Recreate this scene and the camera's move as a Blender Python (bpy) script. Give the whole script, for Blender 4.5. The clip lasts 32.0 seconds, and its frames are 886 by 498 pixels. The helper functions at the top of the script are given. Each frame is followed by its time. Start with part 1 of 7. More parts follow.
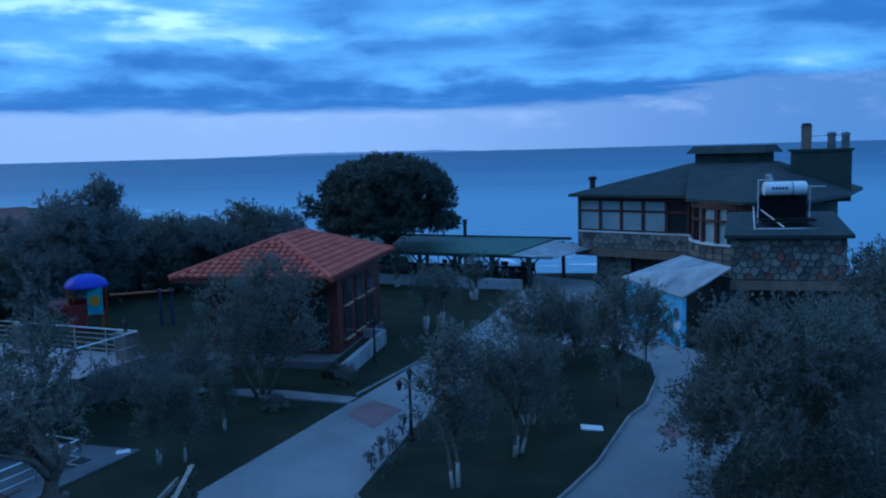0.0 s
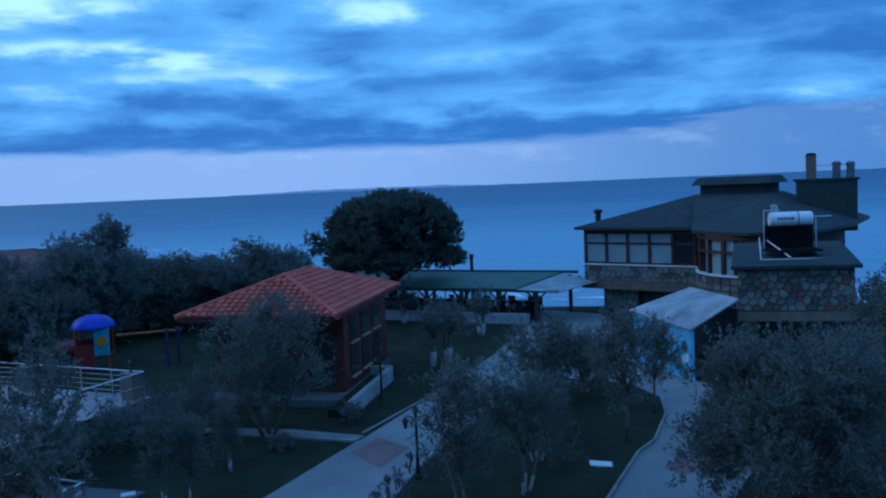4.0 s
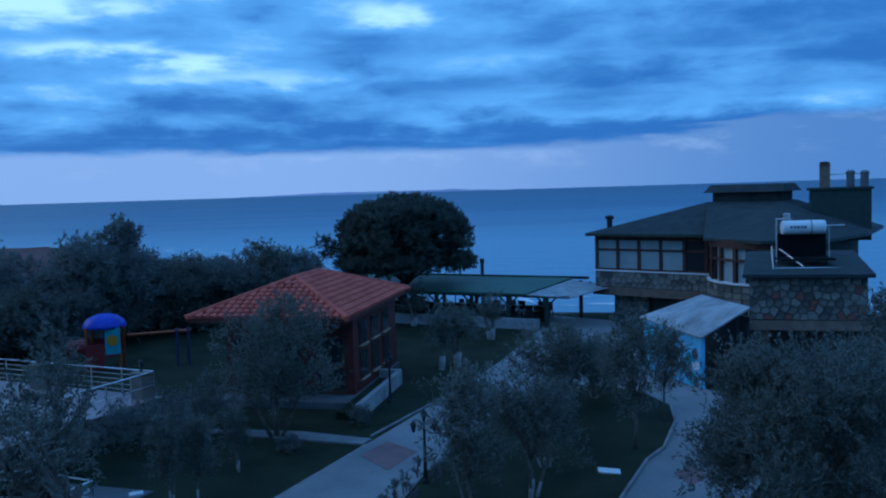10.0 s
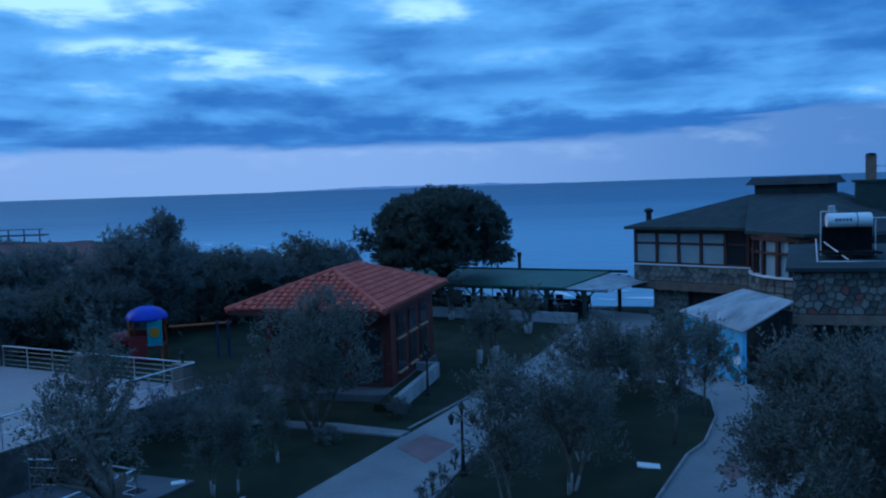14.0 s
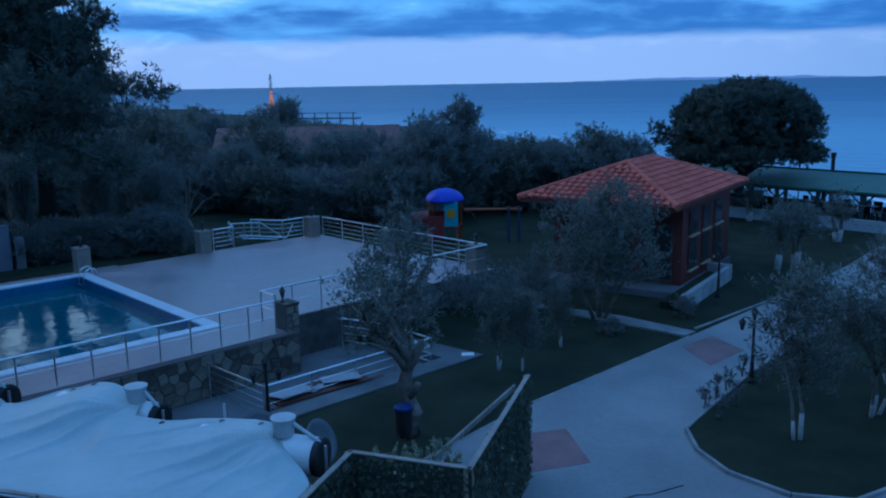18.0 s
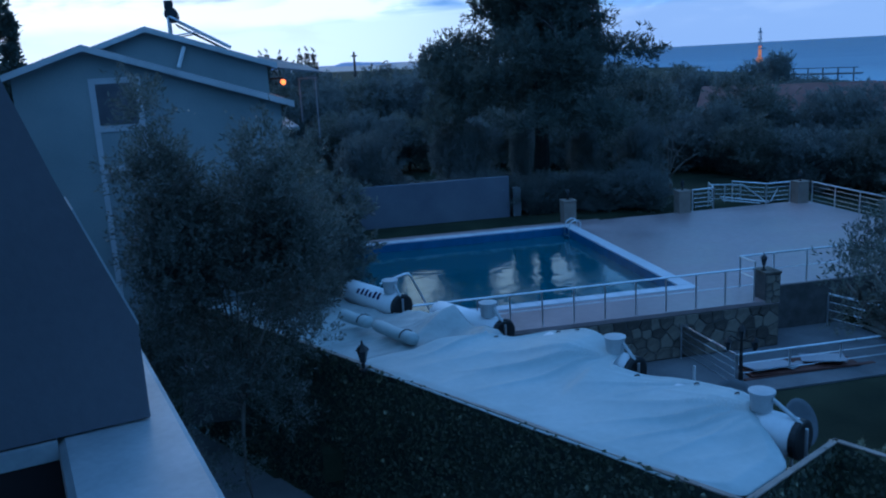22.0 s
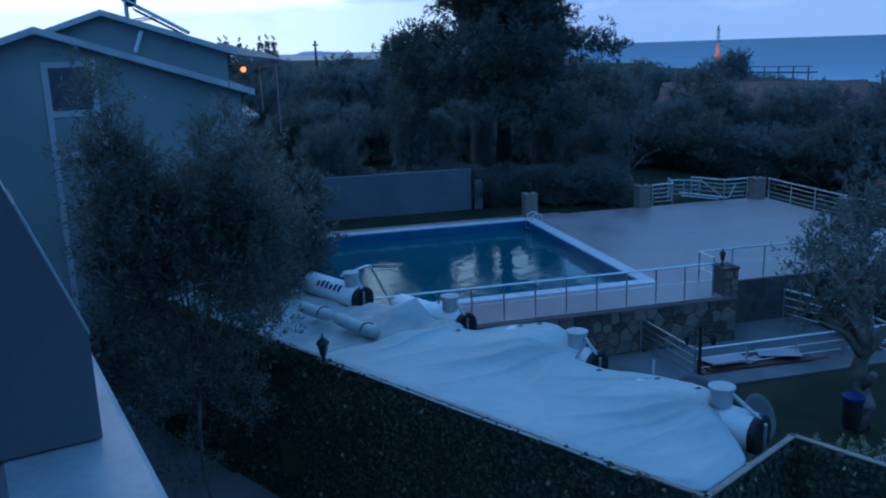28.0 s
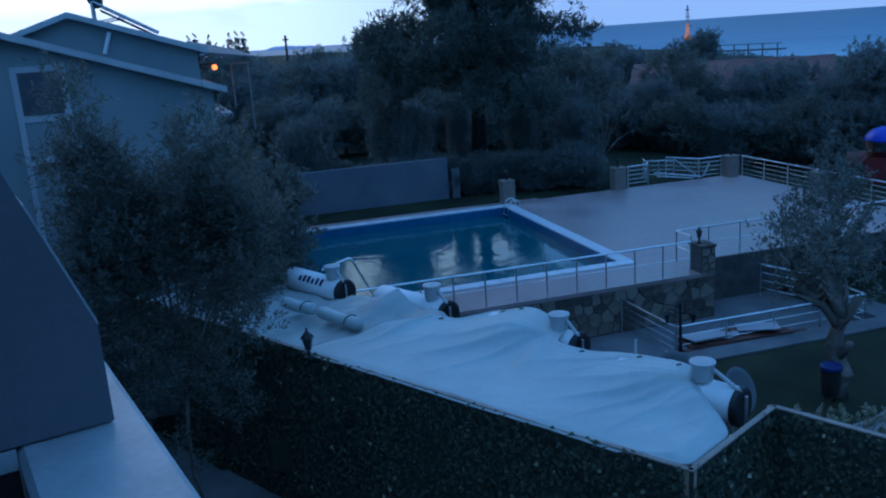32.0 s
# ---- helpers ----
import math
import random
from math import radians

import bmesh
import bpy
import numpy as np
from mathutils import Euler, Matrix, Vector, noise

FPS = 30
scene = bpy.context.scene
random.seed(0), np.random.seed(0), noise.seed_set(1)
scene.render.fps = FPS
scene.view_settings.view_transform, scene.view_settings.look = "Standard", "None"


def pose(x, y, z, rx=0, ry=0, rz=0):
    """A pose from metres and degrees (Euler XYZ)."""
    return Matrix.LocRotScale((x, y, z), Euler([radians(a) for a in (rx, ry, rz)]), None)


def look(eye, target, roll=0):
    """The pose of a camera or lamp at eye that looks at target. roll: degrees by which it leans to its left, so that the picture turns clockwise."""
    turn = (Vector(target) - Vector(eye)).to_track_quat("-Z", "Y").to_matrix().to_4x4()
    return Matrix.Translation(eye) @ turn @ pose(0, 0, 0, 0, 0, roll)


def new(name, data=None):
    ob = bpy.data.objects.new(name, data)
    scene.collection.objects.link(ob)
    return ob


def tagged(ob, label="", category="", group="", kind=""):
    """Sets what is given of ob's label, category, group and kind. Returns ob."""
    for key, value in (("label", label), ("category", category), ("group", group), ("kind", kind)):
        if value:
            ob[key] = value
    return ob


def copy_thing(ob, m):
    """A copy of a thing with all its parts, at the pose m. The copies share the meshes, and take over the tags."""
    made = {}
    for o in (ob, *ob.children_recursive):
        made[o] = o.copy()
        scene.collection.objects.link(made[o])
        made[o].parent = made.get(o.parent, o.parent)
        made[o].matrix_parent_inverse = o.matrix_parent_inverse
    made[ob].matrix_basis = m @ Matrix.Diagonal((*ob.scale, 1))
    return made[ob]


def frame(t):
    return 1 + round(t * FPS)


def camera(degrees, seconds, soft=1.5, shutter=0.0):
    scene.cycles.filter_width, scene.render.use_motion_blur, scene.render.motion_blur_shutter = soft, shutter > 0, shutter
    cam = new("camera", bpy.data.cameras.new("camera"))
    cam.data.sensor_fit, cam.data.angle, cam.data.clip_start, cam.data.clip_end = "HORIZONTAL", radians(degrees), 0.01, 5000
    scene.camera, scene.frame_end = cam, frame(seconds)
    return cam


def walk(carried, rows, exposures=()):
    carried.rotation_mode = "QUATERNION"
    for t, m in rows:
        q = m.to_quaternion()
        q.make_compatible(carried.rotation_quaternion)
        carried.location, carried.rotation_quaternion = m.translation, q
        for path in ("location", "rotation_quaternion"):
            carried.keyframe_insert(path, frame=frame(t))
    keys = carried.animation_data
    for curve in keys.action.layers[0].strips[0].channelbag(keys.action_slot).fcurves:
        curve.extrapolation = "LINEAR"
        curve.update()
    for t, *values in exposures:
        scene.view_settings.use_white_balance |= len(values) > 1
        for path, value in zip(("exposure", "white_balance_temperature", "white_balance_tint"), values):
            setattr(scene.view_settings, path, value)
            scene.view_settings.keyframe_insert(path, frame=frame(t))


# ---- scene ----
cam = camera(55.17, 32.0, 2.1)
PATH = [
    (0.0, (0.054, 0.026, 7.718, 83.359, 1.549, -4.410)),
    (0.5, (0.069, 0.030, 7.717, 82.050, 0.545, -4.885)),
    (1.0, (0.102, 0.040, 7.723, 84.253, 0.517, -3.469)),
    (1.5, (0.126, 0.042, 7.729, 84.406, 0.759, -3.132)),
    (2.0, (0.140, 0.046, 7.737, 84.876, 1.550, -4.336)),
    (2.5, (0.147, 0.040, 7.743, 84.983, 1.855, -5.288)),
    (3.0, (0.150, 0.033, 7.745, 84.627, 1.893, -4.597)),
    (3.5, (0.157, 0.034, 7.749, 85.511, 2.410, -3.901)),
    (5.5, (0.168, 0.047, 7.733, 85.838, 2.782, -4.519)),
    (6.0, (0.172, 0.053, 7.723, 85.832, 2.475, -5.033)),
    (6.5, (0.174, 0.057, 7.729, 85.314, 2.501, -4.651)),
    (7.0, (0.176, 0.055, 7.732, 85.977, 2.225, -3.743)),
    (7.5, (0.172, 0.054, 7.741, 86.276, 2.112, -3.393)),
    (8.0, (0.172, 0.052, 7.745, 85.896, 2.145, -2.945)),
    (8.5, (0.178, 0.051, 7.738, 85.806, 2.243, -2.702)),
    (9.0, (0.179, 0.050, 7.731, 85.820, 2.310, -3.066)),
    (9.5, (0.170, 0.050, 7.737, 85.845, 2.032, -3.471)),
    (10.0, (0.171, 0.045, 7.745, 86.019, 1.739, -3.157)),
    (10.5, (0.175, 0.047, 7.747, 86.179, 1.639, -2.710)),
    (11.0, (0.177, 0.049, 7.743, 85.894, 1.888, -2.568)),
    (11.5, (0.182, 0.058, 7.744, 86.064, 2.440, -2.760)),
    (12.0, (0.187, 0.068, 7.741, 86.019, 2.431, -2.967)),
    (12.5, (0.179, 0.071, 7.735, 85.893, 2.214, -3.356)),
    (13.0, (0.171, 0.073, 7.732, 86.005, 2.338, -3.637)),
    (13.5, (0.159, 0.084, 7.720, 85.778, 2.103, -2.772)),
    (14.0, (0.145, 0.089, 7.707, 85.693, 1.908, -0.681)),
    (14.5, (0.128, 0.095, 7.704, 84.693, 2.246, 1.667)),
    (15.0, (0.119, 0.106, 7.700, 82.616, 2.642, 3.651)),
    (15.5, (0.114, 0.120, 7.702, 81.379, 2.306, 5.908)),
    (17.5, (0.069, 0.135, 7.657, 79.739, 1.238, 11.231)),
    (18.0, (0.026, 0.121, 7.659, 78.913, 1.086, 18.816)),
    (18.5, (-0.048, 0.097, 7.669, 78.845, 0.540, 30.197)),
    (19.0, (-0.117, 0.057, 7.682, 78.357, 1.967, 41.469)),
    (19.5, (-0.183, 0.026, 7.680, 78.109, 2.825, 48.318)),
    (20.0, (-0.223, 0.017, 7.680, 79.152, 3.372, 50.553)),
    (20.5, (-0.232, 0.010, 7.689, 78.768, 3.238, 51.533)),
    (21.0, (-0.236, 0.006, 7.689, 78.012, 3.087, 50.860)),
    (21.5, (-0.238, 0.008, 7.687, 77.704, 3.186, 50.883)),
    (22.0, (-0.223, 0.021, 7.684, 77.309, 3.086, 50.066)),
    (22.5, (-0.208, 0.013, 7.687, 77.692, 2.820, 49.159)),
    (23.0, (-0.202, 0.011, 7.694, 77.680, 2.617, 49.257)),
    (23.5, (-0.209, 0.007, 7.698, 78.458, 2.803, 49.161)),
    (24.0, (-0.190, 0.005, 7.700, 78.386, 3.538, 48.960)),
    (24.5, (-0.183, -0.005, 7.696, 78.412, 4.188, 48.837)),
    (26.5, (-0.210, 0.010, 7.702, 77.780, 3.402, 48.869)),
    (27.0, (-0.248, 0.051, 7.710, 77.998, 2.236, 47.308)),
    (27.5, (-0.312, 0.076, 7.702, 77.556, 1.731, 46.442)),
    (28.0, (-0.373, 0.079, 7.672, 76.647, 1.900, 47.552)),
    (28.5, (-0.400, 0.078, 7.676, 76.716, 2.462, 49.239)),
    (29.0, (-0.405, 0.076, 7.662, 76.555, 3.114, 49.106)),
    (29.5, (-0.407, 0.071, 7.663, 76.404, 3.262, 47.876)),
    (30.0, (-0.415, 0.056, 7.653, 76.342, 3.278, 48.736)),
    (30.5, (-0.397, 0.019, 7.648, 76.428, 3.829, 50.490)),
    (31.0, (-0.333, -0.004, 7.672, 76.958, 4.368, 49.723)),
    (31.5, (-0.294, -0.007, 7.673, 75.536, 5.392, 48.228)),
    (32.0, (-0.293, 0.001, 7.683, 75.874, 3.945, 45.647)),
]
walk(cam, [(t, pose(*p)) for t, p in PATH], [(t, e, 5950, 10) for t, e in ((0.0, 0.3), (3.0, 0.25), (6.0, 0.08), (14.0, 0.08), (17.5, 0.1), (18.0, 0.26), (18.5, 0.38), (19.0, 0.5), (19.5, 0.35), (20.0, 0.25), (32.0, 0.25))])

# ---- world and sun ----
GLOW = radians(72)          # the west, to the left of the sea
world = bpy.data.worlds.new("dusk")
scene.world = world
world.use_nodes = True


def wnode(kind, **kw):
    n = world.node_tree.nodes.new(kind)
    for k, v in kw.items():
        n.inputs[k].default_value = v
    return n


def wlink(a, b):
    world.node_tree.links.new(a, b)


def wmath(op, a, b=None, c=None, clamp=False):
    n = world.node_tree.nodes.new("ShaderNodeMath")
    n.operation, n.use_clamp = op, clamp
    for k, v in enumerate((a, b, c)):
        if v is None:
            continue
        if isinstance(v, (int, float)):
            n.inputs[k].default_value = v
        else:
            wlink(v, n.inputs[k])
    return n.outputs[0]


def wmix(fac, a, b):
    n = world.node_tree.nodes.new("ShaderNodeMix")
    n.data_type = "RGBA"
    for k, v in ((0, fac), (6, a), (7, b)):
        if isinstance(v, (int, float, tuple)):
            n.inputs[k].default_value = v
        else:
            wlink(v, n.inputs[k])
    return n.outputs[2]


def wstep(v, lo, hi):
    n = world.node_tree.nodes.new("ShaderNodeMapRange")
    n.interpolation_type = "SMOOTHSTEP"
    wlink(v, n.inputs[0])
    n.inputs[1].default_value, n.inputs[2].default_value = lo, hi
    return n.outputs[0]


def build_sky():
    world.node_tree.nodes.clear()
    out = wnode("ShaderNodeOutputWorld")
    back = wnode("ShaderNodeBackground", Strength=1.0)
    wlink(back.outputs[0], out.inputs[0])
    co = wnode("ShaderNodeTexCoord")
    sep = wnode("ShaderNodeSeparateXYZ")
    wlink(co.outputs["Generated"], sep.inputs[0])
    x, y, z = sep.outputs
    zz = wmath("ADD", wmath("MAXIMUM", z, 0.0), 0.075)
    comb = wnode("ShaderNodeCombineXYZ")
    wlink(wmath("DIVIDE", x, zz), comb.inputs[0])
    wlink(wmath("DIVIDE", y, zz), comb.inputs[1])
    big = wnode("ShaderNodeTexNoise", Scale=0.42, Detail=4.0, Roughness=0.5, Distortion=0.3)
    wlink(comb.outputs[0], big.inputs["Vector"])
    fine = wnode("ShaderNodeTexNoise", Scale=1.3, Detail=5.0, Roughness=0.5, Distortion=0.5)
    wlink(comb.outputs[0], fine.inputs["Vector"])
    roll = wnode("ShaderNodeTexNoise", Scale=9.0, Detail=5.0, Roughness=0.55, Distortion=0.2)
    flat = wnode("ShaderNodeMapping")
    flat.inputs["Scale"].default_value = (1, 1, 3.2)
    wlink(co.outputs["Generated"], flat.inputs[0])
    wlink(flat.outputs[0], roll.inputs["Vector"])
    n = wmath("ADD", wmath("MULTIPLY", big.outputs[0], 0.40), wmath("MULTIPLY", fine.outputs[0], 0.24))
    n = wmath("ADD", n, wmath("MULTIPLY", roll.outputs[0], 0.36))
    west = wmath("ADD", wmath("MULTIPLY", x, -math.sin(GLOW)), wmath("MULTIPLY", y, math.cos(GLOW)))
    glow = wstep(west, 0.2, 0.98)
    south = wstep(west, -0.25, 0.45)
    az = wmath("ARCTAN2", wmath("MULTIPLY", x, -1.0), y)
    az = wmath("ADD", az, wmath("MULTIPLY", wmath("SUBTRACT", fine.outputs[0], 0.5), 0.35))
    zw = wmath("ADD", z, wmath("MULTIPLY", wmath("SUBTRACT", roll.outputs[0], 0.5), 0.045))

    def bank(deg, height, wide, tall, amount):
        """A thinner (or, below zero, thicker) part of the cloud deck."""
        p = wmath("DIVIDE", wmath("SUBTRACT", az, radians(deg)), radians(wide))
        q = wmath("DIVIDE", wmath("SUBTRACT", zw, height), tall)
        e = wmath("ADD", wmath("MULTIPLY", p, p), wmath("MULTIPLY", q, q))
        return wmath("MULTIPLY", wmath("EXPONENT", wmath("MULTIPLY", e, -1.0)), amount)

    body = wmath("ADD", n, wmath("MULTIPLY", glow, 0.07))
    for deg, height, wide, tall, amount in ((18.5, 0.160, 5.5, 0.012, 0.22), (1.2, 0.200, 2.2, 0.016, 0.15), (24, 0.212, 9, 0.022, 0.22), (9, 0.130, 11, 0.012, 0.09), (-5.5, 0.102, 4.5, 0.010, 0.10),
                                            (-16.5, 0.088, 9, 0.011, 0.06), (-19.5, 0.138, 5, 0.010, 0.07), (-8, 0.150, 6, 0.010, 0.07), (4, 0.230, 40, 0.025, 0.04), (2, 0.062, 45, 0.018, -0.15), (-2, 0.125, 5, 0.014, -0.07),
                                            (-22, 0.175, 14, 0.03, -0.05), (14, 0.098, 14, 0.012, -0.06), (38, 0.052, 5, 0.006, 0.12), (27, 0.075, 10, 0.012, -0.10)):
        body = wmath("ADD", body, bank(deg, height, wide, tall, amount))
    thin = wstep(body, 0.36, 0.60)
    deck = wmix(thin, (0.032, 0.17, 0.52, 1), (0.12, 0.42, 0.90, 1))
    deck = wmix(wstep(body, 0.56, 0.74), deck, wmix(wstep(west, 0.72, 0.97), (0.52, 0.90, 1.12, 1), (0.92, 1.1, 1.26, 1)))
    veil = wmath("MAXIMUM", wmath("MULTIPLY", wstep(west, 0.80, 0.97), wstep(n, 0.41, 0.56)), wmath("MULTIPLY", wstep(west, 0.95, 0.99), wstep(n, 0.30, 0.44)))
    deck = wmix(veil, deck, (0.85, 1.06, 1.27, 1))
    gap = wmath("MULTIPLY", wstep(west, 0.70, 0.95), wstep(z, 0.15, 0.24))
    deck = wmix(wmath("MULTIPLY", gap, wstep(n, 0.44, 0.52)), deck, (0.55, 0.84, 1.0, 1))
    low = wmix(south, (0.085, 0.235, 0.56, 1), (0.25, 0.43, 0.79, 1))
    low = wmix(wstep(west, 0.82, 0.995), low, (0.66, 0.90, 1.2, 1))
    low = wmix(wmath("MULTIPLY", wmath("MULTIPLY", wstep(roll.outputs[0], 0.48, 0.66), wstep(z, 0.012, 0.045)), 0.35), low, (0.44, 0.62, 0.94, 1))
    edge = wmath("ADD", z, wmath("MULTIPLY", wmath("SUBTRACT", roll.outputs[0], 0.5), 0.03))
    edge = wmath("SUBTRACT", edge, wmath("MULTIPLY", wstep(wmath("MULTIPLY", az, -1.0), radians(14), radians(27)), 0.022))
    col = wmix(wstep(edge, 0.042, 0.056), low, deck)
    sky = wnode("ShaderNodeTexSky")
    sky.sky_type, sky.sun_disc = "NISHITA", False
    sky.sun_elevation, sky.sun_rotation = radians(2), -GLOW
    scaled = wmix(0.05, (0, 0, 0, 1), sky.outputs[0])
    overhead = wmix(wstep(n, 0.38, 0.62), (0.105, 0.315, 0.76, 1), (0.205, 0.53, 1.12, 1))
    full = wmix(wstep(z, 0.29, 0.5), wmix(0.06, col, scaled), overhead)
    wlink(full, back.inputs[0])


build_sky()
sun = new("sun", bpy.data.lights.new("sun", "SUN"))
sun.data.energy, sun.data.angle, sun.data.color = 0.15, radians(24), (1.0, 0.9, 0.82)
sun.matrix_world = look((-math.sin(GLOW) * 50, math.cos(GLOW) * 50, 30), (0, 0, 0))

# ---- materials ----


def surface(name, a, b, rough=0.8, metal=0.0, scale=3.0, bump=0.1, fine=40.0, spec=0.3, island=0.0, per=0.0):
    """Two tones mixed by a wide and a fine noise, with a little relief."""
    m = bpy.data.materials.new(name)
    m.use_nodes = True
    nt = m.node_tree
    p = nt.nodes["Principled BSDF"]
    p.inputs["Roughness"].default_value, p.inputs["Metallic"].default_value = rough, metal
    p.inputs["Specular IOR Level"].default_value = spec
    co = nt.nodes.new("ShaderNodeTexCoord")
    n1, n2 = nt.nodes.new("ShaderNodeTexNoise"), nt.nodes.new("ShaderNodeTexNoise")
    for n, s in ((n1, scale), (n2, fine)):
        n.inputs["Scale"].default_value, n.inputs["Detail"].default_value = s, 4.0
        nt.links.new(co.outputs["Object"], n.inputs["Vector"])
    add = nt.nodes.new("ShaderNodeMath")
    add.operation = "MULTIPLY_ADD"
    nt.links.new(n2.outputs[0], add.inputs[0])
    add.inputs[1].default_value = 0.5
    half = nt.nodes.new("ShaderNodeMath")
    half.operation = "MULTIPLY_ADD"
    nt.links.new(n1.outputs[0], half.inputs[0])
    half.inputs[1].default_value, half.inputs[2].default_value = 1.6, -0.55
    nt.links.new(half.outputs[0], add.inputs[2])
    value = add.outputs[0]
    if island or per:
        src = nt.nodes.new("ShaderNodeNewGeometry" if island else "ShaderNodeObjectInfo")
        more = nt.nodes.new("ShaderNodeMath")
        more.operation = "MULTIPLY_ADD"
        nt.links.new(src.outputs["Random Per Island" if island else "Random"], more.inputs[0])
        more.inputs[1].default_value = island or per
        shift = nt.nodes.new("ShaderNodeMath")
        shift.operation = "SUBTRACT"
        nt.links.new(value, shift.inputs[0])
        shift.inputs[1].default_value = 0.5 * (island or per)
        nt.links.new(shift.outputs[0], more.inputs[2])
        value = more.outputs[0]
    ramp = nt.nodes.new("ShaderNodeValToRGB")
    ramp.color_ramp.elements[0].position, ramp.color_ramp.elements[1].position = 0.15, 0.85
    ramp.color_ramp.elements[0].color, ramp.color_ramp.elements[1].color = (*a, 1), (*b, 1)
    nt.links.new(value, ramp.inputs[0])
    nt.links.new(ramp.outputs[0], p.inputs["Base Color"])
    if bump:
        bp = nt.nodes.new("ShaderNodeBump")
        bp.inputs["Strength"].default_value, bp.inputs["Distance"].default_value = bump, 0.02
        nt.links.new(add.outputs[0], bp.inputs["Height"])
        nt.links.new(bp.outputs[0], p.inputs["Normal"])
    return m


def water_material(name, colour, rough, scale, bump, stretch=(1, 1, 1), distance=0.1):
    m = surface(name, colour, [c * 1.15 for c in colour], rough, 0, 0.05, 0, 1.0, 0.5)
    nt = m.node_tree
    p = nt.nodes["Principled BSDF"]
    p.inputs["IOR"].default_value = 1.33
    co, mp = nt.nodes.new("ShaderNodeTexCoord"), nt.nodes.new("ShaderNodeMapping")
    mp.inputs["Scale"].default_value = stretch
    nt.links.new(co.outputs["Object"], mp.inputs[0])
    n = nt.nodes.new("ShaderNodeTexNoise")
    n.inputs["Scale"].default_value, n.inputs["Detail"].default_value = scale, 3.0
    nt.links.new(mp.outputs[0], n.inputs["Vector"])
    bp = nt.nodes.new("ShaderNodeBump")
    bp.inputs["Strength"].default_value, bp.inputs["Distance"].default_value = bump, distance
    nt.links.new(n.outputs[0], bp.inputs["Height"])
    nt.links.new(bp.outputs[0], p.inputs["Normal"])
    return m


def glass_material(name, tint, rough=0.08):
    m = bpy.data.materials.new(name)
    m.use_nodes = True
    p = m.node_tree.nodes["Principled BSDF"]
    p.inputs["Base Color"].default_value = (*tint, 1)
    p.inputs["Roughness"].default_value, p.inputs["Specular IOR Level"].default_value = rough, 0.6
    return m


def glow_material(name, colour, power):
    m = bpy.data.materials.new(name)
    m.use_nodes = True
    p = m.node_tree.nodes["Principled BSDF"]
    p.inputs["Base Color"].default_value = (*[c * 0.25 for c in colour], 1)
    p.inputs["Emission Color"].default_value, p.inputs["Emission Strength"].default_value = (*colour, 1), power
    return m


M_GRASS = surface("grass", (0.015, 0.021, 0.013), (0.034, 0.042, 0.025), 0.95, 0, 0.6, 0.6, 14, 0.1)
M_PAVE = surface("paving", (0.18, 0.178, 0.178), (0.27, 0.265, 0.26), 0.85, 0, 0.35, 0.15, 9)
M_PAVE_RED = surface("red_paving", (0.19, 0.10, 0.098), (0.26, 0.145, 0.138), 0.85, 0, 1.2, 0.15, 9)
M_KERB = surface("kerb_stone", (0.17, 0.17, 0.172), (0.27, 0.27, 0.265), 0.85, 0, 2, 0.2, 20, per=0.4)
M_CONCRETE = surface("concrete", (0.085, 0.09, 0.095), (0.155, 0.16, 0.165), 0.85, 0, 0.9, 0.2, 14)
M_ASPHALT = surface("yard_concrete", (0.10, 0.10, 0.10), (0.17, 0.17, 0.165), 0.9, 0, 0.8, 0.3, 22)
M_DECK = surface("deck_tile", (0.22, 0.158, 0.152), (0.36, 0.268, 0.256), 0.33, 0, 0.45, 0.06, 5, 0.5)
nt = M_DECK.node_tree
wet = nt.nodes.new("ShaderNodeMapRange")
nt.links.new([n for n in nt.nodes if n.bl_idname == "ShaderNodeTexNoise"][0].outputs[0], wet.inputs[0])
wet.inputs[1].default_value, wet.inputs[2].default_value, wet.inputs[3].default_value, wet.inputs[4].default_value = 0.34, 0.66, 0.30, 0.52
nt.links.new(wet.outputs[0], nt.nodes["Principled BSDF"].inputs["Roughness"])
M_WHITE = surface("white_paint", (0.66, 0.66, 0.66), (0.8, 0.8, 0.79), 0.6, 0, 1.2, 0.06, 18)
M_LIMEWALL = surface("worn_limewash", (0.20, 0.205, 0.21), (0.40, 0.41, 0.41), 0.9, 0, 1.6, 0.25, 9)
M_COPING = surface("pool_coping", (0.50, 0.52, 0.55), (0.62, 0.64, 0.66), 0.5, 0, 1.5, 0.05, 18, per=0.3)
M_POOL = surface("pool_tile", (0.005, 0.088, 0.19), (0.011, 0.125, 0.26), 0.25, 0, 4, 0.05, 30, 0.5)
M_STONE = surface("stone", (0.065, 0.055, 0.046), (0.20, 0.17, 0.135), 0.9, 0, 2.5, 0.5, 14, per=0.9)
M_STONE_WARM = surface("warm_grey_stone", (0.085, 0.078, 0.07), (0.25, 0.225, 0.19), 0.9, 0, 2.5, 0.5, 14, per=0.9)
M_MATTE = surface("matt_black", (0.008, 0.009, 0.01), (0.018, 0.018, 0.02), 0.95, 0, 3, 0.05, 20, 0.05)
M_STONE_RED = surface("red_stone", (0.17, 0.065, 0.055), (0.26, 0.105, 0.085), 0.9, 0, 2.5, 0.5, 14)
M_MORTAR = surface("mortar", (0.06, 0.058, 0.055), (0.11, 0.105, 0.10), 0.95, 0, 3, 0.4, 18)
M_TILE = surface("roof_tile", (0.44, 0.07, 0.045), (0.62, 0.13, 0.085), 0.75, 0, 2.0, 0.2, 25, per=0.55)
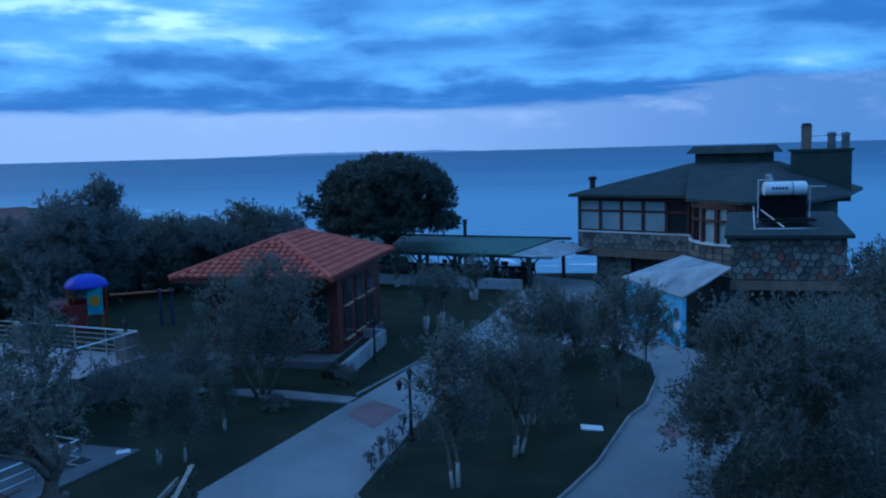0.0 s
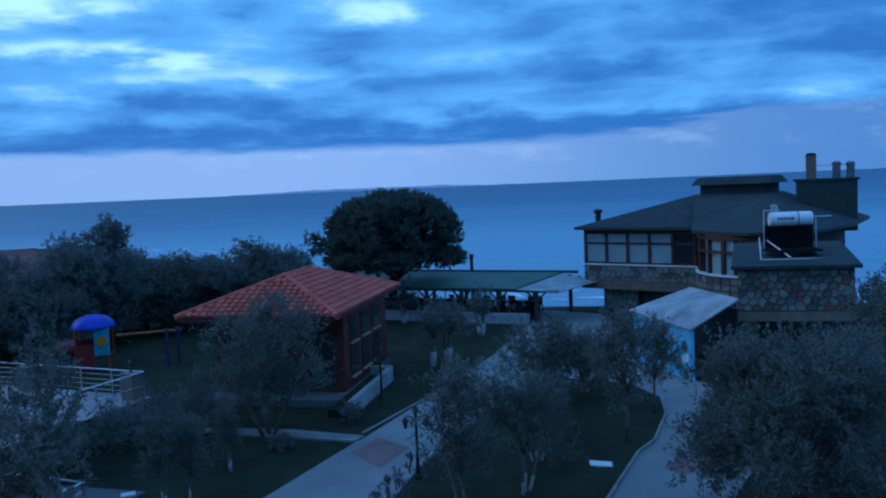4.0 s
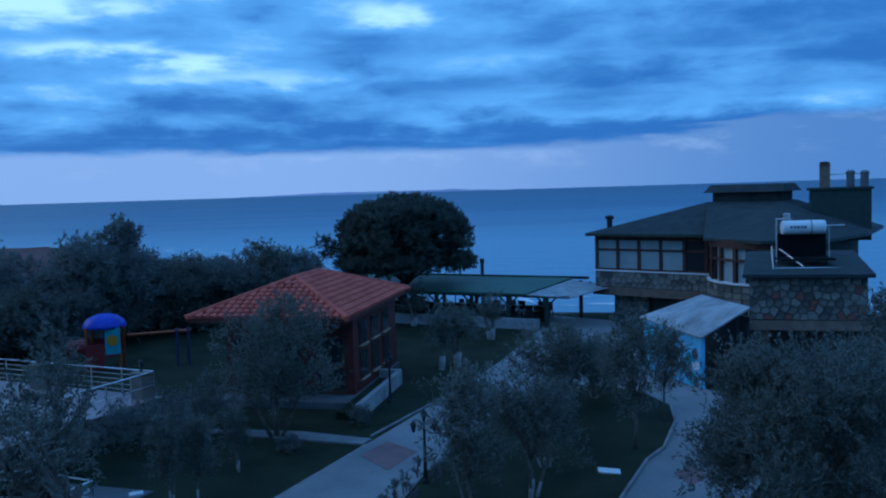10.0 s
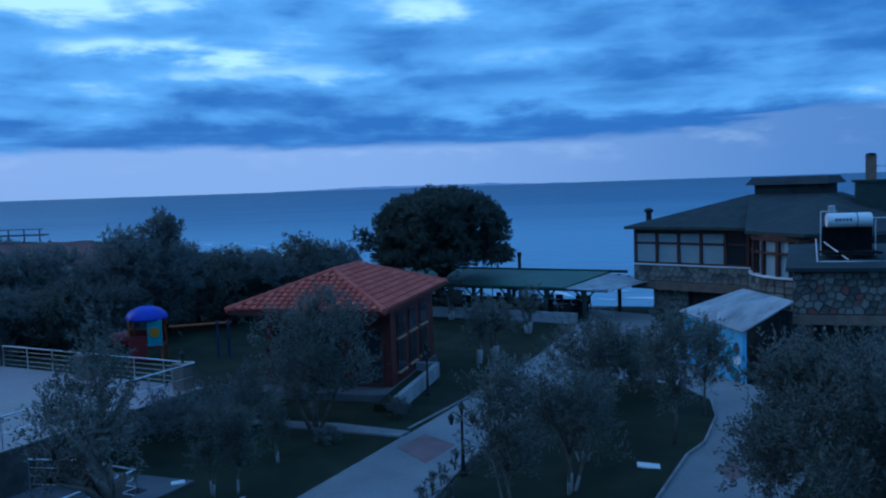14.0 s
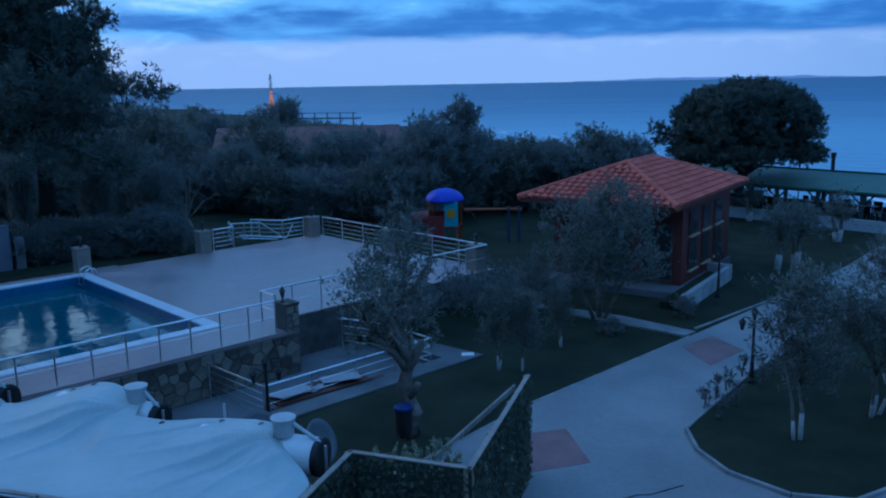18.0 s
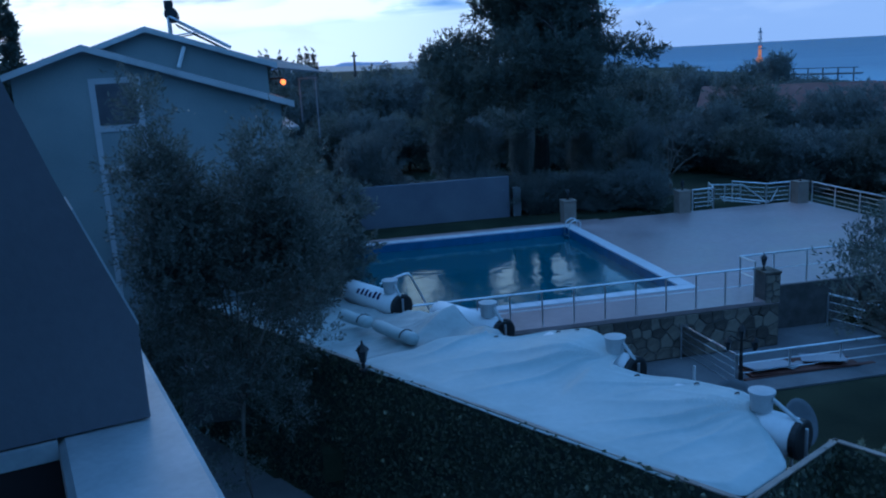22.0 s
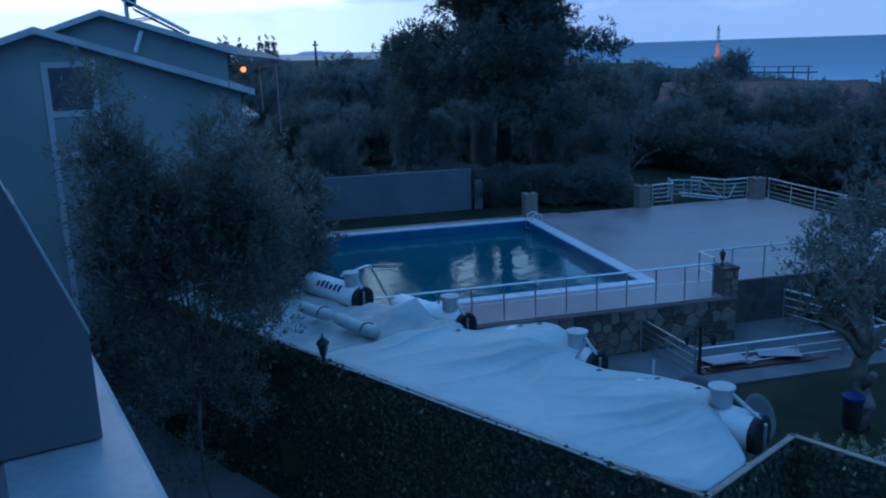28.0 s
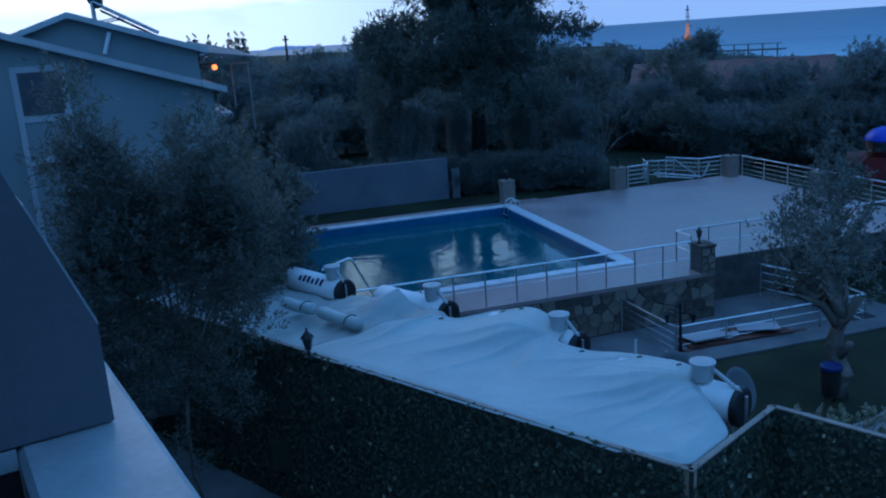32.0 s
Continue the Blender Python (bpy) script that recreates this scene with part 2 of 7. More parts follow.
M_TILE_BED = surface("roof_tile_bed", (0.28, 0.06, 0.045), (0.4, 0.10, 0.07), 0.85, 0, 2.0, 0.2, 25)
M_BRICKRED = surface("red_stained_wood", (0.10, 0.024, 0.02), (0.17, 0.043, 0.034), 0.6, 0, 2.0, 0.15, 25)
M_WOOD = surface("brown_wood", (0.07, 0.026, 0.021), (0.12, 0.05, 0.036), 0.65, 0, 2.0, 0.2, 30)
M_WOOD_PALE = surface("pale_wood", (0.30, 0.21, 0.14), (0.44, 0.32, 0.22), 0.75, 0, 2.5, 0.2, 30)
M_TAN = surface("tan_beam", (0.17, 0.11, 0.085), (0.26, 0.175, 0.13), 0.8, 0, 2.5, 0.2, 30)
M_ROOF_DARK = surface("dark_green_shingle", (0.02, 0.03, 0.032), (0.042, 0.053, 0.052), 0.9, 0, 1.5, 0.3, 25)
M_GREEN = surface("green_sheet", (0.03, 0.085, 0.06), (0.055, 0.13, 0.09), 0.6, 0, 0.8, 0.1, 12)
M_GREEN_POST = surface("dark_green_paint", (0.02, 0.04, 0.035), (0.04, 0.06, 0.05), 0.6, 0, 3, 0.1, 20)
M_TIN = surface("grey_tin", (0.21, 0.22, 0.225), (0.44, 0.455, 0.46), 0.6, 0.3, 1.1, 0.15, 6)
M_STEEL = surface("stainless_steel", (0.62, 0.63, 0.64), (0.75, 0.76, 0.77), 0.3, 1.0, 3, 0.02, 20)
M_GALV = surface("galvanised", (0.5, 0.51, 0.52), (0.66, 0.67, 0.68), 0.4, 0.7, 3, 0.05, 20)
M_BUCKET = surface("grey_white_paint", (0.34, 0.36, 0.37), (0.46, 0.48, 0.48), 0.6, 0, 2.0, 0.06, 18)
M_BLACK = surface("black_paint", (0.012, 0.012, 0.013), (0.03, 0.03, 0.03), 0.5, 0, 3, 0.05, 20)
M_BLUE_WALL = surface("light_blue_wall", (0.11, 0.46, 0.70), (0.19, 0.58, 0.80), 0.8, 0, 1.2, 0.1, 12)
M_BLUE = surface("blue_plastic", (0.012, 0.03, 0.34), (0.025, 0.055, 0.46), 0.4, 0, 2, 0.02, 12)
M_BIN = surface("dark_blue_plastic", (0.006, 0.02, 0.10), (0.01, 0.03, 0.14), 0.5, 0, 2, 0.02, 12)
M_TEAL = surface("teal_plastic", (0.01, 0.25, 0.30), (0.02, 0.33, 0.38), 0.4, 0, 2, 0.02, 12)
M_ORANGE = surface("orange_plastic", (0.27, 0.065, 0.02), (0.36, 0.095, 0.03), 0.4, 0, 2, 0.02, 12)
M_RED = surface("red_plastic", (0.16, 0.02, 0.022), (0.22, 0.03, 0.03), 0.4, 0, 2, 0.02, 12)
M_YELLOW = surface("yellow_plastic", (0.42, 0.18, 0.02), (0.5, 0.24, 0.03), 0.4, 0, 2, 0.02, 12)
M_TARP = surface("white_tarpaulin", (0.33, 0.39, 0.385), (0.43, 0.485, 0.475), 0.6, 0, 0.8, 0.12, 9, 0.35)
M_TARP_OLD = surface("grey_tarpaulin", (0.26, 0.295, 0.285), (0.40, 0.435, 0.42), 0.6, 0, 1.2, 0.12, 9, 0.35)
M_HOUSE = surface("grey_render", (0.19, 0.23, 0.235), (0.26, 0.30, 0.30), 0.85, 0, 0.5, 0.12, 20)
M_SLATE = surface("grey_roof_sheet", (0.10, 0.105, 0.11), (0.17, 0.175, 0.18), 0.7, 0, 1, 0.1, 12)
M_FASCIA = surface("pale_fascia", (0.36, 0.37, 0.375), (0.48, 0.49, 0.49), 0.7, 0, 1.5, 0.05, 20)
M_PLASTER = surface("white_plaster", (0.52, 0.53, 0.54), (0.64, 0.65, 0.65), 0.85, 0, 0.7, 0.15, 22)
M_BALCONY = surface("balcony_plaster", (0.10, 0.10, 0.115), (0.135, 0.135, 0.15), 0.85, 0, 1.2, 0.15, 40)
M_LEDGE = surface("white_marble_ledge", (0.27, 0.30, 0.31), (0.44, 0.465, 0.47), 0.5, 0, 5.0, 0.05, 60)
M_GREYWALL = surface("grey_garden_wall", (0.26, 0.27, 0.29), (0.36, 0.37, 0.38), 0.9, 0, 0.6, 0.15, 16)
M_BARK_DARK = surface("dark_bark", (0.03, 0.027, 0.025), (0.06, 0.052, 0.046), 0.95, 0, 4, 0.8, 20)
M_WALL_BLUE = surface("blue_grey_render", (0.10, 0.112, 0.14), (0.15, 0.163, 0.19), 0.9, 0, 0.6, 0.15, 16)
M_BARK = surface("bark", (0.09, 0.075, 0.062), (0.20, 0.175, 0.15), 0.95, 0, 4, 0.8, 20)
M_LIME = surface("limewashed_bark", (0.24, 0.24, 0.235), (0.40, 0.40, 0.385), 0.95, 0, 4, 0.6, 20)
M_OLIVE = surface("olive_leaf", (0.085, 0.098, 0.08), (0.2, 0.215, 0.187), 0.38, 0, 1.5, 0, 10, 0.5, island=0.75)
M_SHRUB = surface("dark_leaf", (0.125, 0.145, 0.145), (0.22, 0.245, 0.225), 0.85, 0, 0.8, 0, 10, 0.1, island=0.3)
M_PINE = surface("pine_needle", (0.08, 0.10, 0.088), (0.13, 0.15, 0.125), 0.85, 0, 0.8, 0, 10, 0.1, island=0.5)
M_IVY = surface("artificial_ivy", (0.09, 0.11, 0.08), (0.165, 0.185, 0.13), 0.6, 0, 0.9, 0, 10, 0.3, island=0.8)
M_IVY_PALE = surface("pale_ivy_leaf", (0.20, 0.21, 0.13), (0.35, 0.34, 0.23), 0.6, 0, 3, 0, 10, 0.3, island=0.8)
for m in (M_OLIVE, M_SHRUB, M_PINE, M_IVY):
    nt = m.node_tree
    p, out = nt.nodes["Principled BSDF"], nt.nodes["Material Output"]
    tr, mx = nt.nodes.new("ShaderNodeBsdfTranslucent"), nt.nodes.new("ShaderNodeMixShader")
    nt.links.new(p.inputs["Base Color"].links[0].from_socket, tr.inputs[0])
    mx.inputs[0].default_value = 0.55
    nt.links.new(p.outputs[0], mx.inputs[1])
    nt.links.new(tr.outputs[0], mx.inputs[2])
    nt.links.new(mx.outputs[0], out.inputs[0])
M_RUST = surface("rusty_roof", (0.10, 0.044, 0.038), (0.21, 0.10, 0.085), 0.85, 0, 0.8, 0.3, 8)
M_GLASS = glass_material("window_glass", (0.03, 0.035, 0.04))
M_BLIND = surface("pale_blind", (0.25, 0.32, 0.33), (0.35, 0.42, 0.42), 0.5, 0, 1.0, 0.03, 15, 0.5)
M_SEA = water_material("sea_water", (0.005, 0.10, 0.20), 0.25, 0.25, 0.9, (1, 2.2, 1), 0.5)


def sea_reflection_tone(m):
    """Sky reflection put into the colour: paler near shore, deep blue farther out, with long wind streaks."""
    nt = m.node_tree
    p = nt.nodes["Principled BSDF"]
    p.inputs["Specular IOR Level"].default_value, p.inputs["Roughness"].default_value = 0.55, 0.42
    co, sp, mp, streak = (nt.nodes.new("ShaderNode" + k) for k in ("TexCoord", "SeparateXYZ", "Mapping", "TexNoise"))
    nt.links.new(co.outputs["Object"], sp.inputs[0])
    mp.inputs["Scale"].default_value = (0.004, 0.022, 1)
    nt.links.new(co.outputs["Object"], mp.inputs[0])
    nt.links.new(mp.outputs[0], streak.inputs["Vector"])
    streak.inputs["Scale"].default_value, streak.inputs["Detail"].default_value = 1.0, 5.0
    far, near = nt.nodes.new("ShaderNodeMath"), nt.nodes.new("ShaderNodeMath")
    near.operation, near.inputs[0].default_value = "DIVIDE", 105.0
    nt.links.new(sp.outputs[1], near.inputs[1])
    far.operation, far.inputs[1].default_value = "MULTIPLY_ADD", 0.5
    nt.links.new(streak.outputs[0], far.inputs[0])
    nt.links.new(near.outputs[0], far.inputs[2])
    # Base colour ramp imitates the reflected sky, dark far out and pale inshore.
    ramp = nt.nodes.new("ShaderNodeValToRGB")
    a, b = ramp.color_ramp.elements
    a.position, a.color = 0.22, (0.002, 0.042, 0.105, 1)
    b.position, b.color = 1.0, (0.16, 0.31, 0.40, 1)
    mid = ramp.color_ramp.elements.new(0.5)
    mid.color = (0.022, 0.108, 0.195, 1)
    nt.links.new(far.outputs[0], ramp.inputs[0])
    nt.links.new(ramp.outputs[0], p.inputs["Base Color"])


sea_reflection_tone(M_SEA)
M_FOAM = surface("sea_foam", (0.55, 0.58, 0.6), (0.8, 0.82, 0.83), 0.7, 0, 0.8, 0.2, 5)
M_POOLWATER = water_material("pool_water", (0.004, 0.078, 0.105), 0.005, 2.2, 0.4, (1, 1, 1), 0.035)
M_TRIM = surface("grey_white_trim", (0.36, 0.37, 0.38), (0.46, 0.47, 0.48), 0.7, 0, 1.5, 0.05, 20)
# Near-black brown: the shade inside the balcony is put into this colour.
M_INSIDE_SHADE = surface("shaded_inside_brown", (0.02, 0.014, 0.014), (0.035, 0.026, 0.026), 0.6, 0, 2, 0.05, 30)
M_SHUTTER = surface("grey_shutter", (0.075, 0.078, 0.09), (0.115, 0.12, 0.13), 0.6, 0, 2, 0.05, 30)
M_CAP = surface("brown_cap_board", (0.19, 0.155, 0.135), (0.33, 0.28, 0.24), 0.75, 0, 2.5, 0.2, 30)
M_MESH = surface("dull_dish_paint", (0.09, 0.10, 0.11), (0.14, 0.15, 0.16), 0.8, 0, 2, 0.05, 30)
M_NAVY = surface("navy_paint", (0.01, 0.014, 0.05), (0.02, 0.025, 0.08), 0.5, 0, 2, 0.05, 30)
# Emission on the hills stands in for the pale haze of distance.
M_HILL_GLOW = glow_material("hill_haze_glow", (0.12, 0.26, 0.6), 0.6)
M_LAMP = glow_material("lit_lamp", (1.0, 0.20, 0.05), 2.4)
M_BEACON = glow_material("lit_beacon", (0.85, 0.30, 0.14), 0.42)

# ---- mesh tools ----


class Shape:
    """Collects vertices and faces of one mesh."""

    def __init__(self):
        self.v, self.f = [], []

    def face(self, *pts):
        n = len(self.v)
        self.v += [tuple(p) for p in pts]
        self.f.append(tuple(range(n, n + len(pts))))
        return self

    def solid(self, low, high):
        """A closed body between two loops of points, both counter-clockwise seen from above."""
        n, k = len(self.v), len(low)
        self.v += [tuple(p) for p in low] + [tuple(p) for p in high]
        self.f.append(tuple(range(n + k - 1, n - 1, -1)))
        self.f.append(tuple(range(n + k, n + 2 * k)))
        for i in range(k):
            j = (i + 1) % k
            self.f.append((n + i, n + j, n + k + j, n + k + i))
        return self

    def prism(self, poly, z0, z1):
        return self.solid([(x, y, z0) for x, y in poly], [(x, y, z1) for x, y in poly])

    def box(self, x0, x1, y0, y1, z0, z1, b=0.0):
        if b <= 0:
            return self.prism([(x0, y0), (x1, y0), (x1, y1), (x0, y1)], z0, z1)
        loop = lambda d, z: [(x0 + d, y0 + d, z), (x1 - d, y0 + d, z), (x1 - d, y1 - d, z), (x0 + d, y1 - d, z)]
        n = len(self.v)
        for d, z in ((b, z0), (0, z0 + b), (0, z1 - b), (b, z1)):
            self.v += loop(d, z)
        self.f += [(n + 3, n + 2, n + 1, n), (n + 12, n + 13, n + 14, n + 15)]
        for r in range(3):
            for i in range(4):
                j = (i + 1) % 4
                self.f.append((n + 4 * r + i, n + 4 * r + j, n + 4 * r + 4 + j, n + 4 * r + 4 + i))
        return self

    def tube(self, pts, radii, n=8, caps=True):
        """A round body along a line of points."""
        pts = [Vector(p) for p in pts]
        if isinstance(radii, (int, float)):
            radii = [radii] * len(pts)
        start = len(self.v)
        for i, p in enumerate(pts):
            d = (pts[min(i + 1, len(pts) - 1)] - pts[max(i - 1, 0)]).normalized()
            q = d.to_track_quat("Z", "Y")
            for k in range(n):
                a = 2 * math.pi * k / n
                self.v.append(tuple(p + q @ Vector((radii[i] * math.cos(a), radii[i] * math.sin(a), 0))))
        for i in range(len(pts) - 1):
            for k in range(n):
                a, b = start + i * n + k, start + i * n + (k + 1) % n
                self.f.append((a, b, b + n, a + n))
        if caps:
            self.f.append(tuple(range(start + n - 1, start - 1, -1)))
            self.f.append(tuple(range(start + (len(pts) - 1) * n, start + len(pts) * n)))
        return self

    def lathe(self, profile, n=14, at=(0, 0, 0)):
        """A turned body from (radius, height) pairs."""
        return self.tube([(at[0], at[1], at[2] + z) for _, z in profile], [max(r, 0.001) for r, _ in profile], n)

    def ring(self, pts, r, n=6):
        pts = list(pts)
        for a, b in zip(pts, pts[1:] + pts[:1]):
            self.tube((a, b), r, n)
        return self

    def moved(self, m):
        self.v = [tuple(m @ Vector(p)) for p in self.v]
        return self

    def mesh(self, name, material, smooth=False):
        me = bpy.data.meshes.new(name)
        me.from_pydata(self.v, [], self.f)
        me.materials.append(material)
        if smooth:
            me.shade_smooth()
        me.update()
        return me


def part(name, shape, material, parent=None, label="", smooth=False):
    me = shape if isinstance(shape, bpy.types.Mesh) else shape.mesh(name, material, smooth)
    ob = new(name, me)
    if parent is not None:
        ob.parent = parent
    if label:
        tagged(ob, label)
    return ob


def thing(name, m, label, category, group="", kind=""):
    ob = new(name)
    ob.matrix_world = m
    return tagged(ob, label, category, group, kind)


def setting(name, shape, material, label, category, smooth=False):
    return tagged(part(name, shape, material, None, "", smooth), label, category, "", "structure")


def frame_uv(ox, oy, deg, z=0.0):
    """A local frame whose x runs along deg degrees in plan."""
    return pose(ox, oy, z, 0, 0, deg)


def smooth01(v):
    v = min(max(v, 0.0), 1.0)
    return v * v * (3 - 2 * v)


def inside(p, poly):
    hit, j = False, len(poly) - 1
    for i in range(len(poly)):
        (x0, y0), (x1, y1) = poly[i], poly[j]
        if (y0 > p[1]) != (y1 > p[1]) and p[0] < (x1 - x0) * (p[1] - y0) / (y1 - y0) + x0:
            hit = not hit
        j = i
    return hit


# ---- plan ----
DECK = frame_uv(-11.6, 20.2, 62)      # x along the terrace front, y away from the garden
DECK_Z = 0.95
KIOSK = frame_uv(-1.71, 29.33, 75)    # x along its long side, y to the west
SHORE = [(300, -20), (60, 46), (10, 62), (-9, 92), (-45, 150), (-80, 178), (-200, 330), (-420, 450), (-900, 600), (-4500, 1200)]
SEA_Z = -1.5
DECK_INV = DECK.inverted()


def shore_distance(x, y):
    """Metres inland of the shore."""
    best, p = 1e9, Vector((x, y))
    for a, b in zip(SHORE, SHORE[1:]):
        a, b = Vector(a), Vector(b)
        k = min(max((p - a).dot(b - a) / (b - a).length_squared, 0), 1)
        d = p - (a + k * (b - a))
        if d.length < abs(best):
            cross = (b - a).x * (p - a).y - (b - a).y * (p - a).x
            best = d.length if cross > 0 else -d.length
    return best


def ground_z(x, y):
    d = shore_distance(x, y)
    z = -1.6 + 1.6 * smooth01(d / 11.0) if d > 0 else -1.6 + max(d, -12) * 0.25
    q = DECK_INV @ Vector((x, y, 0))
    back = smooth01((q.y - 12.9) / 0.8) * smooth01((24 - q.x) / 8.0) * smooth01((14 - q.x) / 3.0)
    z += 0.86 * back * smooth01(d / 30)
    if -34 < x < -5.5 and y < 8.45 + 0.0573 * (x + 15.5):
        z = -1.6
    elif -13 < q.x < 3.7 and -3.05 < q.y < 13:
        z = -0.75
    elif -13 < q.x < 9.4 and 1.6 < q.y < 12:
        z = -0.75
    return z


def build_ground():
    xs = [-4500, -2500, -1400, -800, -500, -320, -220, -150, -110, -85, -70] + [-60 + i * 1.25 for i in range(28)] + [-25 + i * 0.4 for i in range(50)] + [-5 + i * 1.0 for i in range(55)] + [60, 80, 120, 300, 900, 3000]
    ys = [-3000, -1200, -500, -200, -90, -50, -35] + [-25 + i * 1.25 for i in range(26)] + [8 + i * 0.4 for i in range(60)] + [32 + i * 1.25 for i in range(33)] + [80, 92, 110, 130, 150, 180, 220, 280, 350, 450, 600, 900, 1400]
    s = Shape()
    for y in ys:
        for x in xs:
            s.v.append((x, y, ground_z(x, y)))
    w = len(xs)
    for j in range(len(ys) - 1):
        for i in range(w - 1):
            a = j * w + i
            s.f.append((a, a + 1, a + 1 + w, a + w))
    return setting("ground", s, M_GRASS, "dark green lawn and soil of the garden", "ground", True)


build_ground()
setting("sea", Shape().face((-4800, -600, SEA_Z), (4800, -600, SEA_Z), (4800, 4850, SEA_Z), (-4800, 4850, SEA_Z)), M_SEA, "calm blue sea under a cloudy dusk sky", "sea")


def surf():
    """Broken lines of foam along the beach."""
    rnd = random.Random(17)
    for off, wide, seed in ((4.2, 1.5, 1.0), (8.5, 0.8, 5.0)):
        s = Shape()
        for a, b in zip(SHORE[1:], SHORE[2:6]):
            a, b = Vector((*a, 0)), Vector((*b, 0))
            d = (b - a).normalized()
            out = Vector((d.y, -d.x, 0))
            n = max(2, int((b - a).length / 0.7))
            for i in range(n):
                p, q = a.lerp(b, i / n), a.lerp(b, (i + 1) / n)
                w0, w1 = (wide * (0.35 + 1.5 * noise.noise((seed, (i + j) * 0.16, a.x))) for j in (0, 1))
                if w0 < 0.1 or w1 < 0.1:
                    continue
                c0, c1 = (off + 1.6 * noise.noise((seed + 3, (i + j) * 0.1, a.x)) for j in (0, 1))
                zz = Vector((0, 0, SEA_Z + 0.03))
                s.face(p + out * c0 + zz, p + out * (c0 + w0) + zz, q + out * (c1 + w1) + zz, q + out * c1 + zz)
        setting("surf", s, M_FOAM, "white foam of small waves breaking on the beach", "waves")


surf()


def far_hills():
    """Low islands on the horizon and hills inland, glowing to imitate haze."""
    s = Shape()
    for az0, az1, r, top, seed in ((-9, 10.5, 4700, 26, 1), (52, 64, 3000, 22, 2), (70, 84, 1500, 62, 3)):
        n = 40
        line = []
        for i in range(n + 1):
            k = i / n
            a = radians(az0 + (az1 - az0) * k)
            h = top * (math.sin(math.pi * k) ** 0.6) * (0.45 + 0.55 * noise.noise((k * 5 + seed * 9, seed, 0)) + 0.3 * noise.noise((k * 17, seed, 4)))
            line.append((-math.sin(a) * r, math.cos(a) * r, SEA_Z + max(h, 1.0)))
        for p, q in zip(line, line[1:]):
            back = lambda c: (c[0] * 1.03, c[1] * 1.03, SEA_Z - 1)
            s.face((p[0], p[1], SEA_Z - 1), (q[0], q[1], SEA_Z - 1), q, p)
            s.face(p, q, back(q), back(p))
    return setting("backdrop", s, M_HILL_GLOW, "faint blue islands and hills on the horizon, haze put in as glow", "hills", True)


far_hills()

# ---- paving ----
PAVED = [(-6.6, 13.2), (-3.2, 9.5), (-3.2, 8.3), (5.0, 8.3), (6.4, 14.5), (7.4, 18.2), (10.2, 22.2), (12.2, 26.5), (12.6, 29.0), (11.0, 31.5), (10.4, 35.3), (11.6, 40.0), (12.2, 47.5), (9.0, 50.5),
         (8.4, 46.6), (7.5, 44.8), (4.7, 37.5), (2.57, 32.89), (-1.0, 25.7), (-4.36, 19.08)]
ISLAND = [(0.76, 22.85), (-0.23, 19.9), (-0.7, 18.45), (-0.42, 17.4), (0.2, 16.5), (1.3, 15.85), (2.4, 15.95), (3.2, 16.8), (4.4, 18.5), (5.15, 19.6), (6.9, 22.9), (7.7, 23.9), (8.9, 26.5),
          (9.4, 28.5), (9.0, 30.3), (8.2, 31.4), (6.9, 32.0), (5.6, 31.6), (4.0, 29.3), (2.4, 26.2)]
setting("pavement", Shape().prism(PAVED, -0.1, 0.035), M_PAVE, "grey concrete block paving of the garden paths", "pavement")
setting("yard", Shape().prism([(-5.4, -1.0), (14, -4.0), (14, 8.25), (-5.4, 8.25)], -0.1, 0.02), M_ASPHALT, "grey concrete yard at the foot of the hotel", "pavement")
setting("lower_yard", Shape().prism([(-34, 1.0), (-5.45, -1.0), (-5.45, 8.8), (-34, 7.2)], -1.6, -1.45), M_ASPHALT, "grey concrete lower yard between hotel and fence", "pavement")
setting("island_lawn", Shape().prism(ISLAND, -0.1, 0.085), M_GRASS, "lawn island between the two paths", "lawn")
for poly in ([(-1.17, 24.6), (-0.32, 23.1), (0.55, 24.7), (-0.37, 25.9)], [(-4.0, 17.3), (-3.6, 15.4), (-2.45, 16.25), (-3.25, 17.8)], [(7.4, 20.8), (8.1, 21.4), (8.0, 22.3), (7.3, 21.8)]):
    setting("paving_inlay", Shape().prism(poly, 0.0, 0.041), M_PAVE_RED, "red paver diamond set in the grey path", "paving inlay")


def kerb_run(line, name, label, closed=False, top=0.12):
    """Kerb stones of about 0.9 m along a line."""
    holder = thing(name, pose(0, 0, 0), label, "kerb", "", "structure")
    pts = line + line[:1] if closed else line
    for a, b in zip(pts, pts[1:]):
        a, b = Vector((*a, 0)), Vector((*b, 0))
        n = max(1, round((b - a).length / 0.9))
        for i in range(n):
            p, q = a.lerp(b, i / n), a.lerp(b, (i + 1) / n)
            d = q - p
            s = Shape().box(0.008, d.length - 0.008, -0.04, 0.04, -0.05, top, 0.012)
            ob = part("kerb_stone", s, M_KERB, holder)
            ob.matrix_local = pose(p.x, p.y, 0, 0, 0, math.degrees(math.atan2(d.y, d.x)))


kerb_run(ISLAND, "island_kerb", "pale concrete kerb round the lawn island", True)
kerb_run([(-6.6, 13.2), (-4.36, 19.08), (-1.0, 25.7)], "path_kerb", "pale concrete kerb along the path", False, 0.05)
kerb_run([(-0.9, 26.6), (2.57, 32.89), (4.7, 37.5), (7.5, 44.8)], "path_kerb", "pale concrete kerb along the path", False, 0.05)
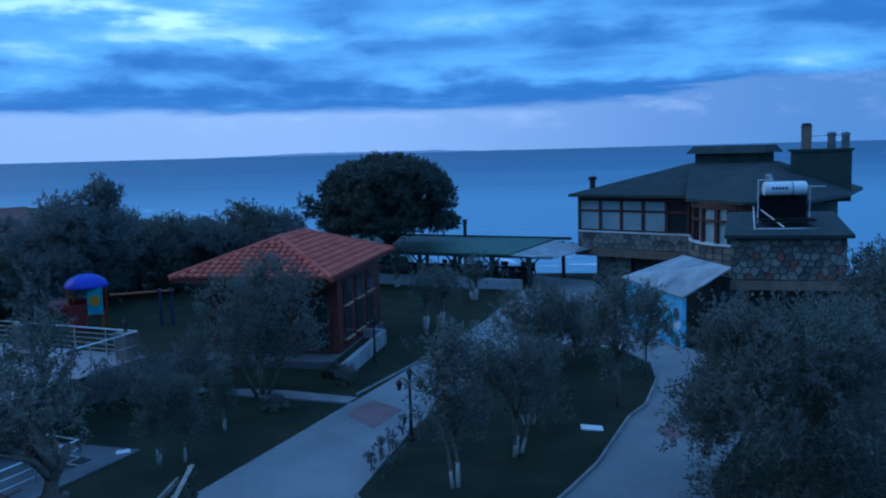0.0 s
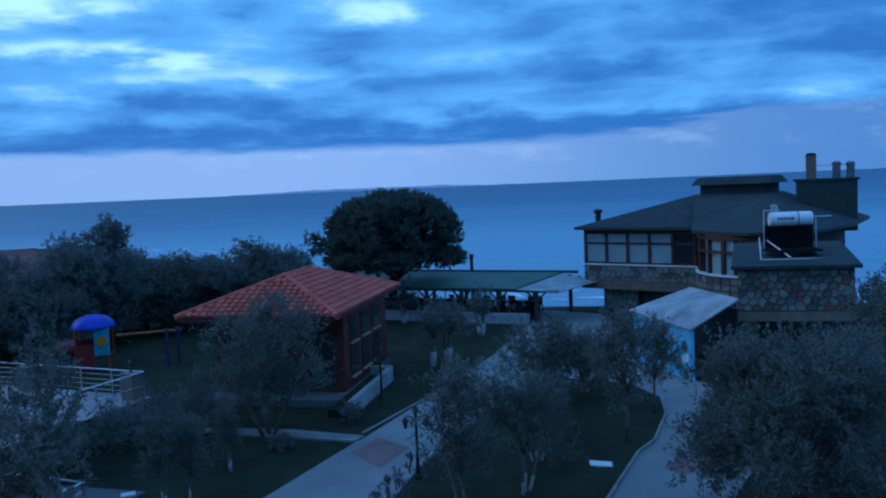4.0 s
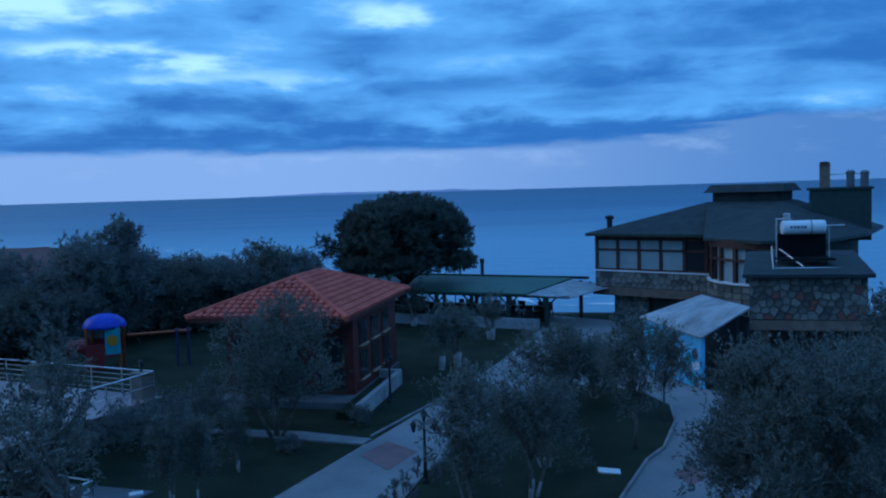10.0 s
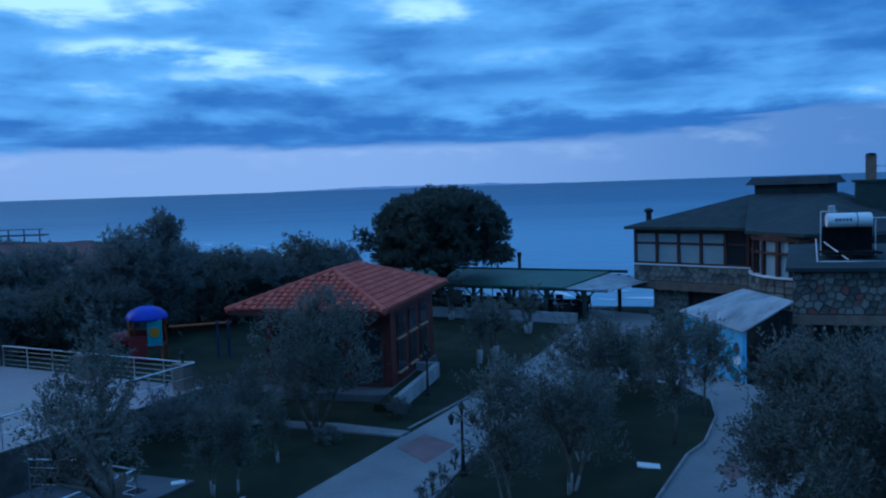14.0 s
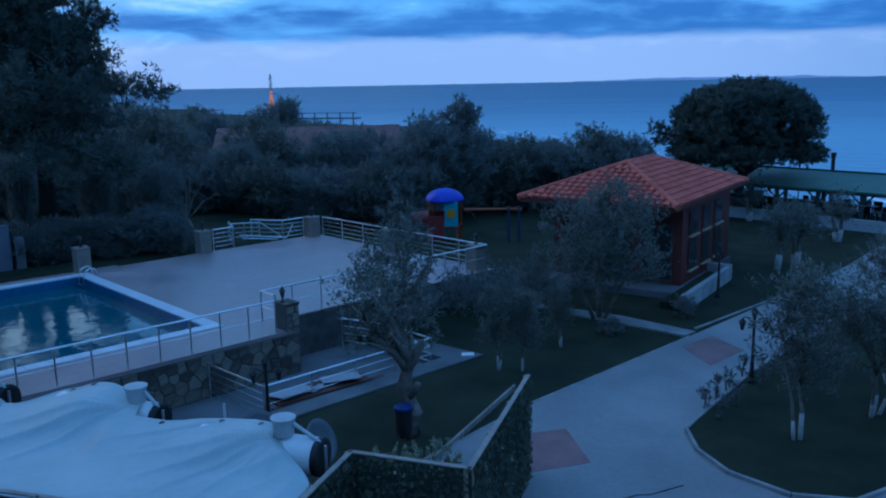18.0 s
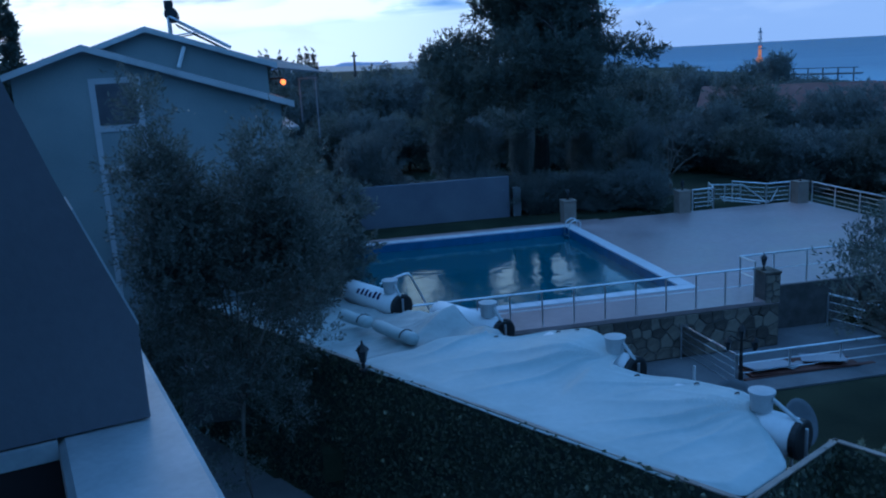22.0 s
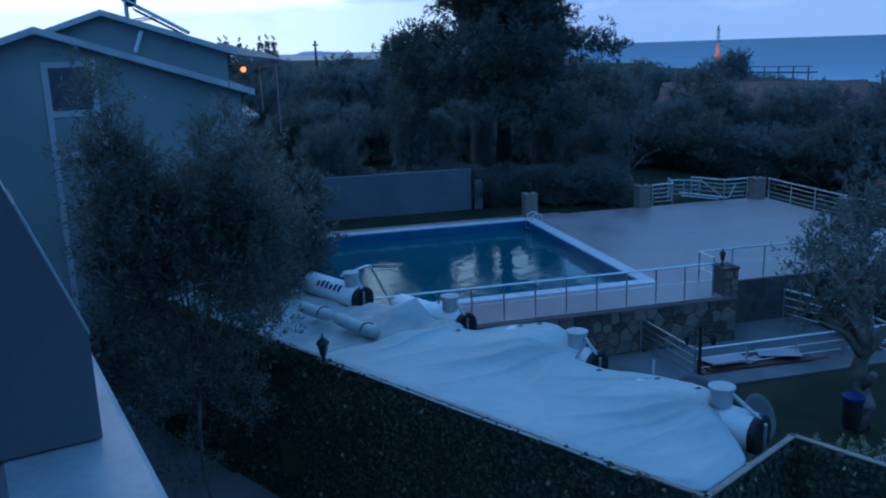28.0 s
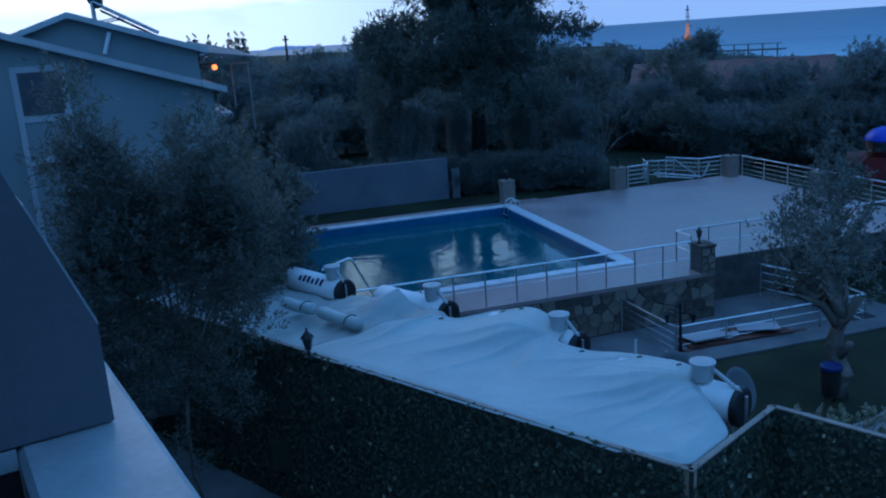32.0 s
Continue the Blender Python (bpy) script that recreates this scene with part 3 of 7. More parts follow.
# walkway to the kiosk and stepping stones
setting("walkway", Shape().prism([(-3.3, 26.6), (-1.15, 25.7), (-0.85, 26.2), (-3.2, 27.4), (-5.0, 27.9), (-5.1, 27.3)], -0.05, 0.06), M_KERB, "narrow pale concrete walkway to the kiosk", "walkway")
random.seed(5)
for i in range(7):
    cx, cy = -5.5 - i * 0.62, 27.75 + i * 0.24
    poly = [(cx + 0.24 * math.cos(a) * random.uniform(0.8, 1.1), cy + 0.3 * math.sin(a) * random.uniform(0.8, 1.1)) for a in [k * math.pi / 3 for k in range(6)]]
    tagged(part("stepping_stone", Shape().prism(poly, -0.05, 0.05), M_KERB), "pale stepping stone in the lawn", "stepping stone", "stepping stones to the kiosk")

for pts in ([(-1.9, 14.6), (-1.4, 15.1), (-1.15, 15.2), (-0.6, 15.75)], [(7.9, 22.0), (8.3, 22.5), (8.35, 23.0), (8.8, 23.6)]):
    line = Shape()
    for (x0, y0), (x1, y1) in zip(pts, pts[1:]):
        line.prism([(x0, y0), (x1, y1), (x1 - 0.02, y1 + 0.02), (x0 - 0.02, y0 + 0.02)], 0.03, 0.046)
    setting("paving_crack", line, M_BLACK, "thin dark crack in the grey paving", "crack")

# ---- hotel balcony ----
BALC = frame_uv(-1.73, 0.58, -12.3)


def local(shape, m):
    return shape.moved(m)


setting("wall_hotel", local(Shape().box(-22, 14, -0.21, -0.02, -1.5, 6.985), BALC), M_PLASTER, "pale plastered front wall of the hotel", "wall")
setting("balcony_ledge", local(Shape().box(-22, 14, -0.215, 0.0, 6.99, 7.05, 0.012), BALC), M_LEDGE, "white marble ledge on the balcony wall", "ledge")
setting("floor_balcony", local(Shape().box(-22, 14, -2.0, -0.22, 5.9, 6.05), BALC), M_INSIDE_SHADE, "dark brown tiled balcony floor, interior shade put into its colour", "floor")
setting("wall_back", local(Shape().box(-22, 14, -2.3, -2.0, 0.0, 9.4), BALC), M_PLASTER, "plastered wall behind the balcony", "wall")
setting("ceiling", local(Shape().box(-22, 14, -2.0, -0.9, 9.2, 9.4), BALC), M_PLASTER, "plastered slab over the balcony", "ceiling")


def divider():
    prof = [(-2.0, 7.055), (-0.053, 7.055), (-0.053, 7.235), (-0.155, 7.515), (-0.215, 7.70), (-0.67, 9.12), (-2.0, 9.12)]
    low = [(-0.19, y, z) for y, z in prof]
    high = [(0.0, y, z) for y, z in prof]
    s = Shape().solid([(x, y, z) for x, y, z in high][::-1], low[::-1])
    s2 = Shape()
    for (y0, z0), (y1, z1) in (((-0.053, 7.235), (-0.135, 7.46)),):
        s2.solid([(-0.188, y0, z0 + 0.001), (-0.002, y0, z0 + 0.001), (-0.002, y1, z1 + 0.001), (-0.188, y1, z1 + 0.001)],
                 [(-0.188, y0 + 0.003, z0 + 0.003), (-0.002, y0 + 0.003, z0 + 0.003), (-0.002, y1 + 0.003, z1 + 0.003), (-0.188, y1 + 0.003, z1 + 0.003)])
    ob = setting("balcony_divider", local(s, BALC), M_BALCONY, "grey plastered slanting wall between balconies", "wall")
    part("coping", local(s2, BALC), M_LEDGE, ob, "white coping on the lower slanting edge")
    part("skirting", local(Shape().box(0.001, 0.012, -2.0, -0.216, 7.018, 7.052), BALC), M_LEDGE, ob, "pale skirting")
    s3 = Shape().box(-0.19, 0.0, -2.0, -0.217, 6.05, 7.05)
    part("lower_wall", local(s3, BALC), M_INSIDE_SHADE, ob, "inner face below the ledge, interior shade put into its brown")


divider()

# ---- pool terrace ----


def deck_pts(pts):
    return [tuple((DECK @ Vector((u, w, 0)))[:2]) for u, w in pts]


PU0, PU1, PW0, PW1 = -13.5, -1.35, 2.15, 11.6     # water edges
CU = 0.42                                         # coping width


def pool_terrace():
    floor = thing("deck", DECK, "pinkish tiled terrace round the swimming pool", "terrace", "", "structure")
    a, b, c, d = PU0 - CU, PU1 + CU, PW0 - CU, PW1 + CU
    for poly in ([(-15, 0), (0.4, 0), (0.4, c), (-15, c)], [(b, c), (0.4, c), (0.4, d), (b, d)], [(-15, c), (a, c), (a, d), (-15, d)],
                 [(-15, d), (0.4, d), (0.4, 12.6), (-15, 12.6)], [(0.4, 1.2), (9.7, 1.2), (9.7, 12.3), (0.4, 12.3)]):
        part("slab", Shape().prism(poly, -0.2, DECK_Z), M_DECK, floor)
    part("slab_edge", Shape().box(-15, 0.43, -0.06, 0.0, DECK_Z - 0.10, DECK_Z + 0.004), M_DECK, floor)
    pool = thing("swimming_pool", DECK, "rectangular swimming pool with blue tiles and dark water", "swimming pool")
    t = DECK_Z
    part("water", Shape().face((PU0, PW0, t - 0.32), (PU1, PW0, t - 0.32), (PU1, PW1, t - 0.32), (PU0, PW1, t - 0.32)), M_POOLWATER, pool, "dark teal still water")
    e = 0.12
    for nm, x0, x1, y0, y1 in (("side_wall", PU0 - e, PU1 + e, PW0 - e, PW0), ("side_wall", PU0 - e, PU1 + e, PW1, PW1 + e), ("end_wall", PU0 - e, PU0, PW0, PW1), ("end_wall", PU1, PU1 + e, PW0, PW1)):
        part(nm, Shape().box(x0, x1, y0, y1, -0.2, t - 0.02), M_POOL, pool, "blue tiled pool wall")
    part("pool_floor", Shape().box(PU0, PU1, PW0, PW1, -0.28, -0.2), M_POOL, pool)
    # coping stones
    for u0, u1, w0, w1, along in ((a, b, c, PW0, 0), (a, b, PW1, d, 0), (a, PU0, PW0, PW1, 1), (PU1, b, PW0, PW1, 1)):
        n = round(((w1 - w0) if along else (u1 - u0)) / 0.6)
        lu, lw = ((u1 - u0), (w1 - w0) / n) if along else ((u1 - u0) / n, (w1 - w0))
        me = Shape().box(0.004, lu - 0.004, 0.004, lw - 0.004, t - 0.06, t + 0.03, 0.01).mesh("coping_stone", M_COPING)
        for i in range(n):
            ob = part("coping_stone", me, M_COPING, pool)
            ob.location = (u0, w0 + i * lw, 0) if along else (u0 + i * lu, w0, 0)
    ladder = thing("pool_ladder", DECK @ pose(PU1 + 0.16, 10.95, t + 0.03, 0, 0, -90), "chrome handrails of the pool ladder at the corner", "pool ladder")
    for dx in (0, -0.45):
        line = [(dx, 0.25, 0), (dx, 0.24, 0.2), (dx, 0.16, 0.31), (dx, 0.02, 0.34), (dx, -0.16, 0.26), (dx, -0.25, 0.03), (dx, -0.25, -0.9)]
        part("handrail", Shape().tube(line, 0.022, 8), M_STEEL, ladder)
    for z in (-0.25, -0.55):
        part("tread", Shape().box(-0.45, 0, -0.34, -0.26, z, z + 0.03), M_STEEL, ladder)


pool_terrace()


def rail(points, name, label, bars=4, height=0.95, group="", gap=1.4, base=0.0):
    """Stainless posts with a round top rail and thinner bars, along local points."""
    ob = thing(name, DECK @ pose(0, 0, base), label, "railing", group)
    for a, b in zip(points, points[1:]):
        a, b = Vector((*a, 0)) if len(a) == 2 else Vector(a), Vector((*b, 0)) if len(b) == 2 else Vector(b)
        up = Vector((0, 0, height))
        part("top_rail", Shape().tube((a + up, b + up), 0.027, 8), M_STEEL, ob)
        n = max(1, round((b - a).length / gap))
        for i in range(n + 1):
            p = a.lerp(b, i / n)
            part("post", Shape().tube((p, p + up), 0.022, 8), M_STEEL, ob)
        for k in range(bars):
            z = Vector((0, 0, height * (k + 1) / (bars + 1)))
            part("bar", Shape().tube((a + z, b + z), 0.011, 6), M_STEEL, ob)
    return ob


rail([(-12.0, 0.08), (-0.24, 0.08)], "railing", "stainless steel railing along the pool edge", 1, 0.9, "pool railings", 0.85, DECK_Z)
rail([(0.1, 0.6), (0.1, 1.35), (9.5, 1.35)], "railing", "stainless steel railing along the terrace edge", 1, 0.9, "pool railings", 1.0, DECK_Z)
rail([(9.5, 1.35), (9.5, 11.6)], "railing", "stainless steel railing with bars at the terrace end", 4, 0.9, "pool railings", 1.4, DECK_Z)
rail([(8.8, 12.1), (7.7, 12.1), (6.9, 13.4)], "railing", "stainless railing beside the terrace steps", 4, 0.9, "pool railings", 1.2, DECK_Z)
rail([(4.4, 12.2), (5.4, 12.3), (5.9, 13.6)], "railing", "stainless railing beside the terrace steps", 4, 0.9, "pool railings", 1.2, DECK_Z)
rail([(5.9, 13.6, 0), (7.9, 14.4, -0.25)], "railing", "stainless railing beyond the terrace steps", 3, 0.8, "pool railings", 1.2, DECK_Z)


def lantern(m, label, group):
    ob = thing("lantern", m, label, "lantern", group)
    part("base", Shape().lathe([(0.07, 0), (0.07, 0.03), (0.03, 0.05), (0.025, 0.12), (0.05, 0.14)], 10), M_BLACK, ob)
    part("glass", Shape().lathe([(0.045, 0.14), (0.085, 0.32)], 6), M_GLASS, ob)
    part("cap", Shape().lathe([(0.105, 0.32), (0.08, 0.36), (0.03, 0.41), (0.012, 0.43), (0.02, 0.45), (0.0, 0.48)], 6), M_BLACK, ob)
    return ob


def pillar(u, w, size, z0, top, material, label):
    ob = thing("pillar", DECK @ pose(u, w, 0), label, "pillar", "terrace pillars")
    h = size / 2
    part("shaft", Shape().box(-h, h, -h, h, z0, top - 0.07, 0.01), material, ob)
    part("cap", Shape().box(-h - 0.03, h + 0.03, -h - 0.03, h + 0.03, top - 0.07, top, 0.015), material, ob)
    lantern(DECK @ pose(u, w, top), "small black lantern on a terrace pillar", "pillar lanterns")
    return ob


M_PILLAR = surface("tan_render", (0.17, 0.135, 0.115), (0.25, 0.205, 0.17), 0.85, 0, 2, 0.2, 20)
for u, w in ((-0.9, 12.45), (4.0, 12.3), (9.2, 12.0), (9.3, 6.6), (9.3, 1.7)):
    pillar(u, w, 0.5, 0.5, DECK_Z + 0.92, M_PILLAR, "square tan pillar at the terrace edge")


# sunken court below the pool wall
COURT_Z = -0.32
setting("lower_terrace", Shape().prism(deck_pts([(-12, -2.85), (3.3, -2.85), (3.3, 1.12), (-12, 1.12)]), COURT_Z - 0.2, COURT_Z), M_CONCRETE, "grey concrete court below the pool wall", "terrace")
setting("court_edge", Shape().prism(deck_pts([(-3.4, -3.5), (4.3, -3.5), (3.9, -0.4), (3.3, -0.4), (3.3, -2.85), (-3.4, -2.85)]), -0.6, 0.045), M_CONCRETE, "pale concrete edge round the sunken court", "paving")
setting("court_lawn", Shape().prism(deck_pts([(-12, -3.5), (-3.4, -3.5), (-3.4, -2.85), (-12, -2.85)]), -0.6, 0.02), M_GRASS, "strip of lawn beside the sunken court", "lawn")
setting("court_side", Shape().prism(deck_pts([(3.3, -0.4), (3.9, -0.4), (3.9, 1.12), (3.3, 1.12)]), -0.6, 0.03), M_GRASS, "lawn at the end of the court", "lawn")
tagged(part("timber_edge", Shape().box(-2.2, 1.2, -2.84, -2.72, COURT_Z, 0.06, 0.01).moved(DECK), M_WOOD), "brown timber edging under the court railing", "edging")
for a, b in (((6.63, 12.25, 1.92), (7.72, 12.3, 1.13)), ((5.67, 12.25, 1.46), (7.99, 12.3, 1.02)), ((5.8, 12.3, 1.30), (7.6, 12.35, 1.0)), ((8.29, 12.2, 1.6), (8.02, 12.25, 1.05))):
    tagged(part("loose_rail", Shape().tube((a, b), 0.022, 8).moved(DECK), M_STEEL), "loose steel rail leaning across the terrace steps", "rail", "loose rails")
rail([(-2.3, -2.62), (3.1, -2.62), (3.1, -0.6), (2.6, 0.9)], "railing", "stainless railing round the sunken court", 3, 0.93, "court railings", 1.25, COURT_Z)
rail([(-2.32, -2.6), (-2.42, -0.1)], "railing", "stainless railing across the sunken court", 4, 0.93, "court railings", 2.5, COURT_Z)
tagged(part("marker_post", Shape().tube(((-3.0, -1.9, COURT_Z), (-3.0, -1.9, COURT_Z + 0.5)), 0.03, 8).moved(DECK), M_WHITE), "short white post standing in the court", "post")


def wall_stones(holder, length, height, size, material, m, seed, odd=None, depth=0.03, limit=300):
    """Irregular fitted stones on the local x-z face of a wall, each proud of the mortar: cells round scattered seeds."""
    rnd = random.Random(seed)
    nx, nz = max(2, round(length / size)), max(2, round(height / (size * 0.85)))
    seeds = []
    for j in range(nz):
        for i in range(nx):
            seeds.append(((i + 0.5 + (0.25 if j % 2 else -0.25) + rnd.uniform(-0.36, 0.36)) / nx * length, (j + 0.5 + rnd.uniform(-0.34, 0.34)) / nz * height))
    for n, (cx, cz) in enumerate(seeds):
        cell = [(0, 0), (length, 0), (length, height), (0, height)]
        for k, (ox, oz) in enumerate(seeds):
            if k == n or abs(ox - cx) > 3 * size or abs(oz - cz) > 3 * size:
                continue
            mx, mz, dx, dz = (cx + ox) / 2, (cz + oz) / 2, ox - cx, oz - cz
            side = [(x - mx) * dx + (z - mz) * dz for x, z in cell]
            out = []
            for q in range(len(cell)):
                p, r, a, b = cell[q], cell[(q + 1) % len(cell)], side[q], side[(q + 1) % len(cell)]
                if a <= 0:
                    out.append(p)
                if (a < 0) != (b < 0) and abs(a - b) > 1e-9:
                    t = a / (a - b)
                    out.append((p[0] + (r[0] - p[0]) * t, p[1] + (r[1] - p[1]) * t))
            cell = out
            if len(cell) < 3:
                break
        if len(cell) < 3:
            continue
        gx, gz = sum(p[0] for p in cell) / len(cell), sum(p[1] for p in cell) / len(cell)
        span = max(max(p[0] for p in cell) - min(p[0] for p in cell), 0.05)
        k = 1 - min(0.035 / span, 0.3)
        loop = [((x - gx) * k, (z - gz) * k) for x, z in cell]
        proud = depth * rnd.uniform(0.5, 1.4)
        s = Shape().solid([(x, 0.02, z) for x, z in loop], [(x, -proud * 0.6, z) for x, z in loop])
        s.f.pop(-len(loop) - 1)
        s.solid([(x, -proud * 0.6, z) for x, z in loop], [(x * 0.86, -proud, z * 0.86) for x, z in loop])
        ob = part("stone", s, odd if odd is not None and rnd.random() < 0.09 else material, holder)
        ob.matrix_local = m @ pose(gx, 0, gz)


pool_wall = thing("pool_wall", DECK, "rubble stone retaining wall of the pool terrace", "wall", "", "structure")
part("core", Shape().box(-15, 0.42, -0.05, -0.002, COURT_Z - 0.1, DECK_Z - 0.1), M_MORTAR, pool_wall)
wall_stones(pool_wall, 12.4, DECK_Z - COURT_Z - 0.12, 0.34, M_STONE, pose(-11.98, -0.05, COURT_Z + 0.01), 11)
# No stones here: the dark mortar tone stands in for shade on this side.
part("side_core", Shape().box(0.45, 9.7, 1.14, 1.196, COURT_Z - 0.1, DECK_Z - 0.02), M_MORTAR, pool_wall, "plain side wall, its shade put into the dark tone")
part("return_core", Shape().box(0.402, 0.44, 0.0, 1.14, COURT_Z - 0.1, DECK_Z - 0.02), M_MORTAR, pool_wall)
pier = thing("stone_pier", DECK, "rubble stone pier at the corner of the pool wall", "pillar", "terrace pillars")
part("core", Shape().box(0.0, 0.44, -0.055, 0.5, DECK_Z - 0.1, 1.66), M_MORTAR, pier)
part("cap", Shape().box(-0.02, 0.46, -0.09, 0.52, 1.66, 1.73, 0.012), M_STONE, pier)
wall_stones(pier, 0.43, 0.78, 0.25, M_STONE, pose(0.005, -0.057, DECK_Z - 0.09), 13)
lantern(DECK @ pose(0.1, 0.2, 1.73), "small black lantern on the stone pier", "pillar lanterns")

# ---- kiosk ----
EX, EY, EZ = 8.7, 6.0, 3.4            # eave rectangle and height
RIDGE = [(3.0, 3.0), (5.7, 3.0)]
RZ = 4.52


def build_kiosk():
    k = thing("kiosk", KIOSK, "small red timber garden house with a tiled hip roof", "garden house")
    x0, x1, y0, y1 = 1.9, 7.9, 0.4, 5.5
    wall = part("wall", Shape().box(x0, x1, y0, y1, 0, EZ - 0.1), M_BRICKRED, k, "dark red timber walls")
    part("plinth", Shape().box(x0 - 1.2, x1 + 0.1, y0 - 0.1, y1 + 0.1, -0.1, 0.25), M_CONCRETE, k, "pale concrete plinth")
    # windows of the long side, in two rows
    for i in range(3):
        cx = x0 + 1.15 + i * 1.55
        for z0, z1, nm in ((2.05, 2.85, "upper_window"), (0.75, 1.75, "lower_window")):
            w = part(nm, Shape().box(cx - 0.48, cx + 0.48, y0 - 0.05, y0 - 0.003, z0 - 0.06, z1 + 0.06), M_WOOD, wall)
            for dx in (-0.24, 0.24):
                part("pane", Shape().box(cx + dx - 0.20, cx + dx + 0.20, y0 - 0.062, y0 - 0.053, z0, z1), M_GLASS, wall)
            part("window_sill", Shape().box(cx - 0.52, cx + 0.52, y0 - 0.14, y0 - 0.003, z0 - 0.13, z0 - 0.065, 0.01), M_WOOD_PALE, wall)
    for i in range(3):
        cy = y0 + 0.9 + i * 1.65
        part("door_frame", Shape().box(x0 - 0.05, x0 - 0.003, cy - 0.6, cy + 0.6, 0.26, 2.5), M_WOOD, wall)
        for dy in (-0.28, 0.28):
            for z0, z1 in ((0.45, 1.25), (1.35, 2.35)):
                part("pane", Shape().box(x0 - 0.062, x0 - 0.053, cy + dy - 0.23, cy + dy + 0.23, z0, z1), M_GLASS, wall)
    part("soffit", Shape().box(0.06, EX - 0.06, 0.06, EY - 0.06, EZ - 0.1, EZ - 0.03), M_WOOD, k)
    for nm, a, b, c, d in (("fascia", 0, EX, 0, 0.04), ("fascia", 0, EX, EY - 0.04, EY), ("fascia", 0, 0.04, 0.04, EY - 0.04), ("fascia", EX - 0.04, EX, 0.04, EY - 0.04)):
        part(nm, Shape().box(a, b, c, d, EZ - 0.16, EZ + 0.02), M_BRICKRED, k)
    roof = Shape()
    c = [(-0.05, -0.05, EZ), (EX + 0.05, -0.05, EZ), (EX + 0.05, EY + 0.05, EZ), (-0.05, EY + 0.05, EZ)]
    r = [(*RIDGE[0], RZ), (*RIDGE[1], RZ)]
    roof.face(c[0], c[1], r[1], r[0]).face(c[1], c[2], r[1]).face(c[2], c[3], r[0], r[1]).face(c[3], c[0], r[0]).face(c[3], c[2], c[1], c[0])
    roof = part("roof", roof, M_TILE_BED, k, "red clay tile hip roof")
    for a, b in ((r[0], r[1]), (c[0], r[0]), (c[1], r[1]), (c[2], r[1]), (c[3], r[0])):
        n = round((Vector(b) - Vector(a)).length / 0.36)
        for i in range(n):
            p, q = Vector(a).lerp(Vector(b), i / n), Vector(a).lerp(Vector(b), (i + 1.12) / n)
            part("ridge_tile", Shape().tube((p + Vector((0, 0, 0.01)), q + Vector((0, 0, 0.05))), (0.12, 0.095), 8), M_TILE, roof)
    # barrel tiles on the two slopes that face the garden, the others joined
    slope = math.hypot(3.0, RZ - EZ)
    rows, pitch = 10, 0.29
    tl = slope / rows
    tile = Shape()
    n = 5
    for yy, rr, zz in ((0, 0.125, 0.045), (tl * 1.1, 0.105, 0.012)):
        for kk in range(n + 1):
            a = math.pi * kk / n
            tile.v.append((-rr * math.cos(a), yy, zz + rr * 0.62 * math.sin(a)))
    for kk in range(n):
        tile.f.append((kk, kk + 1, n + 2 + kk, n + 1 + kk))
    tile.f.append(tuple(range(n, -1, -1)))
    me = tile.mesh("barrel_tile", M_TILE, False)
    tilt = math.degrees(math.atan2(RZ - EZ, 3.0))
    rest = Shape()
    count = 0
    for side, base_m, width in ((0, pose(0, 0, EZ), EX), (1, pose(0, EY, EZ, 0, 0, -90), EY), (2, pose(EX, EY, EZ, 0, 0, 180), EX), (3, pose(EX, 0, EZ, 0, 0, 90), EY)):
        for j in range(rows):
            lo = 3.0 * (j + 0.55) / rows
            m = int((width - 2 * lo) / pitch)
            for i in range(m):
                x = width / 2 + (i - (m - 1) / 2) * pitch
                pm = base_m @ pose(0, 0, 0, tilt) @ pose(x, j * tl - 0.04, 0.012)
                if side < 2 and count < 300:
                    ob = part("barrel_tile", me, M_TILE, roof)
                    ob.matrix_local = pm
                    count += 1
                else:
                    t = Shape()
                    t.v, t.f = list(tile.v), tile.f
                    t.moved(pm)
                    off = len(rest.v)
                    rest.v += t.v
                    rest.f += [tuple(q + off for q in f) for f in t.f]
    tagged(part("tiles", rest, M_TILE, roof), kind="stuff")
    # planter wall along the long side
    pl = thing("planter_wall", KIOSK, "low white planter wall beside the kiosk", "planter")
    part("front", Shape().box(-0.6, 4.7, -0.62, -0.42, -0.1, 0.56, 0.015), M_LIMEWALL, pl)
    part("end", Shape().box(4.7, 4.9, -0.62, 0.28, -0.1, 0.60, 0.015), M_LIMEWALL, pl)
    part("soil", Shape().box(-0.6, 4.7, -0.42, 0.28, -0.1, 0.26), M_GRASS, pl)
    return k


build_kiosk()

# ---- restaurant ----
REST = frame_uv(11.24, 48.23, -42.5)    # x along the glazed front, y inwards


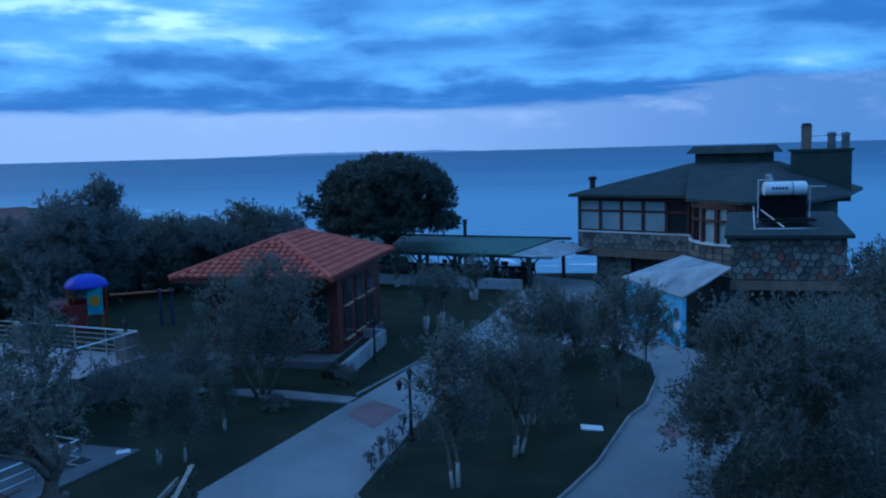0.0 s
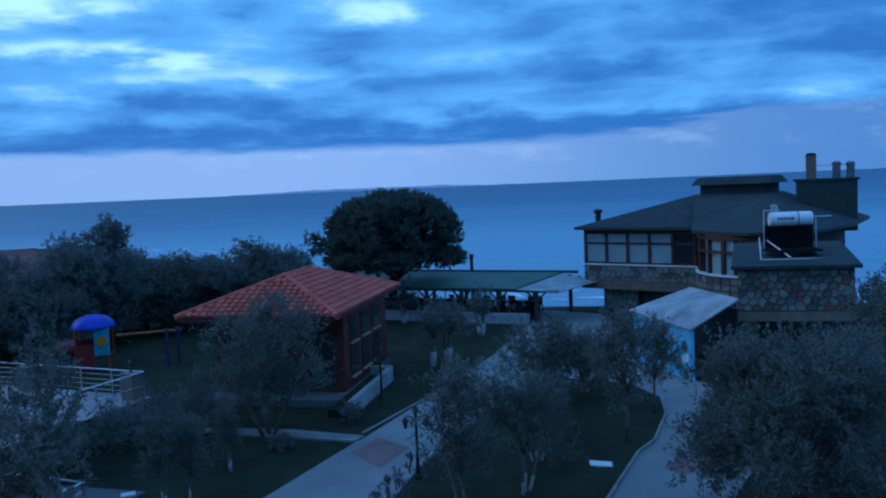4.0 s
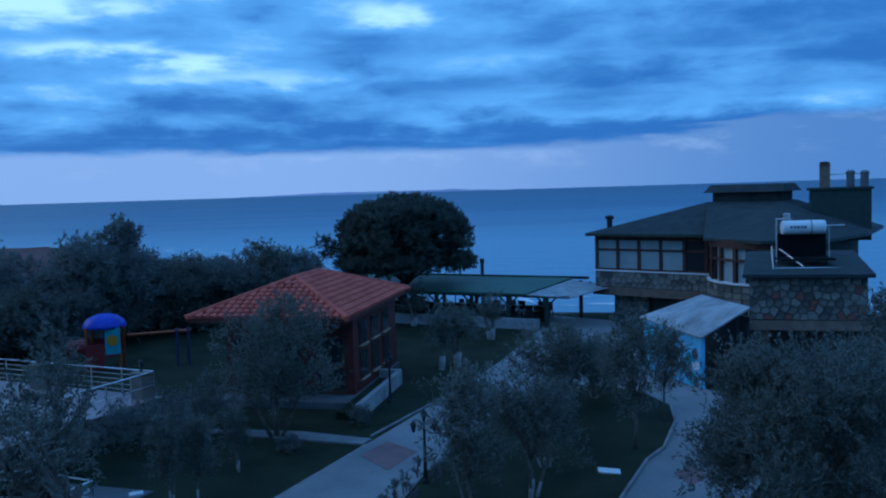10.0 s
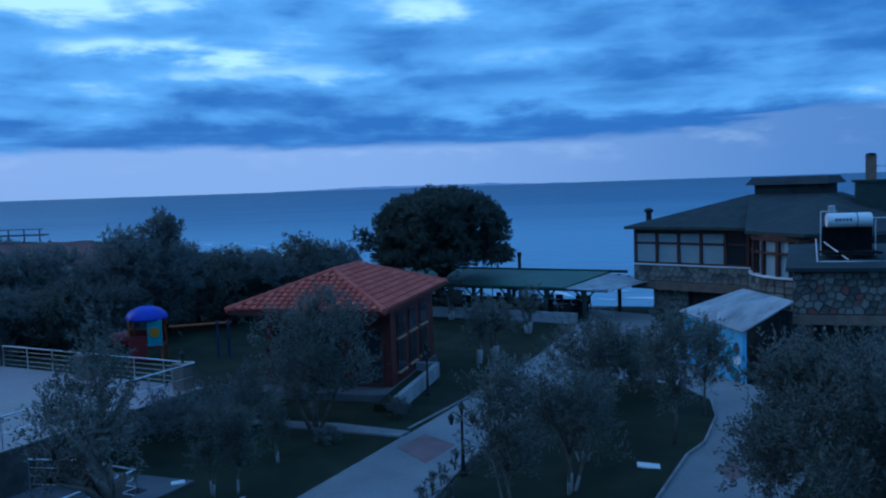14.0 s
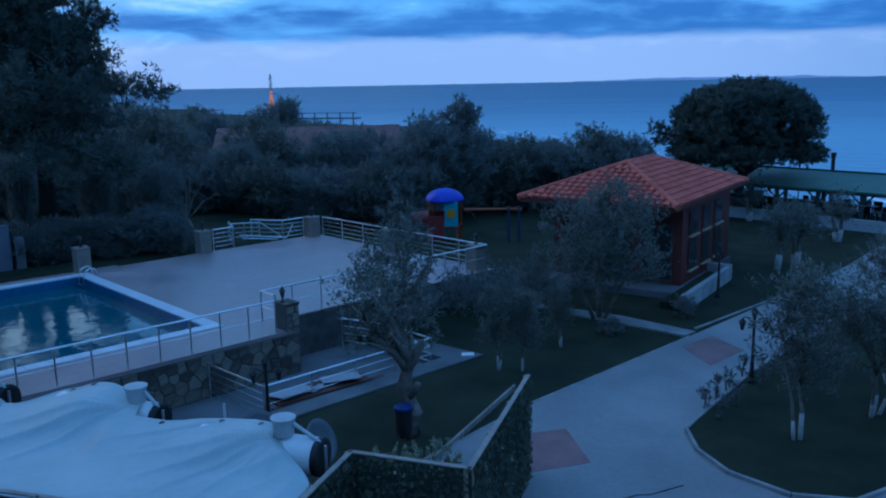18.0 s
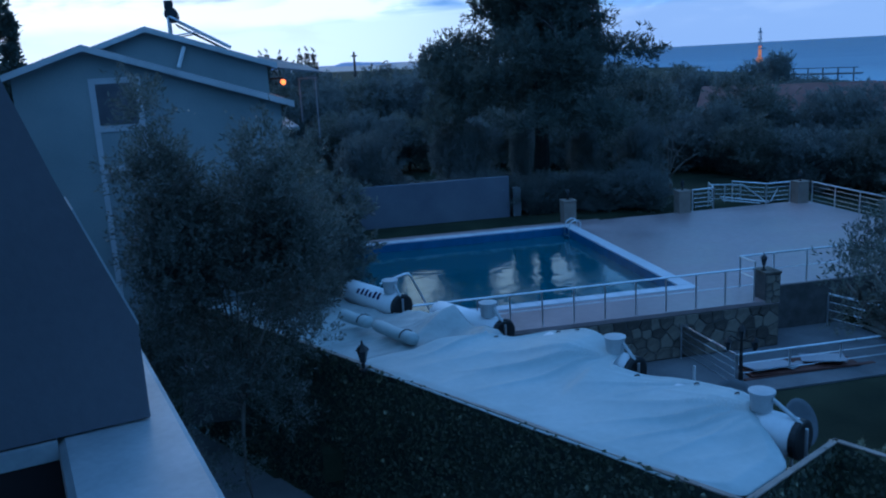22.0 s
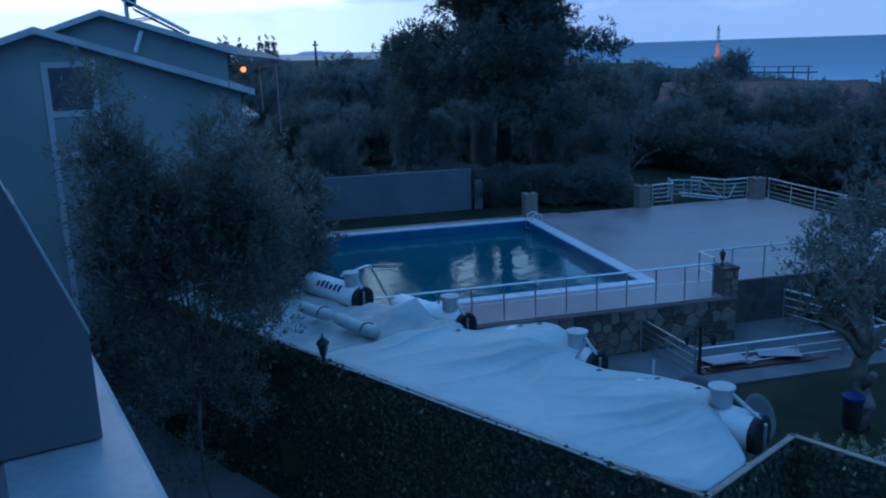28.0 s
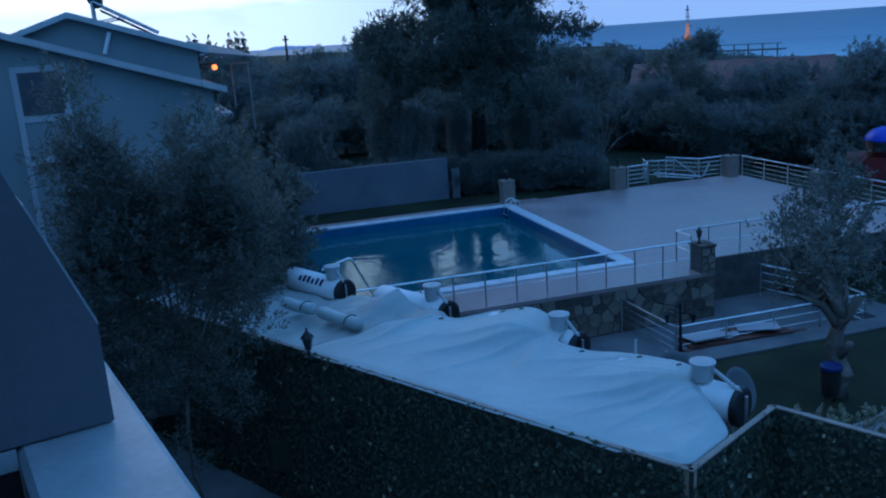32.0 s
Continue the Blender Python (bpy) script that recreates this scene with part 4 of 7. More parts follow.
def build_restaurant():
    h = thing("restaurant", REST, "two-storey seaside restaurant with stone parapets and dark roof", "building")
    L = 6.9
    part("ground_floor", Shape().box(1.2, 12.0, 1.0, 8.5, -0.5, 1.55), M_MORTAR, h, "dark stone ground floor")
    part("floor_slab", Shape().box(0.1, 7.2, 0.0, 12, 1.5, 1.95), M_TAN, h, "tan slab edge")
    para = part("parapet", Shape().box(0.22, L + 0.05, 0.12, 0.35, 1.95, 2.85), M_MORTAR, h, "stone parapet under the windows")
    wall_stones(para, L - 0.25, 0.86, 0.36, M_STONE_WARM, pose(0.25, 0.12, 1.97), 3)
    part("side_parapet", Shape().box(0.22, 0.45, 0.35, 9, 1.95, 2.85), M_MORTAR, h)
    part("sill", Shape().box(0.16, L + 0.08, 0.06, 0.40, 2.85, 2.93, 0.01), M_WHITE, h, "white window sill")
    part("inner_wall", Shape().box(0.6, L, 0.9, 1.0, 1.95, 5.0), M_BLIND, h)
    glaz = part("glazing_frame", Shape().box(0.22, L, 0.14, 0.30, 4.62, 4.95), M_WOOD, h, "red brown timber window frame")
    part("transom", Shape().box(0.35, L, 0.15, 0.29, 4.02, 4.14), M_WOOD, glaz)
    part("bottom_rail", Shape().box(0.35, L, 0.15, 0.29, 2.93, 3.03), M_WOOD, glaz)
    xs = [0.22, 1.55, 2.85, 4.15, 5.5, 6.72]
    for x in xs:
        part("mullion", Shape().box(x, x + 0.17, 0.12, 0.32, 2.93, 4.95), M_WOOD, glaz)
    for a, b in zip(xs, xs[1:]):
        for z0, z1 in ((3.03, 4.02), (4.14, 4.62)):
            if a > 5.2:
                part("pane", Shape().box(a + 0.17, b, 0.2, 0.22, z0, z1), M_GLASS, glaz)
            else:
                part("pane", Shape().box(a + 0.17, b, 0.2, 0.22, z0, z1), M_BLIND, glaz)
    low_wall = part("stone_wall", Shape().box(1.15, 3.3, 0.62, 0.995, -0.5, 1.5), M_MORTAR, h, "rubble stone wall of the ground floor")
    wall_stones(low_wall, 2.15, 1.95, 0.33, M_STONE_WARM, pose(1.15, 0.62, -0.48), 6)
    # roof
    part("upper_wall", Shape().prism([(7.2, 0.5), (9.0, 0.5), (11.2, -3.6), (12.2, -3.0), (12.5, 1.9), (12.2, 8.6), (7.2, 12.0)], 1.5, 4.88), M_MORTAR, h, "dark stone upper wall")
    r = Shape()
    eave = [(-0.05, -0.5), (7.1, -0.5), (7.9, -2.9), (11.3, -4.7), (13.6, -3.4), (14.2, 1.9), (13.4, 9.0), (-0.05, 13)]
    peak = [(5.2, 4.4), (9.3, 4.4), (9.3, 7.2), (5.2, 7.2)]
    for (a, b), (c, d) in (((0, 1), (0, 0)), ((1, 2), (0, 0)), ((2, 3), (0, 1)), ((3, 4), (1, 1)), ((4, 5), (1, 1)), ((5, 6), (1, 2)), ((6, 7), (2, 3)), ((7, 0), (3, 0))):
        pts = [(*eave[a], 5.03), (*eave[b], 5.03)] + ([(*peak[d], 6.6), (*peak[c], 6.6)] if c != d else [(*peak[c], 6.6)])
        r.face(*pts)
    part("roof", r, M_ROOF_DARK, h, "dark shingled hip roof")
    e2 = Shape()
    for a, b in zip(eave, eave[1:] + eave[:1]):
        e2.face((*a, 4.88), (*b, 4.88), (*b, 5.03), (*a, 5.03))
    e2.face(*[(*p, 4.88) for p in eave][::-1])
    part("eave", e2, M_GREEN_POST, h)
    cup = part("cupola", Shape().box(5.4, 9.1, 4.6, 7.0, 6.5, 7.15), M_ROOF_DARK, h, "raised dark roof lantern")
    part("cupola_roof", Shape().solid([(5.0, 4.2, 7.12), (9.5, 4.2, 7.12), (9.5, 7.4, 7.12), (5.0, 7.4, 7.12)], [(5.2, 4.8, 7.55), (9.3, 4.8, 7.55), (9.3, 6.8, 7.55), (5.2, 6.8, 7.55)]), M_ROOF_DARK, cup)
    v = part("vent_pipe", Shape().lathe([(0.16, 5.0), (0.16, 5.75), (0.26, 5.80), (0.26, 5.92), (0.1, 6.0)], 10, (0.6, 1.2, 0)), M_BLACK, h, "round metal flue")
    # bay
    bay = thing("round_bay", pose(19.2, 40.3, 0), "curved glazed bay of the restaurant over a stone wall", "building bay")
    ring = lambda rad, a: (rad * math.cos(radians(a)), rad * math.sin(radians(a)))
    arc = list(range(125, 241, 8))
    def band(r0, r1, z0, z1):
        """One curved bar of rectangular section."""
        s = Shape()
        for a in arc:
            s.v += [(*ring(r0, a), z0), (*ring(r1, a), z0), (*ring(r1, a), z1), (*ring(r0, a), z1)]
        n = len(arc)
        for i in range(n - 1):
            for k in range(4):
                j = (k + 1) % 4
                s.f.append((4 * i + k, 4 * i + j, 4 * i + 4 + j, 4 * i + 4 + k))
        s.f += [(3, 2, 1, 0), (4 * n - 4, 4 * n - 3, 4 * n - 2, 4 * n - 1)]
        return s
    part("base", band(3.3, 3.7, -0.5, 1.6), M_MORTAR, bay)
    pw = part("parapet", band(3.4, 3.78, 1.6, 2.9), M_MORTAR, bay)
    rnd = random.Random(8)
    for a, b in zip(arc, arc[1:]):
        for j in range(4):
            am = (a + b) / 2 + rnd.uniform(-1, 1)
            w, hh = rnd.uniform(0.2, 0.25), 0.30
            s = Shape().box(-w, w, -0.03, 0.02, -0.13, 0.13, 0.02)
            ob = part("stone", s, M_STONE_WARM, pw)
            ob.matrix_local = pose(*ring(3.79, am), 1.78 + j * hh, rz=am + 90)
    part("sill", band(3.35, 3.85, 2.9, 2.98), M_WHITE, bay)
    part("head", band(3.4, 3.74, 4.6, 4.95), M_WOOD, bay)
    part("transom", band(3.5, 3.72, 3.98, 4.1), M_WOOD, bay)
    for a in arc[::2]:
        s = Shape().box(-0.09, 0.09, -0.12, 0.12, 2.98, 4.6)
        ob = part("mullion", s, M_WOOD, bay)
        ob.matrix_local = pose(*ring(3.62, a), 0, rz=a + 90)
    for a, b in zip(arc, arc[1:]):
        s = Shape().box(-0.24, 0.24, -0.01, 0.01, 2.98, 4.6)
        ob = part("pane", s, M_GLASS if (a // 8) % 5 == 1 else M_BLIND, bay)
        ob.matrix_local = pose(*ring(3.56, (a + b) / 2), 0, rz=(a + b) / 2 + 90)
    # wing
    w = thing("restaurant_wing", pose(13.45, 31.55, 0, 0, 0, -18), "stone wing of the restaurant under a low dark roof", "building")
    W = 4.2
    part("body", Shape().prism([(0.1, 0.12), (W - 0.02, 0.12), (W + 0.3, 4.98), (0.6, 4.98)], 2.1, 4.06), M_MORTAR, w)
    part("band", Shape().prism([(-0.05, -0.03), (W + 0.05, -0.03), (W + 0.3, 5.0), (0.5, 5.0)], 2.05, 2.42), M_TAN, w, "tan band under the stonework")
    part("support", Shape().prism([(0.9, 1.0), (W, 1.0), (W + 0.2, 5.0), (1.2, 5.0)], -0.1, 2.05), M_MORTAR, w)
    for x in (0.1, W - 0.35):
        part("pier", Shape().box(x, x + 0.3, 0.1, 0.4, -0.1, 2.05), M_MORTAR, w)
    st = part("front", Shape().box(0.06, W, 0.06, 0.115, 2.42, 4.06), M_MORTAR, w)
    wall_stones(st, W - 0.1, 1.6, 0.31, M_STONE_WARM, pose(0.06, 0.06, 2.44), 4, M_STONE_RED, 0.045)
    low, top = [(-0.22, -0.28), (W + 0.2, -0.28), (W + 0.45, 5.0), (0.35, 5.0)], (4.07, 4.07, 4.55, 4.55)
    part("roof", Shape().solid([(*p, z) for p, z in zip(low, top)], [(*p, z + 0.13) for p, z in zip(low, top)]), M_ROOF_DARK, w, "dark shingled low roof")
    # chimney block behind
    cb = thing("chimney_block", frame_uv(21.9, 43.6, -25), "dark green roof block with three round chimneys", "chimney")
    part("block", Shape().box(0, 2.9, 0, 2.2, 4.5, 7.2), M_GREEN_POST, cb)
    part("shoulder", Shape().box(-0.15, 3.0, -0.1, 2.3, 7.15, 7.27), M_GREEN_POST, cb)
    stack = part("chimney_stack", Shape().box(0.47, 0.97, 0.35, 0.85, 7.25, 8.42, 0.015), M_TAN, cb, "square tan chimney stack")
    part("rim", Shape().box(0.43, 1.01, 0.31, 0.89, 8.42, 8.48, 0.01), M_TAN, stack)
    part("hood", Shape().lathe([(0.24, 8.48), (0.26, 8.56), (0.2, 8.62), (0.03, 8.64)], 12, (0.72, 0.6, 0)), M_BLACK, stack, "black metal hood")
    for x, rr, zt in ((1.95, 0.2, 7.98), (2.62, 0.2, 7.95)):
        part("flue", Shape().lathe([(rr, 7.25), (rr, zt), (rr * 1.15, zt), (rr * 1.15, zt + 0.08), (rr * 0.6, zt + 0.16)], 12, (x, 0.6, 0)), M_SLATE, cb)
    part("tie_bar", Shape().tube(((0.7, 0.6, 7.95), (2.6, 0.6, 7.95)), 0.03, 6), M_GALV, cb)


build_restaurant()


def roof_heater(m, label, tank_label="white steel water tank"):
    """Solar water heater: tank over two tilted collectors on a frame."""
    ob = thing("solar_water_heater", m, label, "solar heater")
    t = part("tank", Shape().tube(((-0.82, 0, 1.55), (-0.78, 0, 1.55), (0.78, 0, 1.55), (0.82, 0, 1.55)), (0.24, 0.28, 0.28, 0.24), 16), M_WHITE, ob, tank_label)
    part("tank_band", Shape().tube(((0.24, 0, 1.55), (0.29, 0, 1.55)), 0.284, 16), M_HOUSE, t)
    # Black backing sheet added to fill the dark area below the tank.
    part("dark_backing", Shape().box(-0.9, 0.95, 0.32, 0.36, 0.3, 1.3), M_MATTE, ob)
    for x in (-0.55, 0.5):
        s = Shape().box(x - 0.48, x + 0.48, -0.9, 0.3, 0.28, 0.36)
        part("collector", s, M_MATTE, ob)
    for k in range(5):
        part("lettering_bar", Shape().box(-0.55 + k * 0.13, -0.47 + k * 0.13, -0.292, -0.27, 1.53, 1.62), M_NAVY, t, "dark painted letter")
    for a, b in (((-1.0, 0.1, 0), (-1.0, 0.1, 1.9)), ((1.0, 0.1, 0), (1.0, 0.1, 1.55)), ((-1.35, -1.2, 0.05), (1.9, -1.2, 0.02)), ((-1.0, 0.1, 1.9), (-0.4, 0.1, 1.9)), ((0.8, 0.1, 1.6), (1.6, 0.1, 1.6)), ((-1.4, -1.2, 0.0), (-1.4, -0.9, 0.9)), ((-0.9, 0.0, 0.7), (-0.3, -1.2, 0.1))):
        part("pipe", Shape().tube((a, b), 0.024, 6), M_GALV, ob)
    part("expansion_bucket", Shape().lathe([(0.12, 1.85), (0.14, 2.1), (0.15, 2.1), (0.02, 2.13)], 10, (-0.6, 0.1, 0)), M_GALV, ob)
    return ob


roof_heater(pose(16.3, 32.95, 4.28, 0, 0, -12), "solar water heater with a white tank on the wing roof")


def build_shed():
    s = thing("lean_to", pose(0, 0, 0), "lean-to shed with a light blue painted wall and tin roof", "shed")
    a, b = (10.43, 35.12), (11.3, 30.7)
    w = Shape().solid([(a[0], a[1], -0.1), (b[0], b[1], -0.1), (b[0] + 0.14, b[1], -0.1), (a[0] + 0.14, a[1], -0.1)], [(a[0], a[1], 2.05), (b[0], b[1], 1.95), (b[0] + 0.14, b[1], 1.95), (a[0] + 0.14, a[1], 2.05)])
    wall = part("wall", w, M_BLUE_WALL, s, "light blue wall with a faded mural")
    rnd = random.Random(3)
    for i in range(34):
        k, z = rnd.uniform(0.04, 0.96), 0.15 + 1.6 * rnd.random() ** 1.4
        x, y = a[0] + (b[0] - a[0]) * k, a[1] + (b[1] - a[1]) * k
        r = rnd.uniform(0.08, 0.3)
        loop = [(0, r * math.cos(t) * rnd.uniform(0.6, 1.2), r * math.sin(t) * rnd.uniform(0.6, 1.2)) for t in [q * math.pi / 4 for q in range(8)]]
        p = Shape().solid(loop, [(-0.006, yy, zz) for _, yy, zz in loop])
        ob = part("mural_patch", p, rnd.choice((M_WHITE, M_TEAL, M_SHUTTER, M_WALL_BLUE, M_SHUTTER, M_ORANGE, M_TIN)), wall)
        ob.matrix_local = pose(x - 0.004, y, z, 0, 0, math.degrees(math.atan2(b[1] - a[1], b[0] - a[0])) + 90)
    top = [(10.3, 35.3, 2.07), (11.2, 30.4, 1.98), (12.9, 30.05, 3.1), (12.9, 35.0, 2.95)]
    part("roof", Shape().solid(top, [(x, y, z + 0.06) for x, y, z in top]), M_TIN, s, "grey weathered sheet metal roof")
    part("back_post", Shape().box(12.6, 12.72, 30.6, 30.72, -0.1, 2.85), M_BLACK, s)
    part("inner_wall", Shape().box(13.0, 13.1, 30.6, 35.2, -0.1, 2.7), M_BLACK, s)


build_shed()

# ---- pergola ----


def build_pergola():
    p0, p1 = Vector((-1.6, 51.2, 0)), Vector((8.25, 45.6, 0))
    d = (p1 - p0)
    deg = math.degrees(math.atan2(d.y, d.x))
    L = d.length
    P = pose(p0.x, p0.y, -0.05, 0, 0, deg)
    ob = thing("pergola", P, "long beach shelter with a green sheet roof on dark posts", "shelter")
    r = Shape().solid([(-4.5, -0.3, 1.88), (L - 1.2, -0.3, 1.88), (L - 0.1, 4.6, 2.28), (-4.5, 4.6, 2.28)], [(-4.5, -0.3, 1.98), (L - 1.2, -0.3, 1.98), (L - 0.1, 4.6, 2.38), (-4.5, 4.6, 2.38)])
    part("roof", r, M_GREEN, ob, "dull green sheet roof")
    s = Shape().solid([(L - 1.19, -0.2, 1.88), (L + 1.3, -0.2, 1.8), (L + 2.6, 4.3, 1.95), (L - 0.15, 4.4, 2.24)], [(L - 1.19, -0.2, 1.92), (L + 1.3, -0.2, 1.84), (L + 2.6, 4.3, 1.99), (L - 0.15, 4.4, 2.28)])
    part("canopy", s, M_TIN, ob, "pale sheet at the end of the shelter")
    part("back_beam", Shape().box(-4.5, L + 0.9, 4.55, 4.7, 2.3, 2.46), M_GREEN_POST, ob)
    n = 6
    for row, y, zt in ((0, 0.0, 1.88), (1, 4.3, 2.25)):
        for i in range(n):
            x = i * (L - 0.1) / (n - 1) + (0.6 if row else 0)
            part("post", Shape().box(x - 0.09, x + 0.09, y - 0.09, y + 0.09, -0.6, zt), M_GREEN_POST, ob)
            for sx in (-1, 1):
                part("brace", Shape().tube(((x, y, zt - 0.65), (x + sx * 0.6, y, zt - 0.05)), 0.05, 6), M_GREEN_POST, ob)
    part("front_beam", Shape().box(-4.3, L + 1.2, -0.08, 0.08, 1.75, 1.88), M_GREEN_POST, ob)
    setting("beach_wall", Shape().box(-6.0, L - 0.4, -0.55, -0.30, -0.4, 0.62, 0.01).moved(P), M_GREYWALL, "low pale wall in front of the beach shelter", "wall")
    setting("beach_floor", Shape().prism([(-5, -0.3), (L + 1.5, -0.3), (L + 1.5, 6.0), (-5, 6.0)], -0.5, 0.02).moved(P), M_CONCRETE, "concrete floor under the beach shelter", "floor")
    # tables with chairs
    table = thing("beach_table", P @ pose(0.8, 1.6, 0.02), "dark table under the beach shelter", "table", "shelter tables")
    part("tabletop", Shape().box(-0.6, 0.6, -0.4, 0.4, 0.72, 0.76, 0.01), M_WOOD, table)
    for x in (-0.52, 0.52):
        for y in (-0.33, 0.33):
            part("leg", Shape().box(x - 0.03, x + 0.03, y - 0.03, y + 0.03, 0, 0.72), M_WOOD, table)
    chair = thing("beach_chair", P @ pose(0.8, 0.9, 0.02), "dark chair at a table under the shelter", "chair", "shelter chairs")
    part("seat", Shape().box(-0.22, 0.22, -0.22, 0.22, 0.42, 0.46, 0.01), M_BLACK, chair)
    part("backrest", Shape().box(-0.22, 0.22, -0.24, -0.20, 0.46, 0.92, 0.01), M_BLACK, chair)
    for x in (-0.19, 0.19):
        for y in (-0.19, 0.19):
            part("leg", Shape().box(x - 0.02, x + 0.02, y - 0.02, y + 0.02, 0, 0.42), M_BLACK, chair)
    rnd = random.Random(12)
    for i in range(6):
        x = 0.8 + i * 1.75
        for j in range(2):
            y = 1.5 + j * 1.9
            if i or j:
                copy_thing(table, P @ pose(x, y, 0.02, 0, 0, rnd.uniform(-8, 8)))
            for dx, dy, r in ((-0.35, -0.65, 0), (0.35, -0.65, 0), (-0.3, 0.65, 180), (0.4, 0.65, 180)):
                if rnd.random() < 0.8 and (i or j or dx > 0 or dy > 0):
                    copy_thing(chair, P @ pose(x + dx, y + dy, 0.02, 0, 0, r + rnd.uniform(-25, 25)))


build_pergola()

# ---- trees ----


def leaf_mesh(name, blobs, count, size, material, seed, clump=0.28, narrow=0.32, droop=0.0, fill=0.55):
    """Small pointed leaves along upright shoots that rise out of ellipsoids (centre, radii)."""
    rng = np.random.default_rng(seed)
    vols = np.array([b[1][0] * b[1][1] * b[1][2] for b in blobs]) ** 0.67
    per = 24
    nclump = max(1, count // per)
    which = rng.choice(len(blobs), nclump, p=vols / vols.sum())
    d = rng.normal(size=(nclump, 3))
    d /= np.linalg.norm(d, axis=1)[:, None]
    rad = fill + (0.95 - fill) * rng.random(nclump) ** 0.6
    cen = np.array([b[0] for b in blobs])[which] + d * rad[:, None] * np.array([b[1] for b in blobs])[which]
    axis = d * 0.75 + rng.normal(size=(nclump, 3)) * 0.35 + np.array([0, 0, 0.7 - droop])
    axis /= np.linalg.norm(axis, axis=1)[:, None]
    along = rng.random((nclump, per, 1)) ** 0.8
    reach = clump * (0.8 + 1.5 * rng.random((nclump, 1, 1)))
    bend = rng.normal(size=(nclump, 1, 3)) * 0.22
    thick = clump * 0.24 * (1.05 - 0.7 * along)
    pos = cen[:, None] + axis[:, None] * along * reach + bend * along ** 2 * reach + rng.normal(size=(nclump, per, 3)) * thick
    ld = axis[:, None] * 0.75 + rng.normal(size=(nclump, per, 3)) * 0.55
    ld /= np.linalg.norm(ld, axis=2)[..., None]
    side = np.cross(ld, rng.normal(size=(nclump, per, 3)))
    side /= np.linalg.norm(side, axis=2)[..., None] + 1e-9
    ln = size * (0.7 + 0.6 * rng.random((nclump, per, 1)))
    pos, ld, side, ln = (a.reshape(-1, a.shape[-1]) for a in (pos, ld, side, ln))
    v = np.stack([pos, pos + ld * ln * 0.5 + side * ln * narrow * 0.5, pos + ld * ln, pos + ld * ln * 0.5 - side * ln * narrow * 0.5], 1).reshape(-1, 3)
    n = len(pos)
    me = bpy.data.meshes.new(name)
    me.vertices.add(4 * n)
    me.vertices.foreach_set("co", v.astype(np.float32).ravel())
    me.loops.add(4 * n)
    me.loops.foreach_set("vertex_index", np.arange(4 * n, dtype=np.int32))
    me.polygons.add(n)
    me.polygons.foreach_set("loop_start", np.arange(0, 4 * n, 4, dtype=np.int32))
    me.polygons.foreach_set("loop_total", np.full(n, 4, dtype=np.int32))
    me.update(calc_edges=True)
    me.materials.append(material)
    return me


def limbs(trunk_pts, trunk_r, targets, seed, thin=0.02):
    """A tapering trunk with limbs that bend out to the targets."""
    rnd = random.Random(seed)
    s = Shape()
    pts = [Vector(p) for p in trunk_pts]
    n = len(pts)
    s.tube(pts, [trunk_r * (1.25 if i == 0 else 1 - 0.35 * i / (n - 1)) for i in range(n)], 9)
    top = pts[-1]
    for t in targets:
        t = Vector(t)
        k = rnd.uniform(0.65, 1.0)
        a = pts[-2].lerp(top, k)
        mid = a.lerp(t, 0.5) + Vector((rnd.uniform(-0.2, 0.2), rnd.uniform(-0.2, 0.2), rnd.uniform(0.0, 0.25))) * (t - a).length * 0.5
        r = trunk_r * rnd.uniform(0.4, 0.6)
        s.tube((a, a.lerp(mid, 0.5), mid, mid.lerp(t, 0.6), t), (r, r * 0.8, r * 0.6, r * 0.35, thin), 7)
        for q in range(2):
            b = mid.lerp(t, rnd.uniform(0.0, 0.6))
            e = b + Vector((rnd.uniform(-1, 1), rnd.uniform(-1, 1), rnd.uniform(0.1, 0.9))) * (t - a).length * 0.35
            s.tube((b, b.lerp(e, 0.5) + Vector((0, 0, 0.05)), e), (r * 0.4, r * 0.25, thin * 0.6), 5)
    return s


def tree(name, m, label, blobs, leaves, size, leaf, trunk_pts, trunk_r, seed, lime=0.0, group="", clump=0.28, narrow=0.32, category="tree", fill=0.55):
    ob = thing(name, m, label, category, group)
    targets = [Vector(c) + Vector((0, 0, -0.1)) for c, _ in blobs]
    if len(targets) > 14:
        targets = targets[::max(1, len(targets) // 10)]
    stem = Shape().tube(trunk_pts, [trunk_r, trunk_r * 0.8, trunk_r * 0.5], 8) if category == "cypress" else limbs(trunk_pts, trunk_r, targets, seed)
    part("trunk", stem, M_BARK_DARK if leaf in (M_PINE, M_SHRUB) else M_BARK, ob, smooth=True)
    if lime:
        p, q = Vector(trunk_pts[0]), Vector(trunk_pts[1])
        part("limewash", Shape().tube((p, p.lerp(q, lime)), (trunk_r * 1.27, trunk_r * 1.12), 9), M_LIME, ob, "whitewashed lower trunk", True)
    part("crown", leaf_mesh("crown", blobs, leaves, size, leaf, seed, clump, narrow, 0.0, fill), leaf, ob)
    return ob


def blob_cloud(n, rx, ry, z0, z1, r, seed):
    """Crown lobes inside an ellipsoid."""
    rnd = random.Random(seed)
    out = []
    for i in range(n):
        a, k = rnd.uniform(0, 2 * math.pi), rnd.random() ** 0.5
        z = z0 + (z1 - z0) * rnd.random()
        f = math.sin(math.pi * min(max((z - z0) / (z1 - z0) * 0.8 + 0.15, 0), 1)) ** 0.5
        q = r * rnd.uniform(0.7, 1.25)
        out.append(((rx * k * f * math.cos(a), ry * k * f * math.sin(a), z), (q, q, q * 0.8)))
    return out


